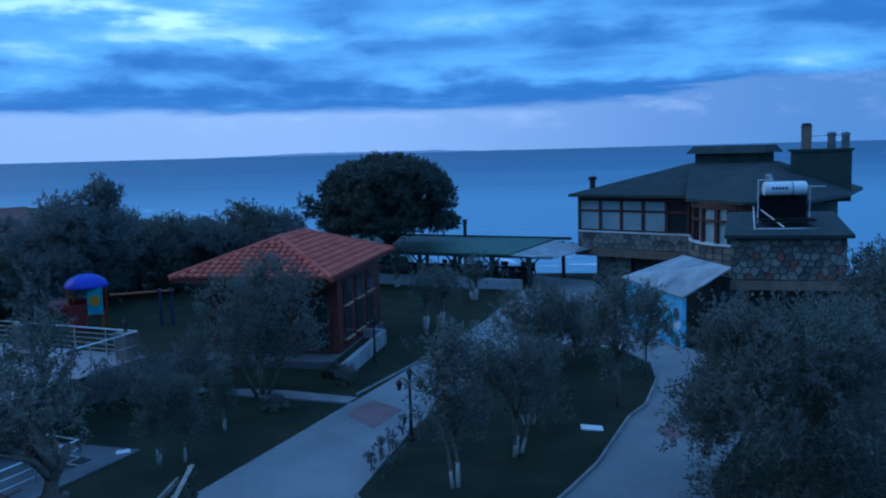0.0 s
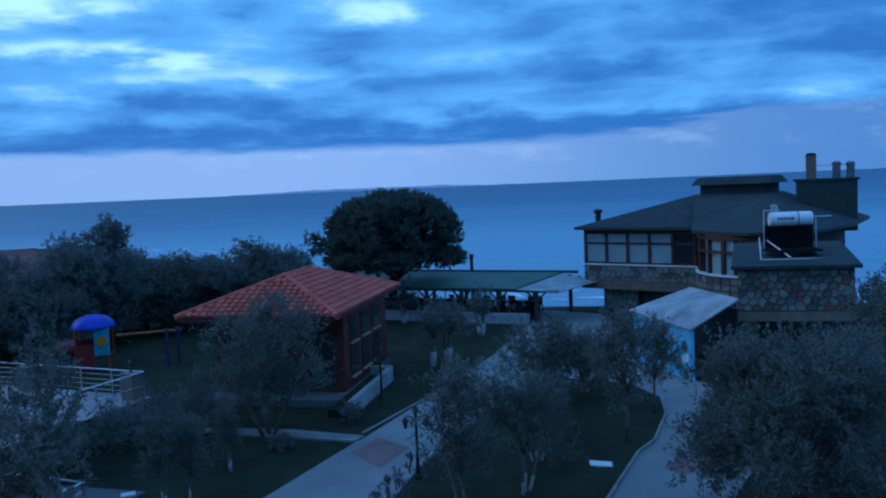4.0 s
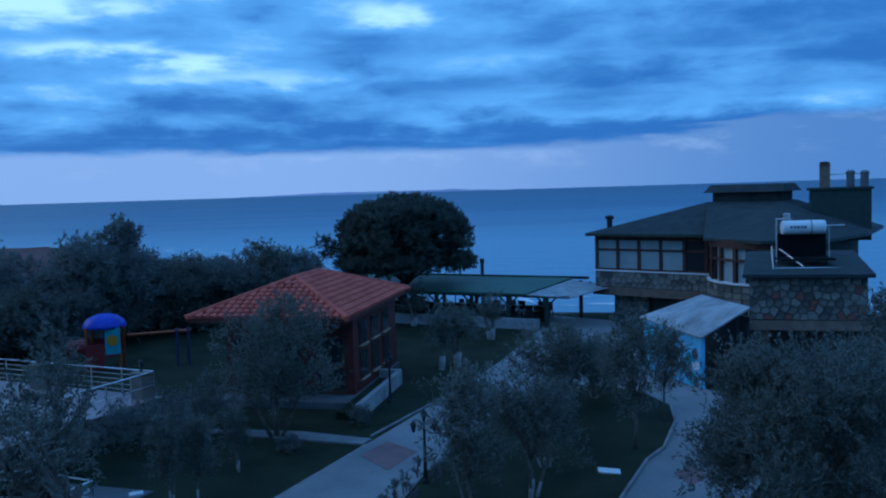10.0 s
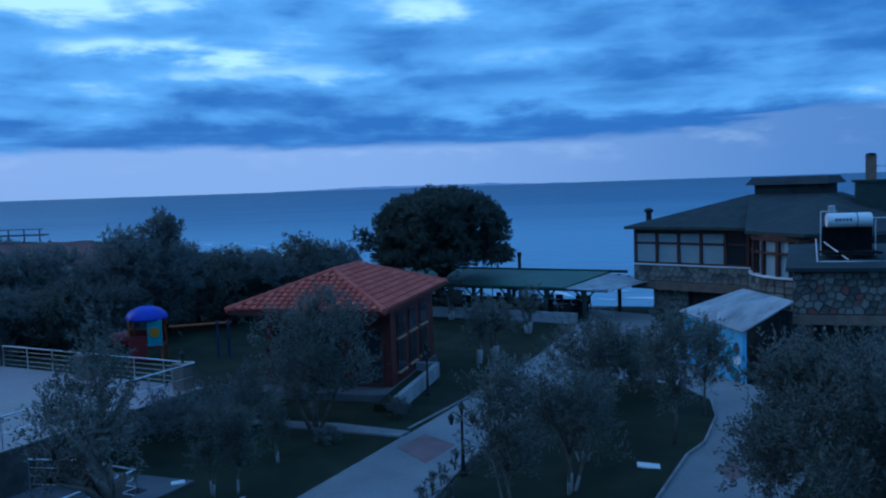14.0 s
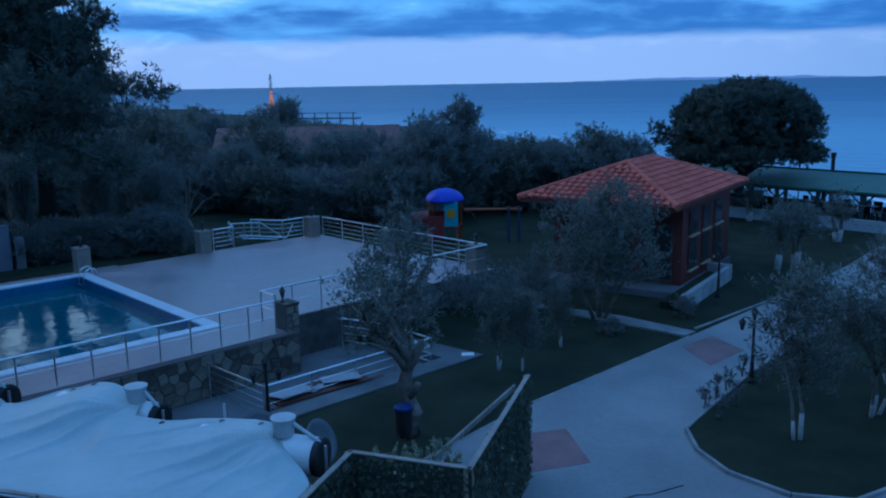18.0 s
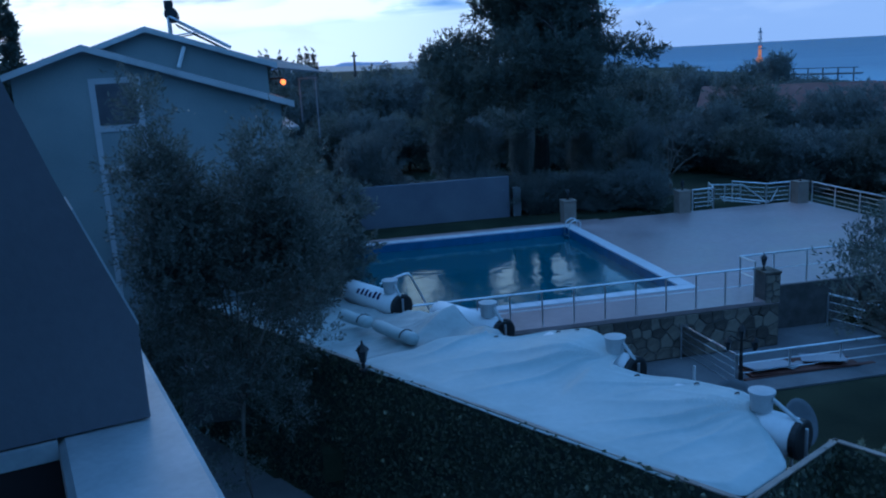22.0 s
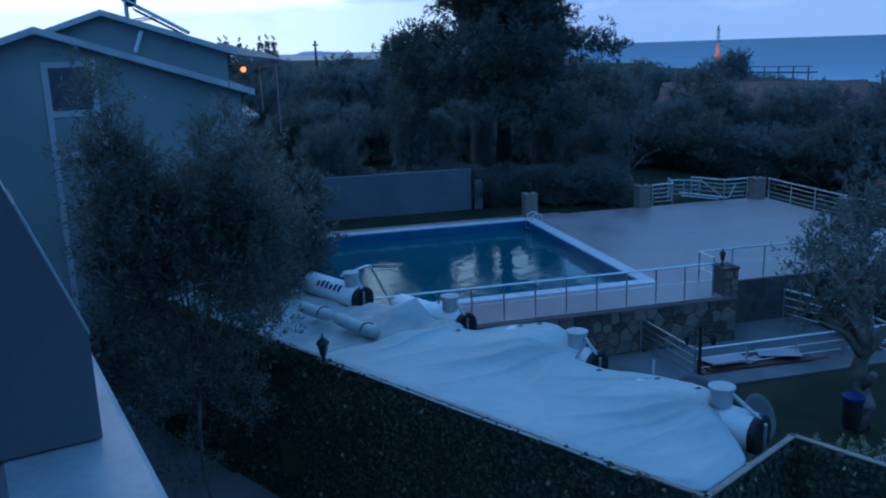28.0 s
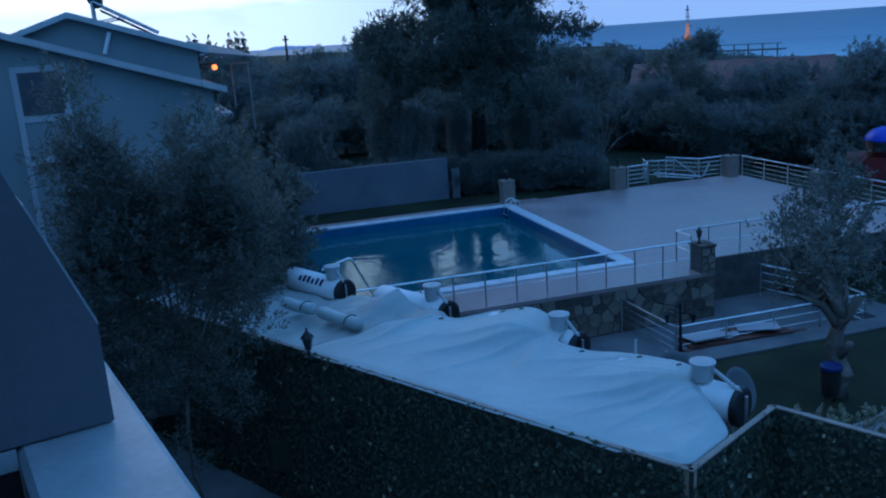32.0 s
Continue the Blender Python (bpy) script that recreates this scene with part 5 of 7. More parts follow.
# garden olives
def olive(x, y, label, rx, z0, z1, q, n, leaves, seed, r=0.055, lime=0.9, lean=(0, 0), size=0.13, group="garden olives", stems=1):
    lobes = [((c[0] + lean[0], c[1] + lean[1], c[2]), (k[0], k[1], k[2] * 1.5)) for c, k in blob_cloud(n, rx, rx, z0, z1, q, seed)]
    bend = [(0, 0, -0.15), (0.05 + lean[0] * 0.3, lean[1] * 0.3, z0 * 0.55), (lean[0] * 0.8, lean[1] * 0.8, z0 * 1.1)]
    ob = tree("olive_tree", pose(x, y, ground_z(x, y)), label, lobes, leaves, size, M_OLIVE, bend, r, seed, lime, group, 0.30, 0.26, "olive tree", 0.3)
    for i in range(1, stems):
        a = 2.4 * i + seed
        p, e = Vector((0.12 * math.cos(a), 0.12 * math.sin(a), -0.1)), Vector((rx * 0.7 * math.cos(a), rx * 0.7 * math.sin(a), z0 * 1.35))
        m = p.lerp(e, 0.5) + Vector((0.05, -0.04, 0.12))
        part("stem", Shape().tube((p, p.lerp(m, 0.6), m, e), (r * 0.95, r * 0.8, r * 0.7, r * 0.35), 8), M_BARK, ob, "", True)
        if lime:
            part("limewash", Shape().tube((p, p.lerp(m, 0.6)), (r * 0.98, r * 0.83), 8), M_LIME, ob, "whitewashed lower stem", True)
    return ob


YOUNG = "young olive tree with grey-green leaves on the lawn"
O1 = olive(1.62, 18.5, "young olive tree with two pale stems on the lawn island", 0.6, 1.3, 3.3, 0.30, 13, 7000, 1, 0.045, 0.95, (-0.15, 0.1), 0.12, stems=2)
O2 = olive(3.25, 20.4, YOUNG, 0.95, 1.1, 3.1, 0.34, 15, 8500, 2, 0.05, 0.95, (0, 0), 0.12, stems=3)
O3 = olive(6.85, 23.9, "slim olive tree with a dark trunk beside the kerb", 0.7, 1.5, 3.5, 0.34, 13, 7500, 3, 0.06, 0.0, (0, 0), 0.12)
O4 = olive(5.2, 28.4, "broad young olive tree at the end of the lawn island", 1.45, 0.8, 2.5, 0.40, 20, 14000, 4, 0.06, 0.5, (0, 0), 0.12, stems=3)
for ob, x, y, r, k in ((O2, 4.0, 22.6, 130, 0.75), (O3, 8.6, 26.6, 200, 0.82), (O4, 7.0, 30.0, 300, 0.75), 
                       (O1, -4.5, 23.7, 40, 0.5), (O1, -5.75, 21.25, 120, 0.62), (O1, -5.1, 21.3, 250, 0.6)):
    c = copy_thing(ob, pose(x, y, ground_z(x, y), 0, 0, r))
    c.scale = (k, k, k)
for x, y, seed, k in ((1.85, 36.1, 5, 1.0), (2.6, 36.7, 6, 1.05), (4.82, 43.0, 7, 0.95), (0.95, 48.4, 8, 0.8)):
    olive(x, y, "small pruned olive with a whitewashed trunk on the far lawn", 0.7 * k, 1.2 * k, 2.2 * k, 0.3, 10, 3200, seed, 0.11, 0.95, (0.1, 0), 0.12, "far garden olives", stems=2)
tree("olive_tree", pose(8.5, 16.3, 0), "large olive tree with dense silvery foliage beside the path", blob_cloud(50, 2.75, 2.75, 0.6, 3.75, 0.55, 21), 95000, 0.105, M_OLIVE, [(0, 0, -0.1), (0.1, 0, 0.8), (0.0, 0.1, 1.5)], 0.16, 21, 0.0, "large olives", 0.3, 0.3, "olive tree", 0.15)
tree("olive_tree", pose(13.6, 20.0, 0), "large olive tree with dense silvery foliage by the restaurant", blob_cloud(38, 2.6, 2.4, 1.0, 4.3, 0.58, 22), 52000, 0.13, M_OLIVE, [(0, 0, -0.1), (0.1, 0, 0.8), (0.0, 0.1, 1.5)], 0.16, 22, 0.0, "large olives", 0.3, 0.3, "olive tree", 0.15)
near = []
for dx, dy, rx, z0, z1, q, n, sd in ((-0.4, -0.8, 0.6, 3.6, 6.0, 0.46, 22, 31), (-0.3, -0.95, 0.3, 5.9, 7.3, 0.24, 9, 32), (0.85, 0.75, 0.7, 4.4, 6.35, 0.42, 20, 33),
                                   (0.65, 0.95, 0.8, 3.5, 5.0, 0.46, 18, 34), (-0.05, -0.2, 0.7, 3.9, 5.0, 0.42, 12, 35), (0.0, 0.2, 1.0, 0.4, 1.9, 0.4, 6, 36), (-0.4, -1.4, 0.7, 0.9, 3.4, 0.42, 9, 37), (0.55, 1.15, 0.4, 2.2, 3.6, 0.34, 5, 38), (-0.2, -0.4, 0.9, 2.0, 3.8, 0.42, 12, 39)):
    near += [((c[0] + dx, c[1] + dy, c[2] + 1.45), (k[0], k[1], k[2] * 1.25)) for c, k in blob_cloud(n, rx, rx, z0, z1, q, sd)]
tree("olive_tree", pose(-14.3, 6.4, -1.45), "tall olive tree with thin trunk before the ivy fence", near, 92000, 0.1, M_OLIVE, [(0, 0, -0.1), (0.1, 0.06, 0.7), (0.02, -0.02, 1.5), (-0.08, 0.02, 2.3), (0.0, 0.1, 3.2)], 0.06, 31, 0.0, "large olives", 0.26, 0.27, "olive tree", 0.45)
gnarled = tree("olive_tree", pose(-6.55, 16.6, 0), "pruned olive tree with a thick gnarled trunk on the lawn", [((c[0] - 0.4, c[1] - 0.1, c[2]), k) for c, k in blob_cloud(10, 0.9, 0.8, 2.3, 3.7, 0.32, 41)], 2500, 0.12, M_OLIVE, [(0, 0, -0.1), (0.1, 0.06, 0.5), (-0.08, 0.02, 1.1), (0.06, 0.0, 1.75)], 0.25, 41, 0.0, "large olives", 0.3, 0.28, "olive tree", 0.3)
for p, e, r in (((0.0, 0.0, 1.5), (0.34, 0.1, 2.15), 0.12), ((0.0, 0.02, 1.55), (-0.3, -0.12, 2.3), 0.13), ((0.05, 0.0, 0.9), (0.3, -0.14, 1.25), 0.1)):
    p, e = Vector(p), Vector(e)
    part("cut_limb", Shape().tube((p, p.lerp(e, 0.5) + Vector((0.03, 0.02, 0.0)), e), (r, r * 0.85, r * 0.8), 9), M_BARK, gnarled, "sawn-off limb", True)
tree("olive_tree", pose(-9.2, 22.6, 0), "loose olive tree between terrace and lawn", blob_cloud(14, 1.1, 1.0, 1.3, 3.1, 0.45, 43), 3800, 0.14, M_OLIVE, [(0, 0, -0.1), (0.1, 0.1, 0.8), (0.0, 0.0, 1.5)], 0.09, 43, 0.0, "large olives", 0.26, 0.3, "olive tree", 0.15)
olive(-3.9, 27.0, "olive tree with several pale stems in front of the kiosk", 1.75, 1.5, 4.0, 0.5, 30, 19000, 45, 0.075, 0.0, (0, 0), 0.13, "large olives", stems=4)
olive(-10.05, 25.3, "slender olive tree at the edge of the pool terrace", 0.6, 1.3, 4.0, 0.33, 15, 3000, 46, 0.05, 0.0, (0, 0), 0.13, "large olives")
# umbrella pine by the shelter
pine = []
rnd = random.Random(77)
for i in range(300):
    a, k = rnd.uniform(0, 2 * math.pi), rnd.random() ** 0.45
    x, y = 0.1 + 3.72 * k * math.cos(a), 3.6 * k * math.sin(a)
    top, low = 4.05 + 3.0 * (1 - k ** 2.3) ** 0.5, 3.55 + 0.3 * (1 - k)
    q = rnd.uniform(0.42, 0.6)
    z = top if rnd.random() < 0.5 else low if rnd.random() < 0.4 else rnd.uniform(low, top)
    pine.append(((x, y, z), (q, q, q * 0.8)))
pine += [((-4.5, -0.8, 4.9), (0.42, 0.42, 0.45)), ((-4.35, -0.6, 4.25), (0.42, 0.42, 0.35)), ((-3.5, -0.8, 3.7), (0.45, 0.45, 0.3)), ((3.8, -0.5, 3.6), (0.6, 0.6, 0.3))]
tree("umbrella_pine", pose(0.45, 50.4, -0.1), "broad umbrella pine with a dark rounded crown by the sea", pine, 260000, 0.19, M_PINE, [(0, 0, -0.3), (-0.1, 0, 1.4), (0.05, 0, 2.7)], 0.34, 77, 0.0, "", 0.2, 0.28, "pine tree", 0.1)
# tall conifer behind the pool
con = []
rnd = random.Random(88)
for i in range(330):
    z = 3.2 + 16.8 * rnd.random() ** 1.35
    w = 6.0 - 3.1 * smooth01((z - 5.2) / 4.4) if z < 13 else 2.9 * (1 - (z - 13) / 8.0)
    w *= 0.86 + 0.2 * math.sin(z * 2.1) + rnd.uniform(-0.05, 0.05)
    a, k = rnd.uniform(0, 2 * math.pi), rnd.random() ** 0.5
    px, py = w * k * math.cos(a), w * k * math.sin(a)
    if z < 4.5 + 0.24 * (0.72 * py - 0.69 * px):
        continue                               # the crown is lifted on the far side
    q = rnd.uniform(0.5, 0.85)
    con.append(((px, py, z), (q * 1.15, q * 1.15, q * 0.6)))
tree("conifer", pose(-28.6, 29.6, 0.8), "tall dark conifer behind the pool wall", con, 210000, 0.24, M_PINE, [(0, 0, -0.3), (0.1, 0, 4.0), (0.0, 0, 10.0)], 0.4, 88, 0.0, "", 0.42, 0.26, "conifer", 0.1)
# belt of scrub and olives behind the garden
BELT = [
    tree("belt_tree", pose(-16, 46, 0.4), "dark scrubby tree in the belt behind the garden", blob_cloud(30, 2.4, 2.2, 0.7, 4.4, 0.85, 51), 24000, 0.2, M_SHRUB, [(0, 0, -0.3), (0.1, 0, 1.0), (0, 0, 2.0)], 0.16, 51, 0.0, "tree belt", 0.40, 0.32, fill=0.5),
    tree("belt_tree", pose(-22, 47, 0.4), "dark bushy tree in the belt behind the garden", blob_cloud(32, 2.8, 2.4, 0.6, 3.9, 0.9, 52), 24000, 0.2, M_SHRUB, [(0, 0, -0.3), (0.1, 0, 0.9), (0, 0, 1.6)], 0.16, 52, 0.0, "tree belt", 0.40, 0.32, fill=0.5),
    tree("belt_tree", pose(-27, 45, 0.4), "grey-green olive in the belt behind the garden", blob_cloud(30, 2.3, 2.3, 0.8, 4.8, 0.85, 53), 24000, 0.2, M_OLIVE, [(0, 0, -0.3), (0.1, 0, 1.2), (0, 0, 2.2)], 0.16, 53, 0.0, "tree belt", 0.40, 0.32, fill=0.5),
]
rnd = random.Random(60)
spots = []


def row(n, x0, y0, x1, y1, jit, lo, hi):
    for i in range(n):
        k = i / (n - 1)
        spots.append((x0 + (x1 - x0) * k + rnd.uniform(-jit, jit), y0 + (y1 - y0) * k + rnd.uniform(-jit, jit), rnd.uniform(lo, hi)))


row(11, -5.5, 51.0, -20.5, 50, 1.0, 0.82, 0.98)
row(8, -13, 74, -31, 69, 1.5, 0.5, 0.66)
row(9, -17, 43, -31, 39, 1.0, 0.62, 0.78)
row(3, -31, 46, -36, 41, 0.8, 0.9, 1.0)
row(4, -20.5, 47.5, -27, 45, 0.8, 0.7, 0.86)
row(6, -43, 48, -52, 41, 2.0, 1.32, 1.5)
row(5, -54, 39, -63, 32, 2.0, 0.9, 1.05)
row(8, -36, 38, -46, 27, 1.5, 0.6, 0.85)
row(9, -46, 58, -76, 38, 3.0, 1.15, 1.4)
row(10, -50, 92, -88, 62, 3.0, 0.98, 1.18)
row(6, -30, 12, -44, 20, 2.0, 0.8, 1.0)
spots.append((-34.8, 68.0, 1.05))
row(4, -43, 62, -40, 54, 1.0, 0.95, 1.1)
for i, (x, y, k) in enumerate(spots):
    c = copy_thing(BELT[i % 3], pose(x, y, ground_z(x, y) - 0.1, 0, 0, rnd.uniform(0, 360)))
    c.scale = (k, k, k * rnd.uniform(0.85, 1.05))
for i in range(13):                                    # low scrub behind the garden wall
    a = radians(38 + 1.5 * i + rnd.uniform(-0.3, 0.3))
    k = rnd.uniform(0.34, 0.4)
    c = copy_thing(BELT[i % 2], pose(-37.5 * math.sin(a), 37.5 * math.cos(a), 0.7, 0, 0, i * 77))
    c.scale = (k * 1.3, k * 1.3, k)
for deg, away, wide, k in ((37.4, 40, 0.4, 0.8), (40.9, 40.5, 0.3, 0.85), (45.3, 40, 0.2, 0.88), (48.5, 39, 0.34, 0.86), (50.0, 40, 0.34, 0.9), (55.6, 38, 0.5, 0.85)):
    c = copy_thing(BELT[1], pose(-away * math.sin(radians(deg)), away * math.cos(radians(deg)), 0.7, 0, 0, deg * 7))
    c.scale = (wide, wide, k)
olive(-18.4, 10.2, "dark olive tree beside the grey house", 1.1, 2.2, 5.7, 0.6, 18, 14000, 61, 0.1, 0.0, (0, 0), 0.18, "house trees")
olive(-19.8, 12.0, "lower olive tree beside the grey house", 0.9, 1.6, 4.8, 0.6, 16, 12000, 62, 0.1, 0.0, (0, 0), 0.18, "house trees")
# tall thin bush in the belt, and cypresses
tree("belt_tree", pose(-15.0, 47.5, 0.3), "taller dark bush rising above the belt", blob_cloud(12, 0.9, 0.9, 2.0, 5.6, 0.6, 57), 7000, 0.28, M_SHRUB, [(0, 0, -0.3), (0.1, 0, 1.2), (0, 0, 2.6)], 0.12, 57, 0.0, "tree belt", 0.36, 0.32, fill=0.12)


def cypress(x, y, h, label, seed):
    lobes = []
    for i in range(16):
        z = 0.6 + (h - 0.8) * i / 15
        r = 0.085 * h * (1 - i / 15.2) ** 0.9 + 0.05
        lobes.append(((random.uniform(-0.1, 0.1), random.uniform(-0.1, 0.1), z), (r, r, h / 18)))
    return tree("cypress", pose(x, y, ground_z(x, y)), label, lobes, 15000, 0.03 * h, M_PINE, [(0, 0, -0.3), (0, 0, h * 0.2), (0, 0, h * 0.4)], 0.02 * h, seed, 0.0, "cypresses", 0.022 * h, 0.3, "cypress", 0.1)


cypress(-52, 12.4, 12.2, "tall dark cypress behind the house", 91)
cypress(-51.2, 14.0, 7.6, "shorter cypress behind the house", 92)
far = cypress(-133, 72, 9.5, "small far cypress on the skyline", 93)
for i in range(9):
    a, r, k = radians(58.6 + i * 0.42), 150, rnd.uniform(0.8, 1.15)
    c = copy_thing(far, pose(-math.sin(a) * r, math.cos(a) * r, -0.3, 0, 0, i * 50))
    c.scale = (k, k, k)

# ---- house ----
HOUSE = frame_uv(-23.55, 7.4, 65)       # x along the gable front, y away from the hotel


def build_house():
    h = thing("house", HOUSE, "grey rendered house with two stepped gables", "house")
    gx0, gx1, az, sl = -1.85, 4.9, 8.38, 0.334

    def gable(y0, y1, x0, x1, apex_x, apex_z, nm):
        zl, zr = apex_z - (apex_x - x0) * sl, apex_z - (x1 - apex_x) * sl
        pts = [(x0, -1.5), (x1, -1.5), (x1, zr), (apex_x, apex_z), (x0, zl)]
        s = Shape().solid([(x, y1, z) for x, z in pts], [(x, y0, z) for x, z in pts])
        return part(nm, s, M_HOUSE, h, "grey rendered gable wall")

    def roof(y0, y1, x0, x1, apex_x, apex_z):
        zl, zr = apex_z - (apex_x - x0) * sl, apex_z - (x1 - apex_x) * sl
        t = 0.12
        for (xa, za), (xb, zb) in (((x0, zl), (apex_x, apex_z)), ((apex_x, apex_z), (x1, zr))):
            s = Shape().solid([(xa, y0, za + 0.02), (xb, y0, zb + 0.02), (xb, y1, zb + 0.02), (xa, y1, za + 0.02)], [(xa, y0, za + t), (xb, y0, zb + t), (xb, y1, zb + t), (xa, y1, za + t)])
            part("roof", s, M_SLATE, h)
            f = Shape().solid([(xa, y0 - 0.05, za - 0.03), (xb, y0 - 0.05, zb - 0.03), (xb, y0, zb - 0.03), (xa, y0, za - 0.03)], [(xa, y0 - 0.05, za + t + 0.02), (xb, y0 - 0.05, zb + t + 0.02), (xb, y0, zb + t + 0.02), (xa, y0, za + t + 0.02)])
            part("bargeboard", f, M_FASCIA, h, "pale bargeboard")

    wall = gable(0.0, 8.5, gx0, gx1, 0.0, az, "front_gable")
    roof(-0.35, 8.5, gx0 - 0.3, gx1 + 0.35, 0.0, az)
    gable(3.6, 12.0, -1.9, 4.85, 1.35, 8.95, "rear_gable")
    roof(3.3, 12.0, -2.2, 5.15, 1.35, 8.95)
    win = part("window", Shape().box(0.0, 1.3, -0.06, -0.003, 6.25, 7.65), M_TRIM, wall, "pale framed window with lowered shutter")
    part("shutter", Shape().box(0.16, 1.14, -0.075, -0.064, 6.42, 7.5), M_SHUTTER, wall)
    for k in range(9):
        part("slat", Shape().box(0.18, 1.12, -0.09, -0.078, 6.45 + k * 0.115, 6.54 + k * 0.115), M_SHUTTER, wall)
    part("trim", Shape().box(0.0, 0.14, -0.06, -0.003, 0.3, 6.25), M_TRIM, wall)
    part("trim", Shape().box(1.16, 1.3, -0.06, -0.003, 5.2, 6.25), M_TRIM, wall)
    part("sill", Shape().box(0.0, 1.3, -0.10, -0.003, 5.16, 5.32), M_TRIM, wall)
    part("lower_panel", Shape().box(0.14, 1.16, -0.03, -0.003, 5.32, 6.25), M_HOUSE, wall)
    part("flue", Shape().tube(((2.2, 3.4, 7.85), (2.42, 3.4, 8.45)), 0.06, 8), M_WHITE, h, "white vent pipe")
    # porch roof at the far end
    lo_r, hi_r = [(4.86, 4.4, 7.68), (6.7, 4.4, 7.40), (6.7, 9.0, 7.62), (4.86, 9.0, 8.1)], [(4.86, 4.4, 7.74), (6.7, 4.4, 7.46), (6.7, 9.0, 7.68), (4.86, 9.0, 8.16)]
    part("porch_roof", Shape().solid(lo_r, hi_r), M_SLATE, h, "grey sheet roof over the porch")
    part("porch_floor", Shape().box(4.9, 5.6, 2.6, 8.0, 5.76, 5.86), M_FASCIA, h)
    part("porch_beam", Shape().box(5.96, 6.6, 5.47, 5.53, 7.24, 7.29), M_GREYWALL, h)
    for x, z in ((5.99, 5.8), (6.54, 5.0)):
        part("porch_post", Shape().tube(((x, 5.5, z), (x, 5.5, 7.26)), 0.022, 8), M_GREYWALL, h)
    lamp = thing("porch_lamp", HOUSE @ pose(5.41, 4.9, 7.2), "lit orange porch lamp on the house", "lamp")
    part("bracket", Shape().box(-0.55, 0.02, 0.03, 0.07, 0.10, 0.14), M_BLACK, lamp)
    part("bulb", Shape().lathe([(0.02, -0.09), (0.07, -0.06), (0.09, 0.0), (0.07, 0.06), (0.02, 0.085)], 14), M_LAMP, lamp, "glowing orange globe", True)
    bulb = bpy.data.lights.new("porch_light", "POINT")
    bulb.energy, bulb.color, bulb.shadow_soft_size = 4, (1.0, 0.42, 0.14), 0.15
    lo = new("porch_light", bulb)
    lo.matrix_world = HOUSE @ pose(5.41, 4.72, 7.1)
    # roof heater seen end-on
    ht = thing("solar_water_heater", HOUSE @ pose(1.95, 4.6, 8.72), "solar water heater on the ridge of the house", "solar heater")
    part("tank", Shape().tube(((0.15, 0.0, 0.78), (0.15, 1.7, 0.78)), 0.21, 14), M_BLACK, ht)
    part("bucket", Shape().tube(((0.1, 0.3, 0.93), (0.1, 0.3, 1.2)), 0.14, 12), M_BLACK, ht)
    for y in (0.0, 1.6):
        part("frame", Shape().tube(((0.1, y, 0.7), (1.9, y, -0.32)), 0.035, 6), M_GALV, ht)
        part("frame", Shape().tube(((0.05, y, 0.7), (0.05, y, -0.1)), 0.035, 6), M_GALV, ht)
        part("frame", Shape().tube(((0.1, y, 0.1), (0.9, y, 0.2)), 0.025, 6), M_GALV, ht)
    part("collector", Shape().solid([(0.25, 0, 0.45), (1.9, 0, -0.48), (1.9, 1.7, -0.48), (0.25, 1.7, 0.45)], [(0.255, 0, 0.475), (1.905, 0, -0.455), (1.905, 1.7, -0.455), (0.255, 1.7, 0.475)]), M_BLACK, ht)


build_house()
setting("garden_wall", Shape().box(-16, -2.55, 15.2, 15.45, 0.3, 2.62, 0.01).moved(DECK), M_WALL_BLUE, "plain blue-grey garden wall behind the pool", "wall")
setting("garden_wall_pier", Shape().box(-2.4, -2.05, 15.15, 15.5, 0.3, 2.1, 0.01).moved(DECK), M_CONCRETE, "short pale pier at the end of the garden wall", "wall")

# ---- ivy fence and heaters ----
FTOP = 2.1


def ivy_panel(a, b, label, seed, base=0.0):
    a, b = Vector((*a, 0)), Vector((*b, 0))
    d = b - a
    L = d.length
    m = pose(a.x, a.y, 0, 0, 0, math.degrees(math.atan2(d.y, d.x)))
    ob = thing("ivy_fence", m, label, "fence", "ivy fence panels")
    part("backing", Shape().box(0, L, -0.02, 0.02, base, FTOP - 0.03), M_PINE, ob)
    part("cap_board", Shape().box(-0.03, L + 0.03, -0.045, 0.045, FTOP - 0.03, FTOP, 0.006), M_CAP, ob, "weathered brown cap board")
    n = max(2, round(L / 1.6))
    for i in range(n + 1):
        part("post", Shape().box(i * L / n - 0.035, i * L / n + 0.035, 0.021, 0.09, base, FTOP - 0.03), M_WOOD_PALE, ob)
    rng = np.random.default_rng(seed)
    for nm, dens, size, mat in (("ivy", 400, 0.085, M_IVY), ("pale_ivy", 5, 0.085, M_IVY_PALE)):
        k = int(L * (FTOP - base) * dens)
        s = Shape()
        for x, z, r, y, t in zip(rng.random(k) * L, rng.random(k) * (FTOP - base - 0.05) + base + 0.02, rng.random(k) * 6.28, rng.random(k), rng.random(k)):
            q = size * (0.6 + 0.7 * t)
            c, sn = math.cos(r) * q, math.sin(r) * q
            yy = -0.03 - 0.07 * y - (0.02 if nm == "pale_ivy" else 0)
            s.face((x, yy, z), (x + c * 0.5 - sn * 0.4, yy - 0.03 * t, z + sn * 0.5 + c * 0.4), (x + c, yy - 0.035 + 0.05 * t, z + sn), (x + c * 0.5 + sn * 0.4, yy + 0.01, z + sn * 0.5 - c * 0.4))
        tagged(part(nm, s, mat, ob), kind="stuff")


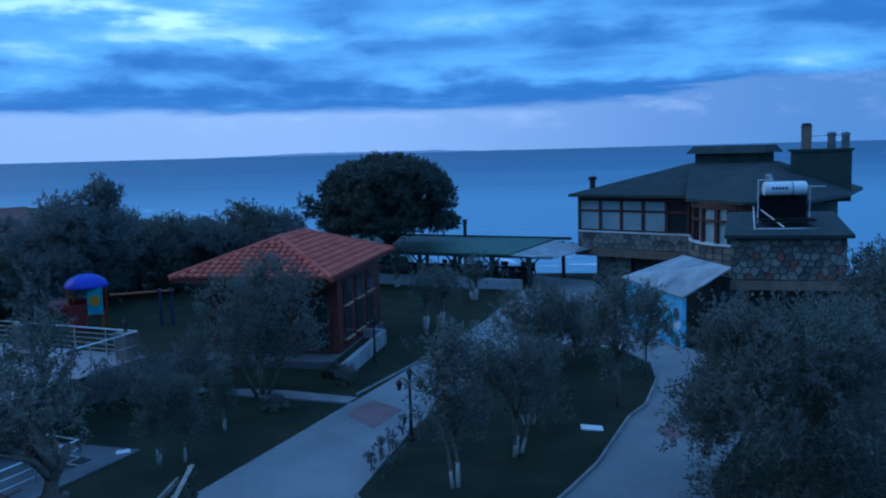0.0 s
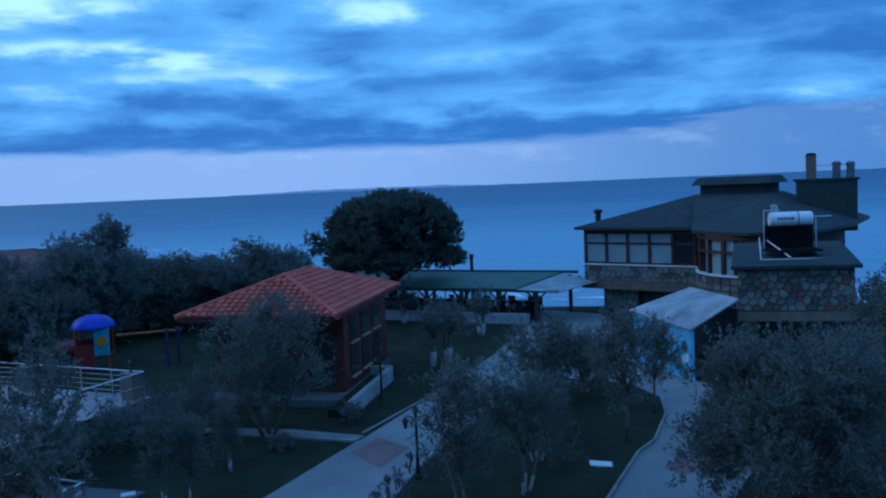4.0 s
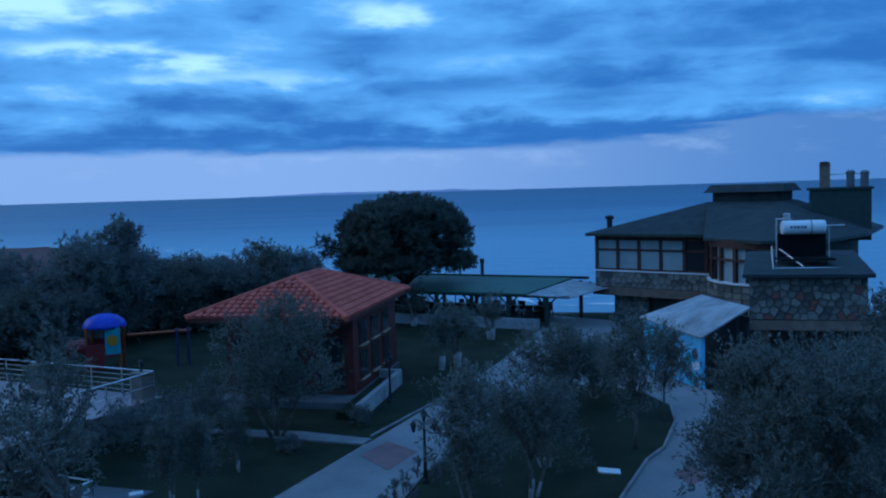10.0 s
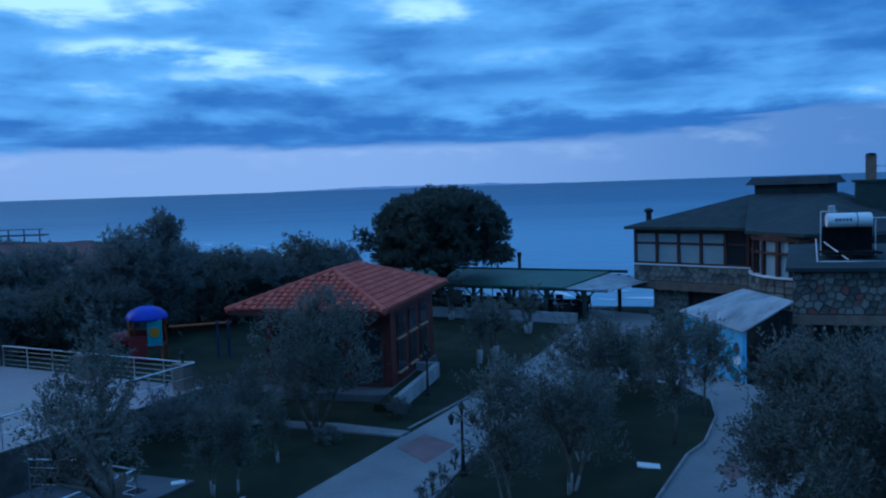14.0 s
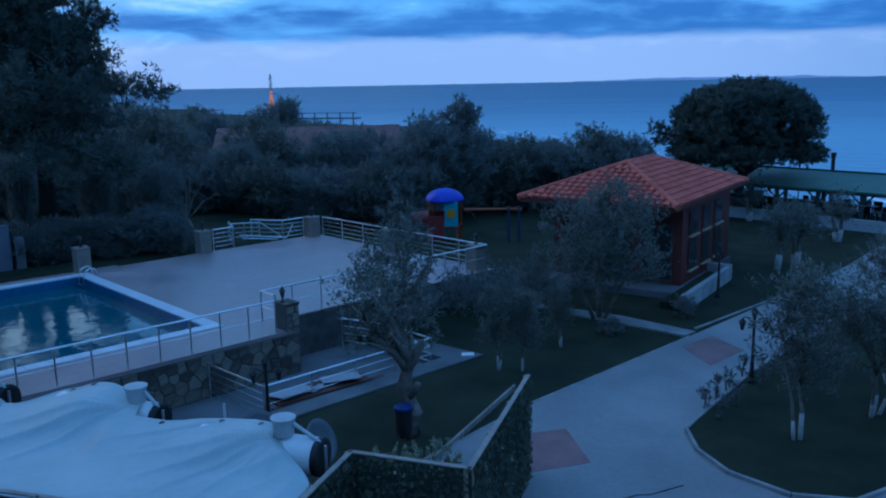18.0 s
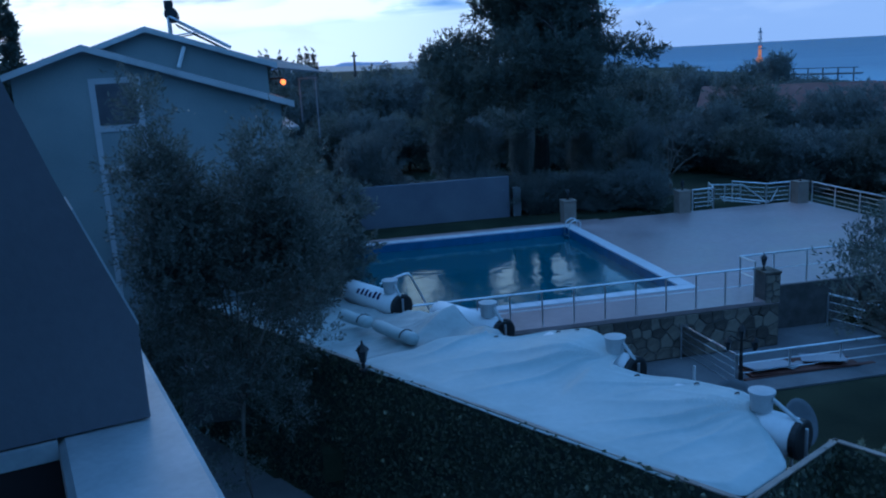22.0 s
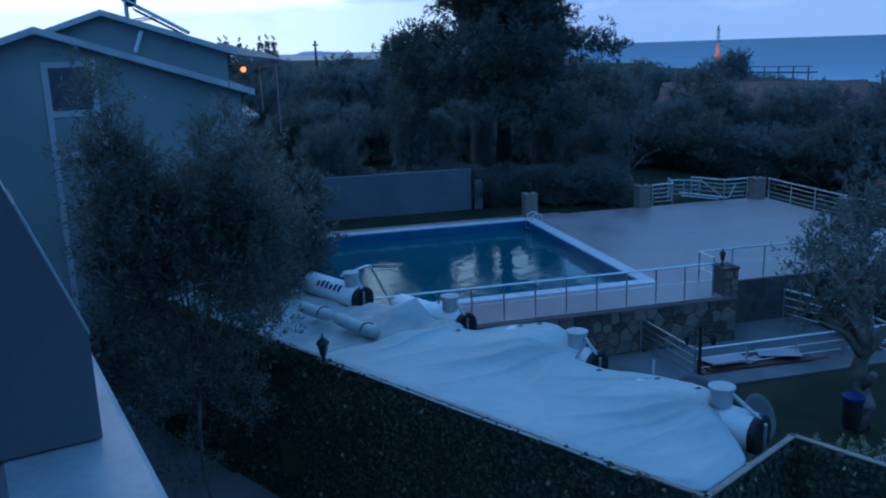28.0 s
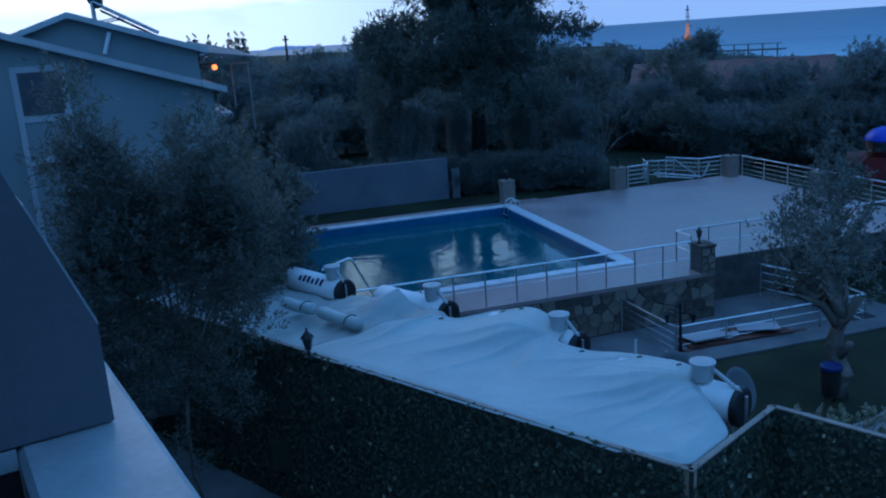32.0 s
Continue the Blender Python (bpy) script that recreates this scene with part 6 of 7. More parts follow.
ivy_panel((-20.5, 8.01), (-5.37, 8.88), "fence of artificial ivy in front of the solar heaters", 1, -1.5)
ivy_panel((-5.37, 8.88), (-5.39, 11.25), "short return of the artificial ivy fence", 2)
ivy_panel((-5.39, 11.25), (-3.45, 11.22), "artificial ivy fence beside the heaters", 3)
ivy_panel((-3.45, 11.22), (-3.55, 15.38), "artificial ivy fence along the path", 4)

TANK_Z = 2.02
for xe, ty, bx in ((-5.76, 11.07, -0.65), (-9.12, 11.6, -0.46), (-12.5, 11.6, -0.45), (-15.73, 11.38, -0.4)):
    ob = thing("solar_water_heater", pose(xe, ty, 0), "ground solar heater with a white tank and grey bucket", "solar heater", "row of solar heaters")
    t = part("tank", Shape().tube(((-2.2, 0, TANK_Z), (-2.16, 0, TANK_Z), (-0.1, 0, TANK_Z)), (0.27, 0.30, 0.30), 20), M_WHITE, ob, "white painted tank", True)
    if xe < -15:
        for k in range(6):
            a0 = radians(58 if k % 3 else 50)
            bar = Shape()
            for q in range(5):
                a = radians(25) + (a0 - radians(25)) * q / 4
                bar.v += [(-1.55 + k * 0.17, -0.304 * math.cos(a), TANK_Z + 0.304 * math.sin(a)), (-1.45 + k * 0.17, -0.304 * math.cos(a), TANK_Z + 0.304 * math.sin(a))]
            bar.f += [(2 * q, 2 * q + 1, 2 * q + 3, 2 * q + 2) for q in range(4)]
            part("lettering_bar", bar, M_NAVY, t, "dark painted letter")
    part("end_cap", Shape().tube(((-0.1, 0, TANK_Z), (-0.02, 0, TANK_Z), (0.0, 0, TANK_Z)), (0.305, 0.305, 0.26), 20), M_BLACK, ob, "black tank end")
    part("bucket", Shape().lathe([(0.155, 0.0), (0.18, 0.26), (0.20, 0.27), (0.20, 0.30), (0.05, 0.325)], 16, (bx, -0.05, TANK_Z + 0.31)), M_BUCKET, ob, "pale grey expansion bucket")
    part("bucket_stem", Shape().tube(((bx, -0.05, TANK_Z + 0.2), (bx, -0.05, TANK_Z + 0.32)), 0.04, 8), M_GALV, ob)
    part("pipe", Shape().tube(((bx + 0.18, -0.05, TANK_Z + 0.52), (-0.02, -0.05, TANK_Z + 0.26)), 0.032, 8), M_BUCKET, ob)
    part("pipe", Shape().tube(((0.06, -0.05, TANK_Z + 0.22), (0.06, -0.05, TANK_Z - 0.7)), 0.025, 8), M_GALV, ob)
    for x in (-1.9, -0.4):
        for y in (-0.3, 0.3):
            part("leg", Shape().tube(((x, y, 0), (x, y * 0.7, TANK_Z - 0.22)), 0.025, 6), M_GALV, ob)
    part("collector", Shape().solid([(-2.1, -2.0, 0.9), (-0.3, -2.0, 0.9), (-0.3, -0.4, 1.75), (-2.1, -0.4, 1.75)], [(-2.1, -2.05, 0.98), (-0.3, -2.05, 0.98), (-0.3, -0.45, 1.83), (-2.1, -0.45, 1.83)]), M_BLACK, ob)


def cloth(name, label, material, nx, ny, fn):
    s = Shape()
    for j in range(ny + 1):
        for i in range(nx + 1):
            s.v.append(fn(i / nx, j / ny))
    for j in range(ny):
        for i in range(nx):
            a = j * (nx + 1) + i
            s.f.append((a, a + 1, a + nx + 2, a + nx + 1))
    ob = tagged(part(name, s, material, None, "", True), label, "tarpaulin")
    mod = ob.modifiers.new("thickness", "SOLIDIFY")
    mod.thickness = 0.012
    return ob


def crease(a):
    return (1 - abs(math.sin(a))) ** 2.2


def fold(x, v):
    """Shallow long wrinkles that run slantwise down the sheet."""
    w = 1.2 * noise.noise((x * 0.35, v * 0.5, 7.0))
    amp = max(0.0, noise.noise((x * 0.5, v * 0.5, 3.0)) + 0.35)
    return 0.07 * noise.noise((x * 0.55, v * 0.8, 1.5)) + amp * (0.09 * crease(1.3 * x - 0.8 * v + w) + 0.03 * crease(3.4 * x - 1.6 * v + 2.0 * w))


def pleats(x, y, cx, cy, aim, spread, count, reach):
    """Creases that fan out from one pulled point."""
    r = math.hypot(x - cx, y - cy)
    a = math.atan2(y - cy, x - cx) - radians(aim)
    a = (a + math.pi) % (2 * math.pi) - math.pi
    return crease(a * count + 0.3 * noise.noise((x, y, 0.0))) * math.exp(-(a / radians(spread)) ** 2) * smooth01(r / 0.35) * smooth01((reach - r) / (reach * 0.7))


def tarp_main(u, v):
    left = -13.2 + 0.9 * v ** 1.5
    right = -5.5 - 0.95 * smooth01((v - 0.5) / 0.45) - 0.9 * (1 - v / 0.16) ** 2 * (v < 0.16)
    x = left + (right - left) * u
    front = 8.3 + 0.0573 * (x + 15.5) - 0.07
    back = 11.1 + 0.05 * math.sin(2.2 * x) + 0.15 * smooth01((x + 9.5) / 2) - 0.5 * smooth01((-11.7 - x) / 1.2) + 0.65 * smooth01((x + 11.8) / 0.5) * smooth01((-9.2 - x) / 0.35)
    y = front + (back - front) * v
    over = max(0.0, 1 - abs(((x + 9.1) / 3.37 + 0.826) % 1.0 - 0.5) * 2.2)
    z = FTOP + 0.02 + 0.05 * smooth01(v * 1.1) + 0.20 * smooth01((v - 0.45) / 0.3) * (0.3 + 0.85 * over)
    z += 0.10 * math.exp(-((x + 10.4) / 0.6) ** 2) * smooth01((v - 0.3) / 0.5)
    z += 0.12 * pleats(x, y, -6.3, 11.0, 222, 30, 11, 3.0) + 0.13 * pleats(x, y, -9.5, 11.3, 228, 26, 9, 3.2) + 0.12 * pleats(x, y, -12.2, 11.2, 240, 30, 8, 2.8) + 0.07 * pleats(x, y, -7.6, 11.3, 215, 18, 10, 2.4)
    z += fold(x, v * 2.2) * (0.25 + 0.75 * math.sin(math.pi * min(0.1 + v * 0.8, 1)))
    z += 0.03 * smooth01((v - 0.95) / 0.05)
    if v < 0.05:
        z -= (0.05 - v) * 0.9
    if u > 0.965:
        z -= (u - 0.965) * 3.0 * smooth01(v * 8)
    return (x, y, z)


sheet = cloth("tarpaulin", "creased white tarpaulin over the solar collectors", M_TARP, 220, 70, tarp_main)
part("hem", Shape().tube([Vector(tarp_main(i / 60, 0.0)) + Vector((0, -0.01, -0.005)) for i in range(61)], 0.016, 6), M_TARP_OLD, sheet, "rolled grey hem along the front edge")
for u in (0.06, 0.22, 0.30, 0.47, 0.62, 0.80, 0.93):
    p = Vector(tarp_main(u, 0.965))
    part("tie", Shape().tube((p + Vector((-0.02, -0.06, 0.02)), p + Vector((0, 0, 0.03)), p + Vector((0.03, 0.10, -0.05))), 0.012, 6), M_BLACK, sheet, "dark tie cord")


def tarp_old(u, v):
    x = -20.0 + 8.7 * u
    y = 8.35 + 0.0573 * (x + 15.5) + (2.75 - 0.05 * (x + 15.5)) * v
    peak = 0.42 * math.exp(-(abs(x + 13.55) / 0.42) ** 1.3) + 0.14 * math.exp(-((x + 12.4) / 0.5) ** 2) + 0.10 * math.exp(-((x + 15.2) / 0.7) ** 2)
    z = 1.80 + 0.30 * v * smooth01((x + 15.6) / 1.2) + 0.05 * v + peak * smooth01((v - 0.35) * 1.7) + fold(x * 1.8, v * 2.6) * 1.7 + 0.05 * pleats(x, y, -13.5, 11.0, 235, 40, 10, 2.6) + 0.05 * pleats(x, y, -15.9, 11.0, 250, 40, 9, 2.4) - 0.10 * smooth01((x + 12.3) / 0.7)
    return (x, y, z)


old = cloth("tarpaulin", "dirty grey tarpaulin bunched over the farther heaters", M_TARP_OLD, 200, 40, tarp_old)
part("hem", Shape().tube([Vector(tarp_old(i / 40, 0.0)) + Vector((0, -0.01, -0.005)) for i in range(41)], 0.014, 6), M_GREYWALL, old, "frayed grey hem")


for a, b in (((-15.88, 9.77, 2.2), (-14.88, 9.82, 2.2)), ((-14.63, 9.82, 2.2), (-13.23, 9.77, 2.2))):
    a, b = Vector(a), Vector(b)
    bundle = tagged(part("rolled_sheet", Shape().tube((a, a.lerp(b, 0.1), a.lerp(b, 0.5) + Vector((0, 0, -0.02)), a.lerp(b, 0.92), b), (0.11, 0.135, 0.13, 0.14, 0.12), 14), M_TARP, None, "", True), "rolled white tarpaulin lying below the farther tank", "tarpaulin", "rolled sheets")
    for k in (0.8,):
        p = a.lerp(b, k)
        part("tie", Shape().tube([p + Vector((0.14 * math.cos(q) * 0.3, 0.15 * math.cos(q), 0.15 * math.sin(q))) for q in [0.2 * n for n in range(17)]], 0.012, 5), M_BLACK, bundle, "dark tie cord")


def dish(m, label):
    ob = thing("satellite_dish", m, label, "satellite dish", "satellite dishes")
    s = Shape()
    n, rings = 24, 5
    for j in range(rings + 1):
        r = 0.39 * j / rings
        for k in range(n):
            a = 2 * math.pi * k / n
            s.v.append((r * math.cos(a), r * math.sin(a), 0.5 * r * r))
    for j in range(rings):
        for k in range(n):
            a, b = j * n + k, j * n + (k + 1) % n
            s.f.append((a, b, b + n, a + n))
    d = part("reflector", s, M_MESH, ob, "dull grey dish reflector", True)
    d.modifiers.new("thickness", "SOLIDIFY").thickness = 0.012


def facing(x, y, z, deg, tilt):
    """A pose whose z axis points along deg degrees in plan and tilt degrees up."""
    d = Vector((math.cos(radians(deg)) * math.cos(radians(tilt)), math.sin(radians(deg)) * math.cos(radians(tilt)), math.sin(radians(tilt))))
    return Matrix.Translation((x, y, z)) @ d.to_track_quat("Z", "Y").to_matrix().to_4x4()


dish(facing(-6.4, 12.1, 1.75, -5, 25), "grey satellite dish behind the first heater")
dish(facing(-7.9, 12.7, 1.5, -40, 30), "grey satellite dish behind the tarpaulin")
for x, y, h in ((-6.47, 12.1, 1.71), (-7.95, 12.74, 1.46)):
    tagged(part("dish_mast", Shape().tube(((x, y, -0.05), (x, y, h)), 0.03, 8), M_GALV), "thin grey mast of a satellite dish", "mast", "satellite dishes")

# ---- playground ----
PLAY = pose(-13.35, 39.3, 0.05, 0, 0, 10)


def build_play():
    ob = thing("play_tower", PLAY, "playground tower with a blue dome roof", "play tower")
    part("roof", Shape().lathe([(0.90, 1.93), (0.97, 1.93), (0.97, 2.0), (0.87, 2.2), (0.66, 2.38), (0.36, 2.5), (0.06, 2.54)], 20), M_BLUE, ob, "blue plastic dome", True)
    for x in (-0.7, 0.7):
        for y in (-0.7, 0.7):
            part("post", Shape().tube(((x, y, -0.1), (x, y, 1.97)), 0.055, 8), M_ORANGE, ob)
    part("platform", Shape().box(-0.75, 0.75, -0.75, 0.75, 0.65, 0.72), M_RED, ob)
    pn = part("side_panel", Shape().box(0.1, 0.75, -0.79, -0.74, 0.75, 1.95, 0.012), M_TEAL, ob, "teal plastic panel")
    part("porthole", Shape().tube(((0.42, -0.83, 1.4), (0.42, -0.795, 1.4)), 0.24, 16), M_YELLOW, pn, "orange-yellow round window")
    part("front_panel", Shape().box(-0.75, 0.05, -0.78, -0.74, 0.1, 1.25, 0.012), M_RED, ob, "dark red plastic panel")
    part("rear_panel", Shape().box(-0.75, 0.75, 0.74, 0.78, 0.7, 1.3, 0.012), M_RED, ob)
    part("tunnel", Shape().tube(((-0.75, 0.2, 1.0), (-1.6, 0.3, 0.95)), 0.4, 14), M_RED, ob, "dark red tube")
    sw = thing("swing_frame", pose(-12.4, 39.35, 0.05, 0, 0, 16), "swing beam on dark blue legs beside the tower", "swing")
    part("beam", Shape().tube(((0, 0, 1.5), (2.85, 0, 1.5)), 0.06, 8), M_ORANGE, sw, "red brown beam")
    for x in (2.2, 2.7):
        for y in (-0.5, 0.5):
            part("leg", Shape().tube(((x, y, -0.1), (x, y * 0.15, 1.6)), 0.06, 8), M_NAVY, sw)


build_play()

# ---- lamps and small things ----


def street_lamp(m, label, h=2.0, group="garden lamps", arms=2):
    ob = thing("garden_lamp", m, label, "street lamp", group)
    part("pole", Shape().lathe([(0.10, 0), (0.10, 0.08), (0.06, 0.14), (0.045, 0.6), (0.055, 0.62), (0.04, 0.66), (0.032, h - 0.35)], 10), M_BLACK, ob)
    for k in range(arms):
        a = 2 * math.pi * k / arms
        c, s = math.cos(a), math.sin(a)
        part("arm", Shape().tube([(0, 0, h - 0.42), (0.12 * c, 0.12 * s, h - 0.34), (0.22 * c, 0.22 * s, h - 0.28), (0.28 * c, 0.28 * s, h - 0.33)], 0.016, 6), M_BLACK, ob)
        ln = part("lantern_glass", Shape().lathe([(0.035, h - 0.62), (0.08, h - 0.42)], 6, (0.28 * c, 0.28 * s, 0)), M_GLASS, ob)
        part("lantern_cap", Shape().lathe([(0.1, h - 0.42), (0.06, h - 0.36), (0.01, h - 0.32)], 6, (0.28 * c, 0.28 * s, 0)), M_BLACK, ob)
    part("top_lantern", Shape().lathe([(0.03, h - 0.35), (0.075, h - 0.16)], 6), M_GLASS, ob)
    part("top_cap", Shape().lathe([(0.1, h - 0.16), (0.06, h - 0.08), (0.015, h - 0.03), (0.0, h)], 6), M_BLACK, ob)
    return ob


street_lamp(pose(0.69, 21.85, 0.08, 0, 0, 5), "black garden lamp with hanging lanterns on the lawn island")
street_lamp(pose(-9.72, 16.0, 0, 0, 0, 40), "black garden lamp beside the sunken court", 1.75)
street_lamp(KIOSK @ pose(1.9, -0.95, 0), "thin dark garden lamp beside the kiosk planter", 2.0)
lantern(pose(-12.75, 8.2, FTOP + 0.01) @ Matrix.Scale(1.25, 4), "black lantern on the end of the ivy fence", "fence lanterns")
tagged(part("drain_cover", Shape().box(-0.3, 0.3, -0.17, 0.17, 0.0, 0.06, 0.015).moved(pose(5.6, 22.0, 0.08, 2, 5, -10)), M_WHITE), "white concrete cover lying on the lawn island", "cover")
tagged(part("stone_block", Shape().box(-0.18, 0.18, -0.12, 0.12, 0.0, 0.08, 0.02).moved(pose(-6.9, 22.2, 0.0, 0, 0, 20)), M_WHITE), "small pale block lying on the lawn", "block")
for x, y, z, h, r in ((6.45, 63.5, -1.4, 3.9, 0.14), (4.3, 62.5, -1.4, 3.3, 0.04)):
    tagged(part("beach_pole", Shape().lathe([(r, 0), (r * 0.9, h * 0.9), (r * 1.2, h * 0.92), (r * 1.2, h)], 10, (x, y, z)), M_BLACK), "dark pole standing on the beach", "pole")
bin_ob = thing("litter_bin", pose(-6.45, 16.1, 0), "blue litter bin at the foot of an olive tree", "litter bin")
part("body", Shape().lathe([(0.17, 0.25), (0.19, 0.75), (0.2, 0.78)], 14), M_BLACK, bin_ob)
part("rim", Shape().lathe([(0.205, 0.78), (0.215, 0.80), (0.215, 0.86), (0.19, 0.88)], 14), M_BIN, bin_ob, "blue rim")
part("post", Shape().tube(((0, 0.2, -0.05), (0, 0.2, 0.8)), 0.025, 8), M_BLACK, bin_ob)
# broken sheets on a low timber platform in the lower court
PLAT = pose(-10.03, 16.98, 0.0, 0, 0, 58.9)
platform = thing("timber_platform", PLAT, "low brown timber platform on the court floor", "platform")
for k in range(5):
    part("plank", Shape().box(0.1, 2.85, 0.14 + k * 0.17, 0.30 + k * 0.17, 0.06, 0.10, 0.005), M_WOOD, platform)
for k in range(4):
    part("joist", Shape().box(0.15 + k * 0.85, 0.23 + k * 0.85, 0.15, 0.97, -0.01, 0.06), M_WOOD, platform)
for u, w, z, rx, ry, r, sx, sy in ((0.72, 0.58, 0.155, -7, 2, 8, 1.15, 0.72), (2.15, 0.60, 0.165, -6, -3, -24, 1.0, 0.72), (1.35, 0.45, 0.115, -2, 1, 30, 0.62, 0.22)):
    tagged(part("loose_board", Shape().box(-sx / 2, sx / 2, -sy / 2, sy / 2, 0, 0.022, 0.004).moved(PLAT @ pose(u, w, z, rx, ry, r)), M_GREYWALL), "pale grey sheet lying tilted on the timber platform", "board", "loose boards")

# ---- far things ----
LH = pose(-200, 345, SEA_Z) @ Matrix.Diagonal((0.62, 0.62, 1.0, 1.0))
lh = thing("harbour_beacon", LH, "harbour beacon tower lit orange at its foot", "beacon")
part("base", Shape().lathe([(2.2, 0), (2.2, 2.0), (1.2, 2.2), (1.0, 7.0)], 12), M_BEACON, lh, "orange lit lower tower")
for x in (-0.7, 0.7):
    for y in (-0.7, 0.7):
        part("tower_leg", Shape().tube(((x, y, 7.0), (x * 0.7, y * 0.7, 13.0)), 0.16, 6), M_GREYWALL, lh)
for z in (7.0, 9.6, 12.6):
    part("platform", Shape().box(-1.1, 1.1, -1.1, 1.1, z, z + 0.35), M_GREYWALL, lh)
part("side_platform", Shape().box(-1.0, 4.0, -1.2, 1.2, 5.6, 6.1), M_GREYWALL, lh)
part("lantern", Shape().lathe([(0.6, 12.9), (0.6, 14.2), (0.1, 14.8)], 8), M_GREYWALL, lh)
pier = thing("pier", pose(-92, 176, SEA_Z), "low pier on posts at the far beach", "pier")
part("walkway", Shape().box(-16, 12, -1.2, 1.2, 1.6, 1.9), M_CONCRETE, pier)
for i in range(9):
    part("post", Shape().tube(((-15 + i * 3.2, 0, -2), (-15 + i * 3.2, 0, 3.0)), 0.16, 6), M_CONCRETE, pier)
part("rail", Shape().box(-16, 12, -1.2, -1.1, 2.9, 3.05), M_CONCRETE, pier)

shed = thing("far_shed", pose(-28.6, 54.5, 0.2, 0, 0, 27.5), "low shed with a rusty red sheet roof among the trees", "shed", "far sheds")
part("wall", Shape().box(-6.2, 6.2, -3.2, 3.2, -0.4, 2.6), M_GREYWALL, shed)
for k in range(12):
    x = -6.6 + k * 1.1
    z = (0.04, 0.0, 0.02)[k % 3]
    part("roof_sheet", Shape().solid([(x, -3.7, 2.5 + z), (x + 1.12, -3.7, 2.5 + z), (x + 1.12, 2.0, 4.45 + z), (x, 2.0, 4.45 + z)], [(x, -3.7, 2.54 + z), (x + 1.12, -3.7, 2.54 + z), (x + 1.12, 2.0, 4.49 + z), (x, 2.0, 4.49 + z)]), M_RUST, shed, "rusty sheet roof")
part("back_slope", Shape().solid([(-6.6, 2.0, 4.42), (6.6, 2.0, 4.42), (6.6, 3.6, 3.0), (-6.6, 3.6, 3.0)], [(-6.6, 2.0, 4.48), (6.6, 2.0, 4.48), (6.6, 3.6, 3.06), (-6.6, 3.6, 3.06)]), M_RUST, shed)
pole = thing("utility_pole", pose(-108, 73, 0), "dark utility pole on the skyline", "utility pole")
part("pole", Shape().tube(((0, 0, -0.5), (0, 0, 9.3)), (0.22, 0.16), 8), M_BLACK, pole)
part("crossbar", Shape().box(-0.7, 0.7, -0.08, 0.08, 8.6, 8.8), M_BLACK, pole)

# low weathered board between the dry grass and the paving
a, b = Vector((-4.98, 20.0, 0.0)), Vector((-5.55, 15.42, 0.0))
edging = thing("board_edging", pose(a.x, a.y, 0, 0, 0, math.degrees(math.atan2(b.y - a.y, b.x - a.x))), "low weathered board edging beside the paving", "edging")
for i in range(3):
    n = (b - a).length / 3
    part("board", Shape().box(i * n + 0.01, (i + 1) * n - 0.01, -0.03, 0.03, -0.05, 0.13, 0.008), M_CAP, edging)
    part("stake", Shape().box(i * n + 0.2, i * n + 0.25, 0.031, 0.07, -0.1, 0.16, 0.005), M_CAP, edging)

# bent steel shower pipe at the pool edge
sh = thing("pool_shower", DECK @ pose(-8.6, 1.5, DECK_Z), "bent steel shower pipe beside the pool", "pool shower")
part("pipe", Shape().tube(((0, 0, 0), (-0.6, 0.0, 1.3), (-0.65, 0.0, 1.36), (-0.75, 0.0, 1.36), (-1.4, 0.0, 1.16)), 0.03, 8), M_STEEL, sh)
part("foot", Shape().lathe([(0.09, 0.0), (0.09, 0.02), (0.035, 0.03)], 12), M_STEEL, sh)


def reed(x, y, h, seed):
    """A few upright stems with sparse leaves."""
    rnd2 = random.Random(seed)
    ob = thing("garden_plant", pose(x, y, 0.03), "small dark upright plant at the path edge", "plant", "path plants")
    for k in range(4):
        part("stem", Shape().tube(((rnd2.uniform(-0.06, 0.06), rnd2.uniform(-0.06, 0.06), 0), (rnd2.uniform(-0.14, 0.14), rnd2.uniform(-0.14, 0.14), h * rnd2.uniform(0.7, 1.0))), (0.012, 0.006), 5), M_BARK, ob)
    part("foliage", leaf_mesh("foliage", [((0, 0, h * 0.4), (0.06, 0.06, h * 0.35)), ((0.03, 0, h * 0.75), (0.04, 0.04, h * 0.2))], 300, 0.08, M_SHRUB, seed, 0.09, 0.3, 0, 0.2), M_SHRUB, ob)


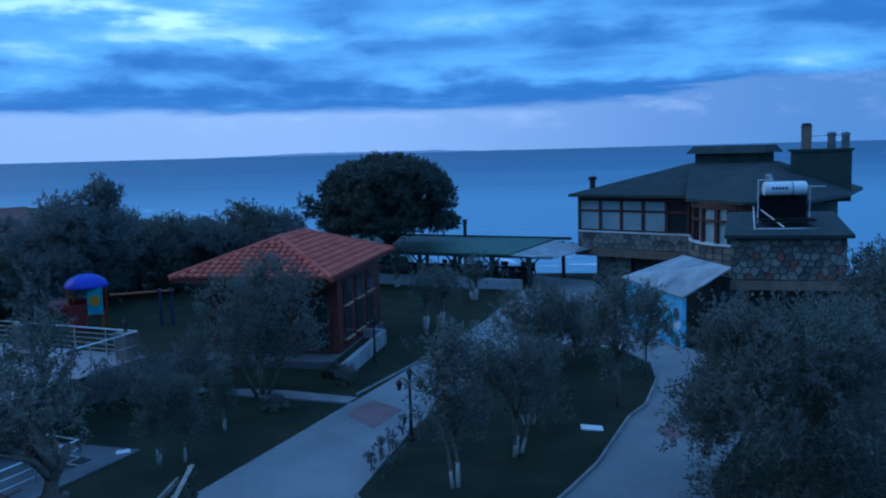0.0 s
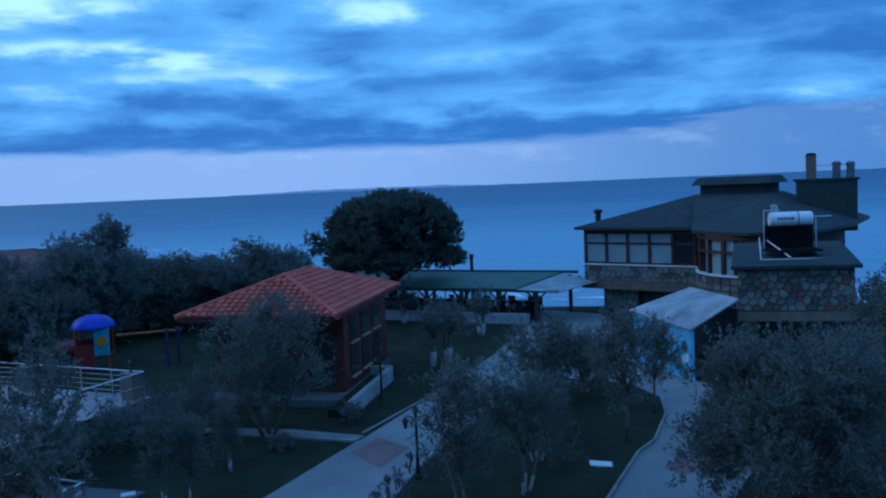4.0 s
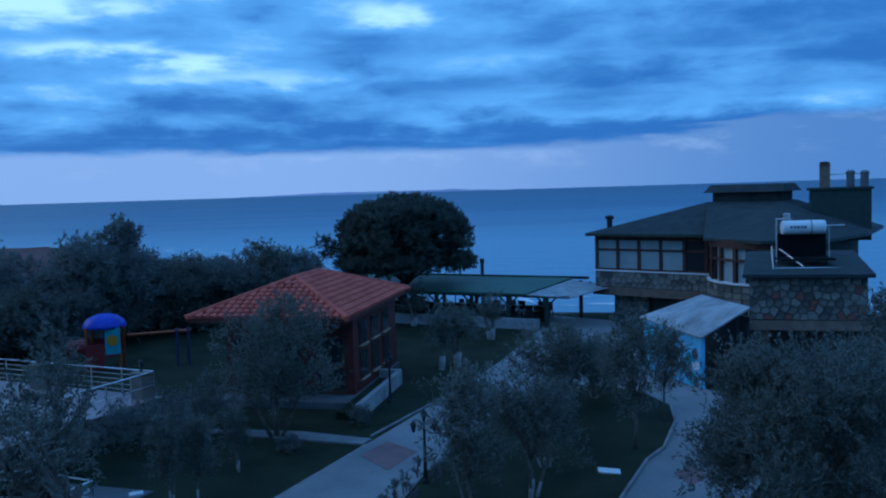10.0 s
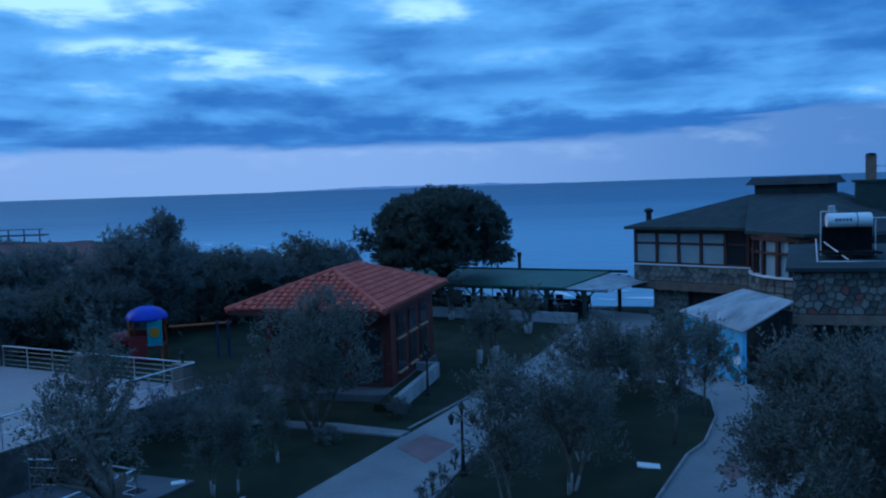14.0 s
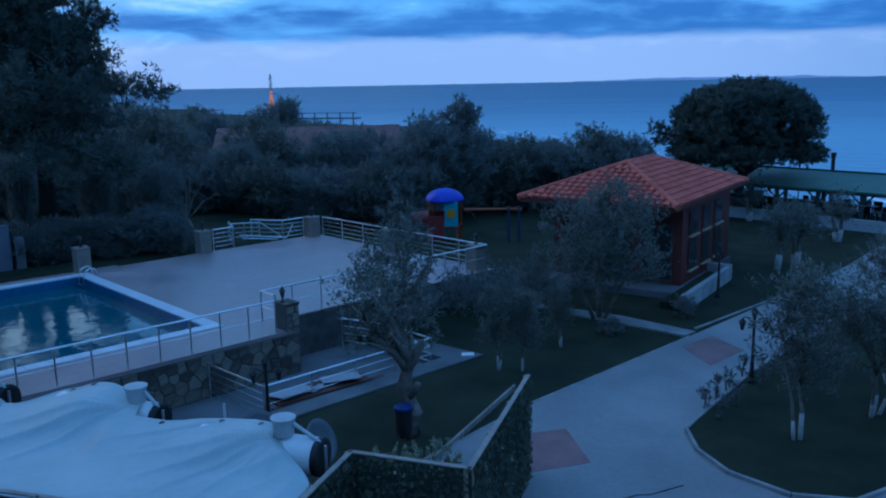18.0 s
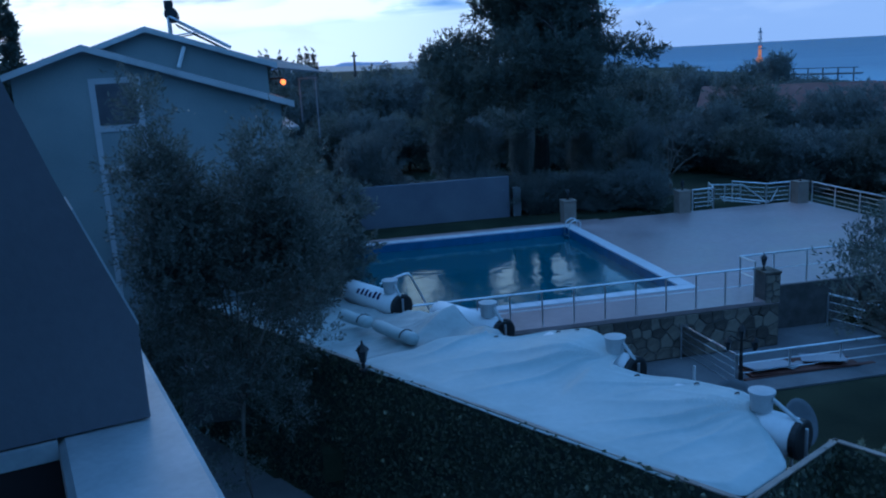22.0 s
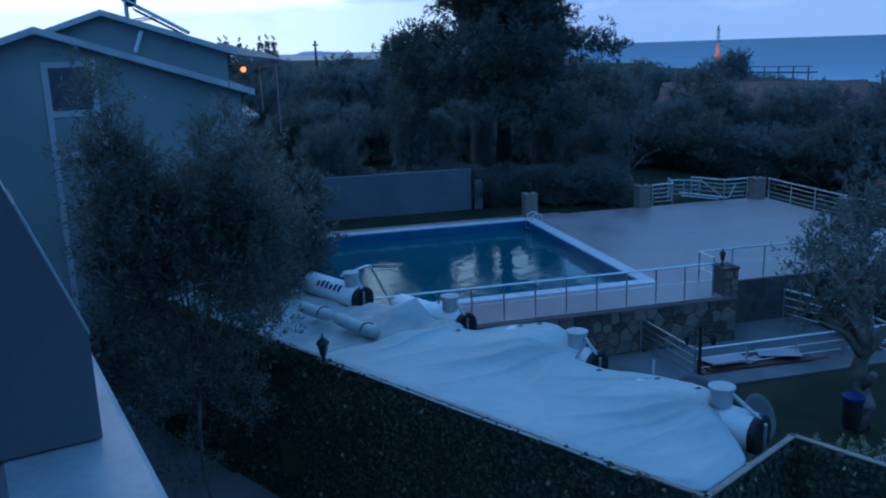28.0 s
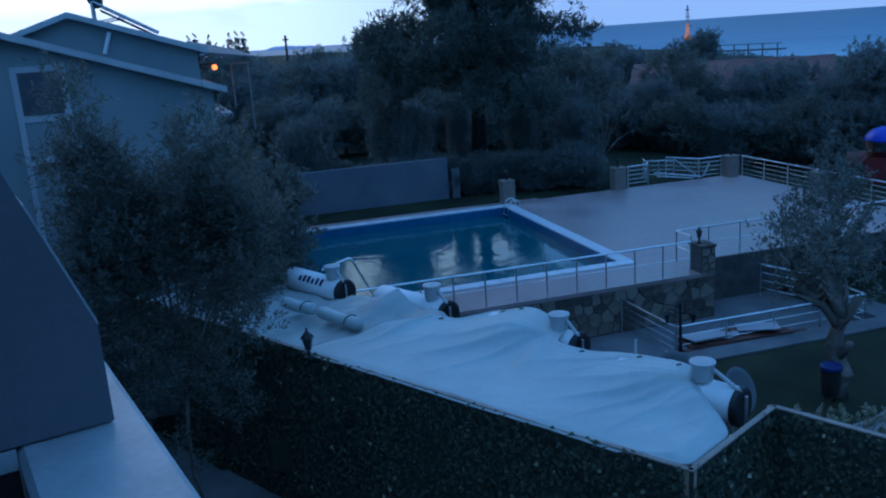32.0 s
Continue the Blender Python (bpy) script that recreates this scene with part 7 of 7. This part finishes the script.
for i, (x, y, h) in enumerate(((-0.1, 20.6, 0.75), (0.15, 21.2, 0.6), (-0.35, 19.9, 0.55), (0.95, 21.6, 0.65), (0.3, 20.2, 0.5), (0.5, 22.4, 0.6), (0.0, 19.3, 0.45), (1.2, 22.6, 0.5))):
    reed(x, y, h, 200 + i)
for i, (x, y, r, hh, lab) in enumerate(((-1.3, 27.9, 0.35, 0.55, "round clipped bush at the kiosk corner"), (-5.4, 14.9, 0.7, 0.45, "straw-coloured dry shrub on the lawn"), (-6.1, 14.2, 0.6, 0.4, "straw-coloured dry shrub on the lawn"), (-3.3, 25.4, 0.4, 0.35, "low grey shrub beside the walkway"), (-8.3, 26.0, 0.8, 1.4, "dark loose shrub below the pool terrace"), (-7.3, 27.0, 0.7, 1.2, "dark loose shrub below the pool terrace"), (-6.3, 28.3, 0.8, 1.5, "dark loose shrub beside the kiosk"), (-9.4, 24.4, 0.7, 1.2, "dark loose shrub below the pool terrace"))):
    b = thing("bush", pose(x, y, ground_z(x, y)), lab, "bush")
    for k in range(6):
        a = k * 1.05
        part("stem", Shape().tube(((0, 0, -0.02), (r * 0.5 * math.cos(a), r * 0.5 * math.sin(a), hh * 0.8)), (0.015, 0.006), 5), M_BARK, b)
    part("foliage", leaf_mesh("foliage", [((0, 0, hh * 0.55), (r, r, hh * 0.5))], int(1500 + 700 * (hh > 1)), 0.09 + 0.05 * (hh > 1), M_IVY_PALE if "straw" in lab else M_SHRUB, 300 + i, 0.12 + 0.2 * (hh > 1), 0.3, 0, 0.2), M_SHRUB, b)

# bare pale-stemmed tree behind the terrace
bare = thing("bare_tree", pose(-23.75, 33.0, ground_z(-23.75, 33.0)), "bare pale-stemmed tree behind the terrace", "tree")
part("trunk", limbs([(0, 0, -0.2), (0.1, 0.05, 0.5), (-0.05, 0.0, 0.9)], 0.12, [(-0.9, -0.6, 2.6), (-0.4, 0.3, 3.1), (0.7, 0.5, 2.6), (1.2, 0.7, 2.0), (0.2, 0.0, 3.3), (-1.3, -0.8, 1.9)], 71, 0.012), M_BARK, bare, "", True)
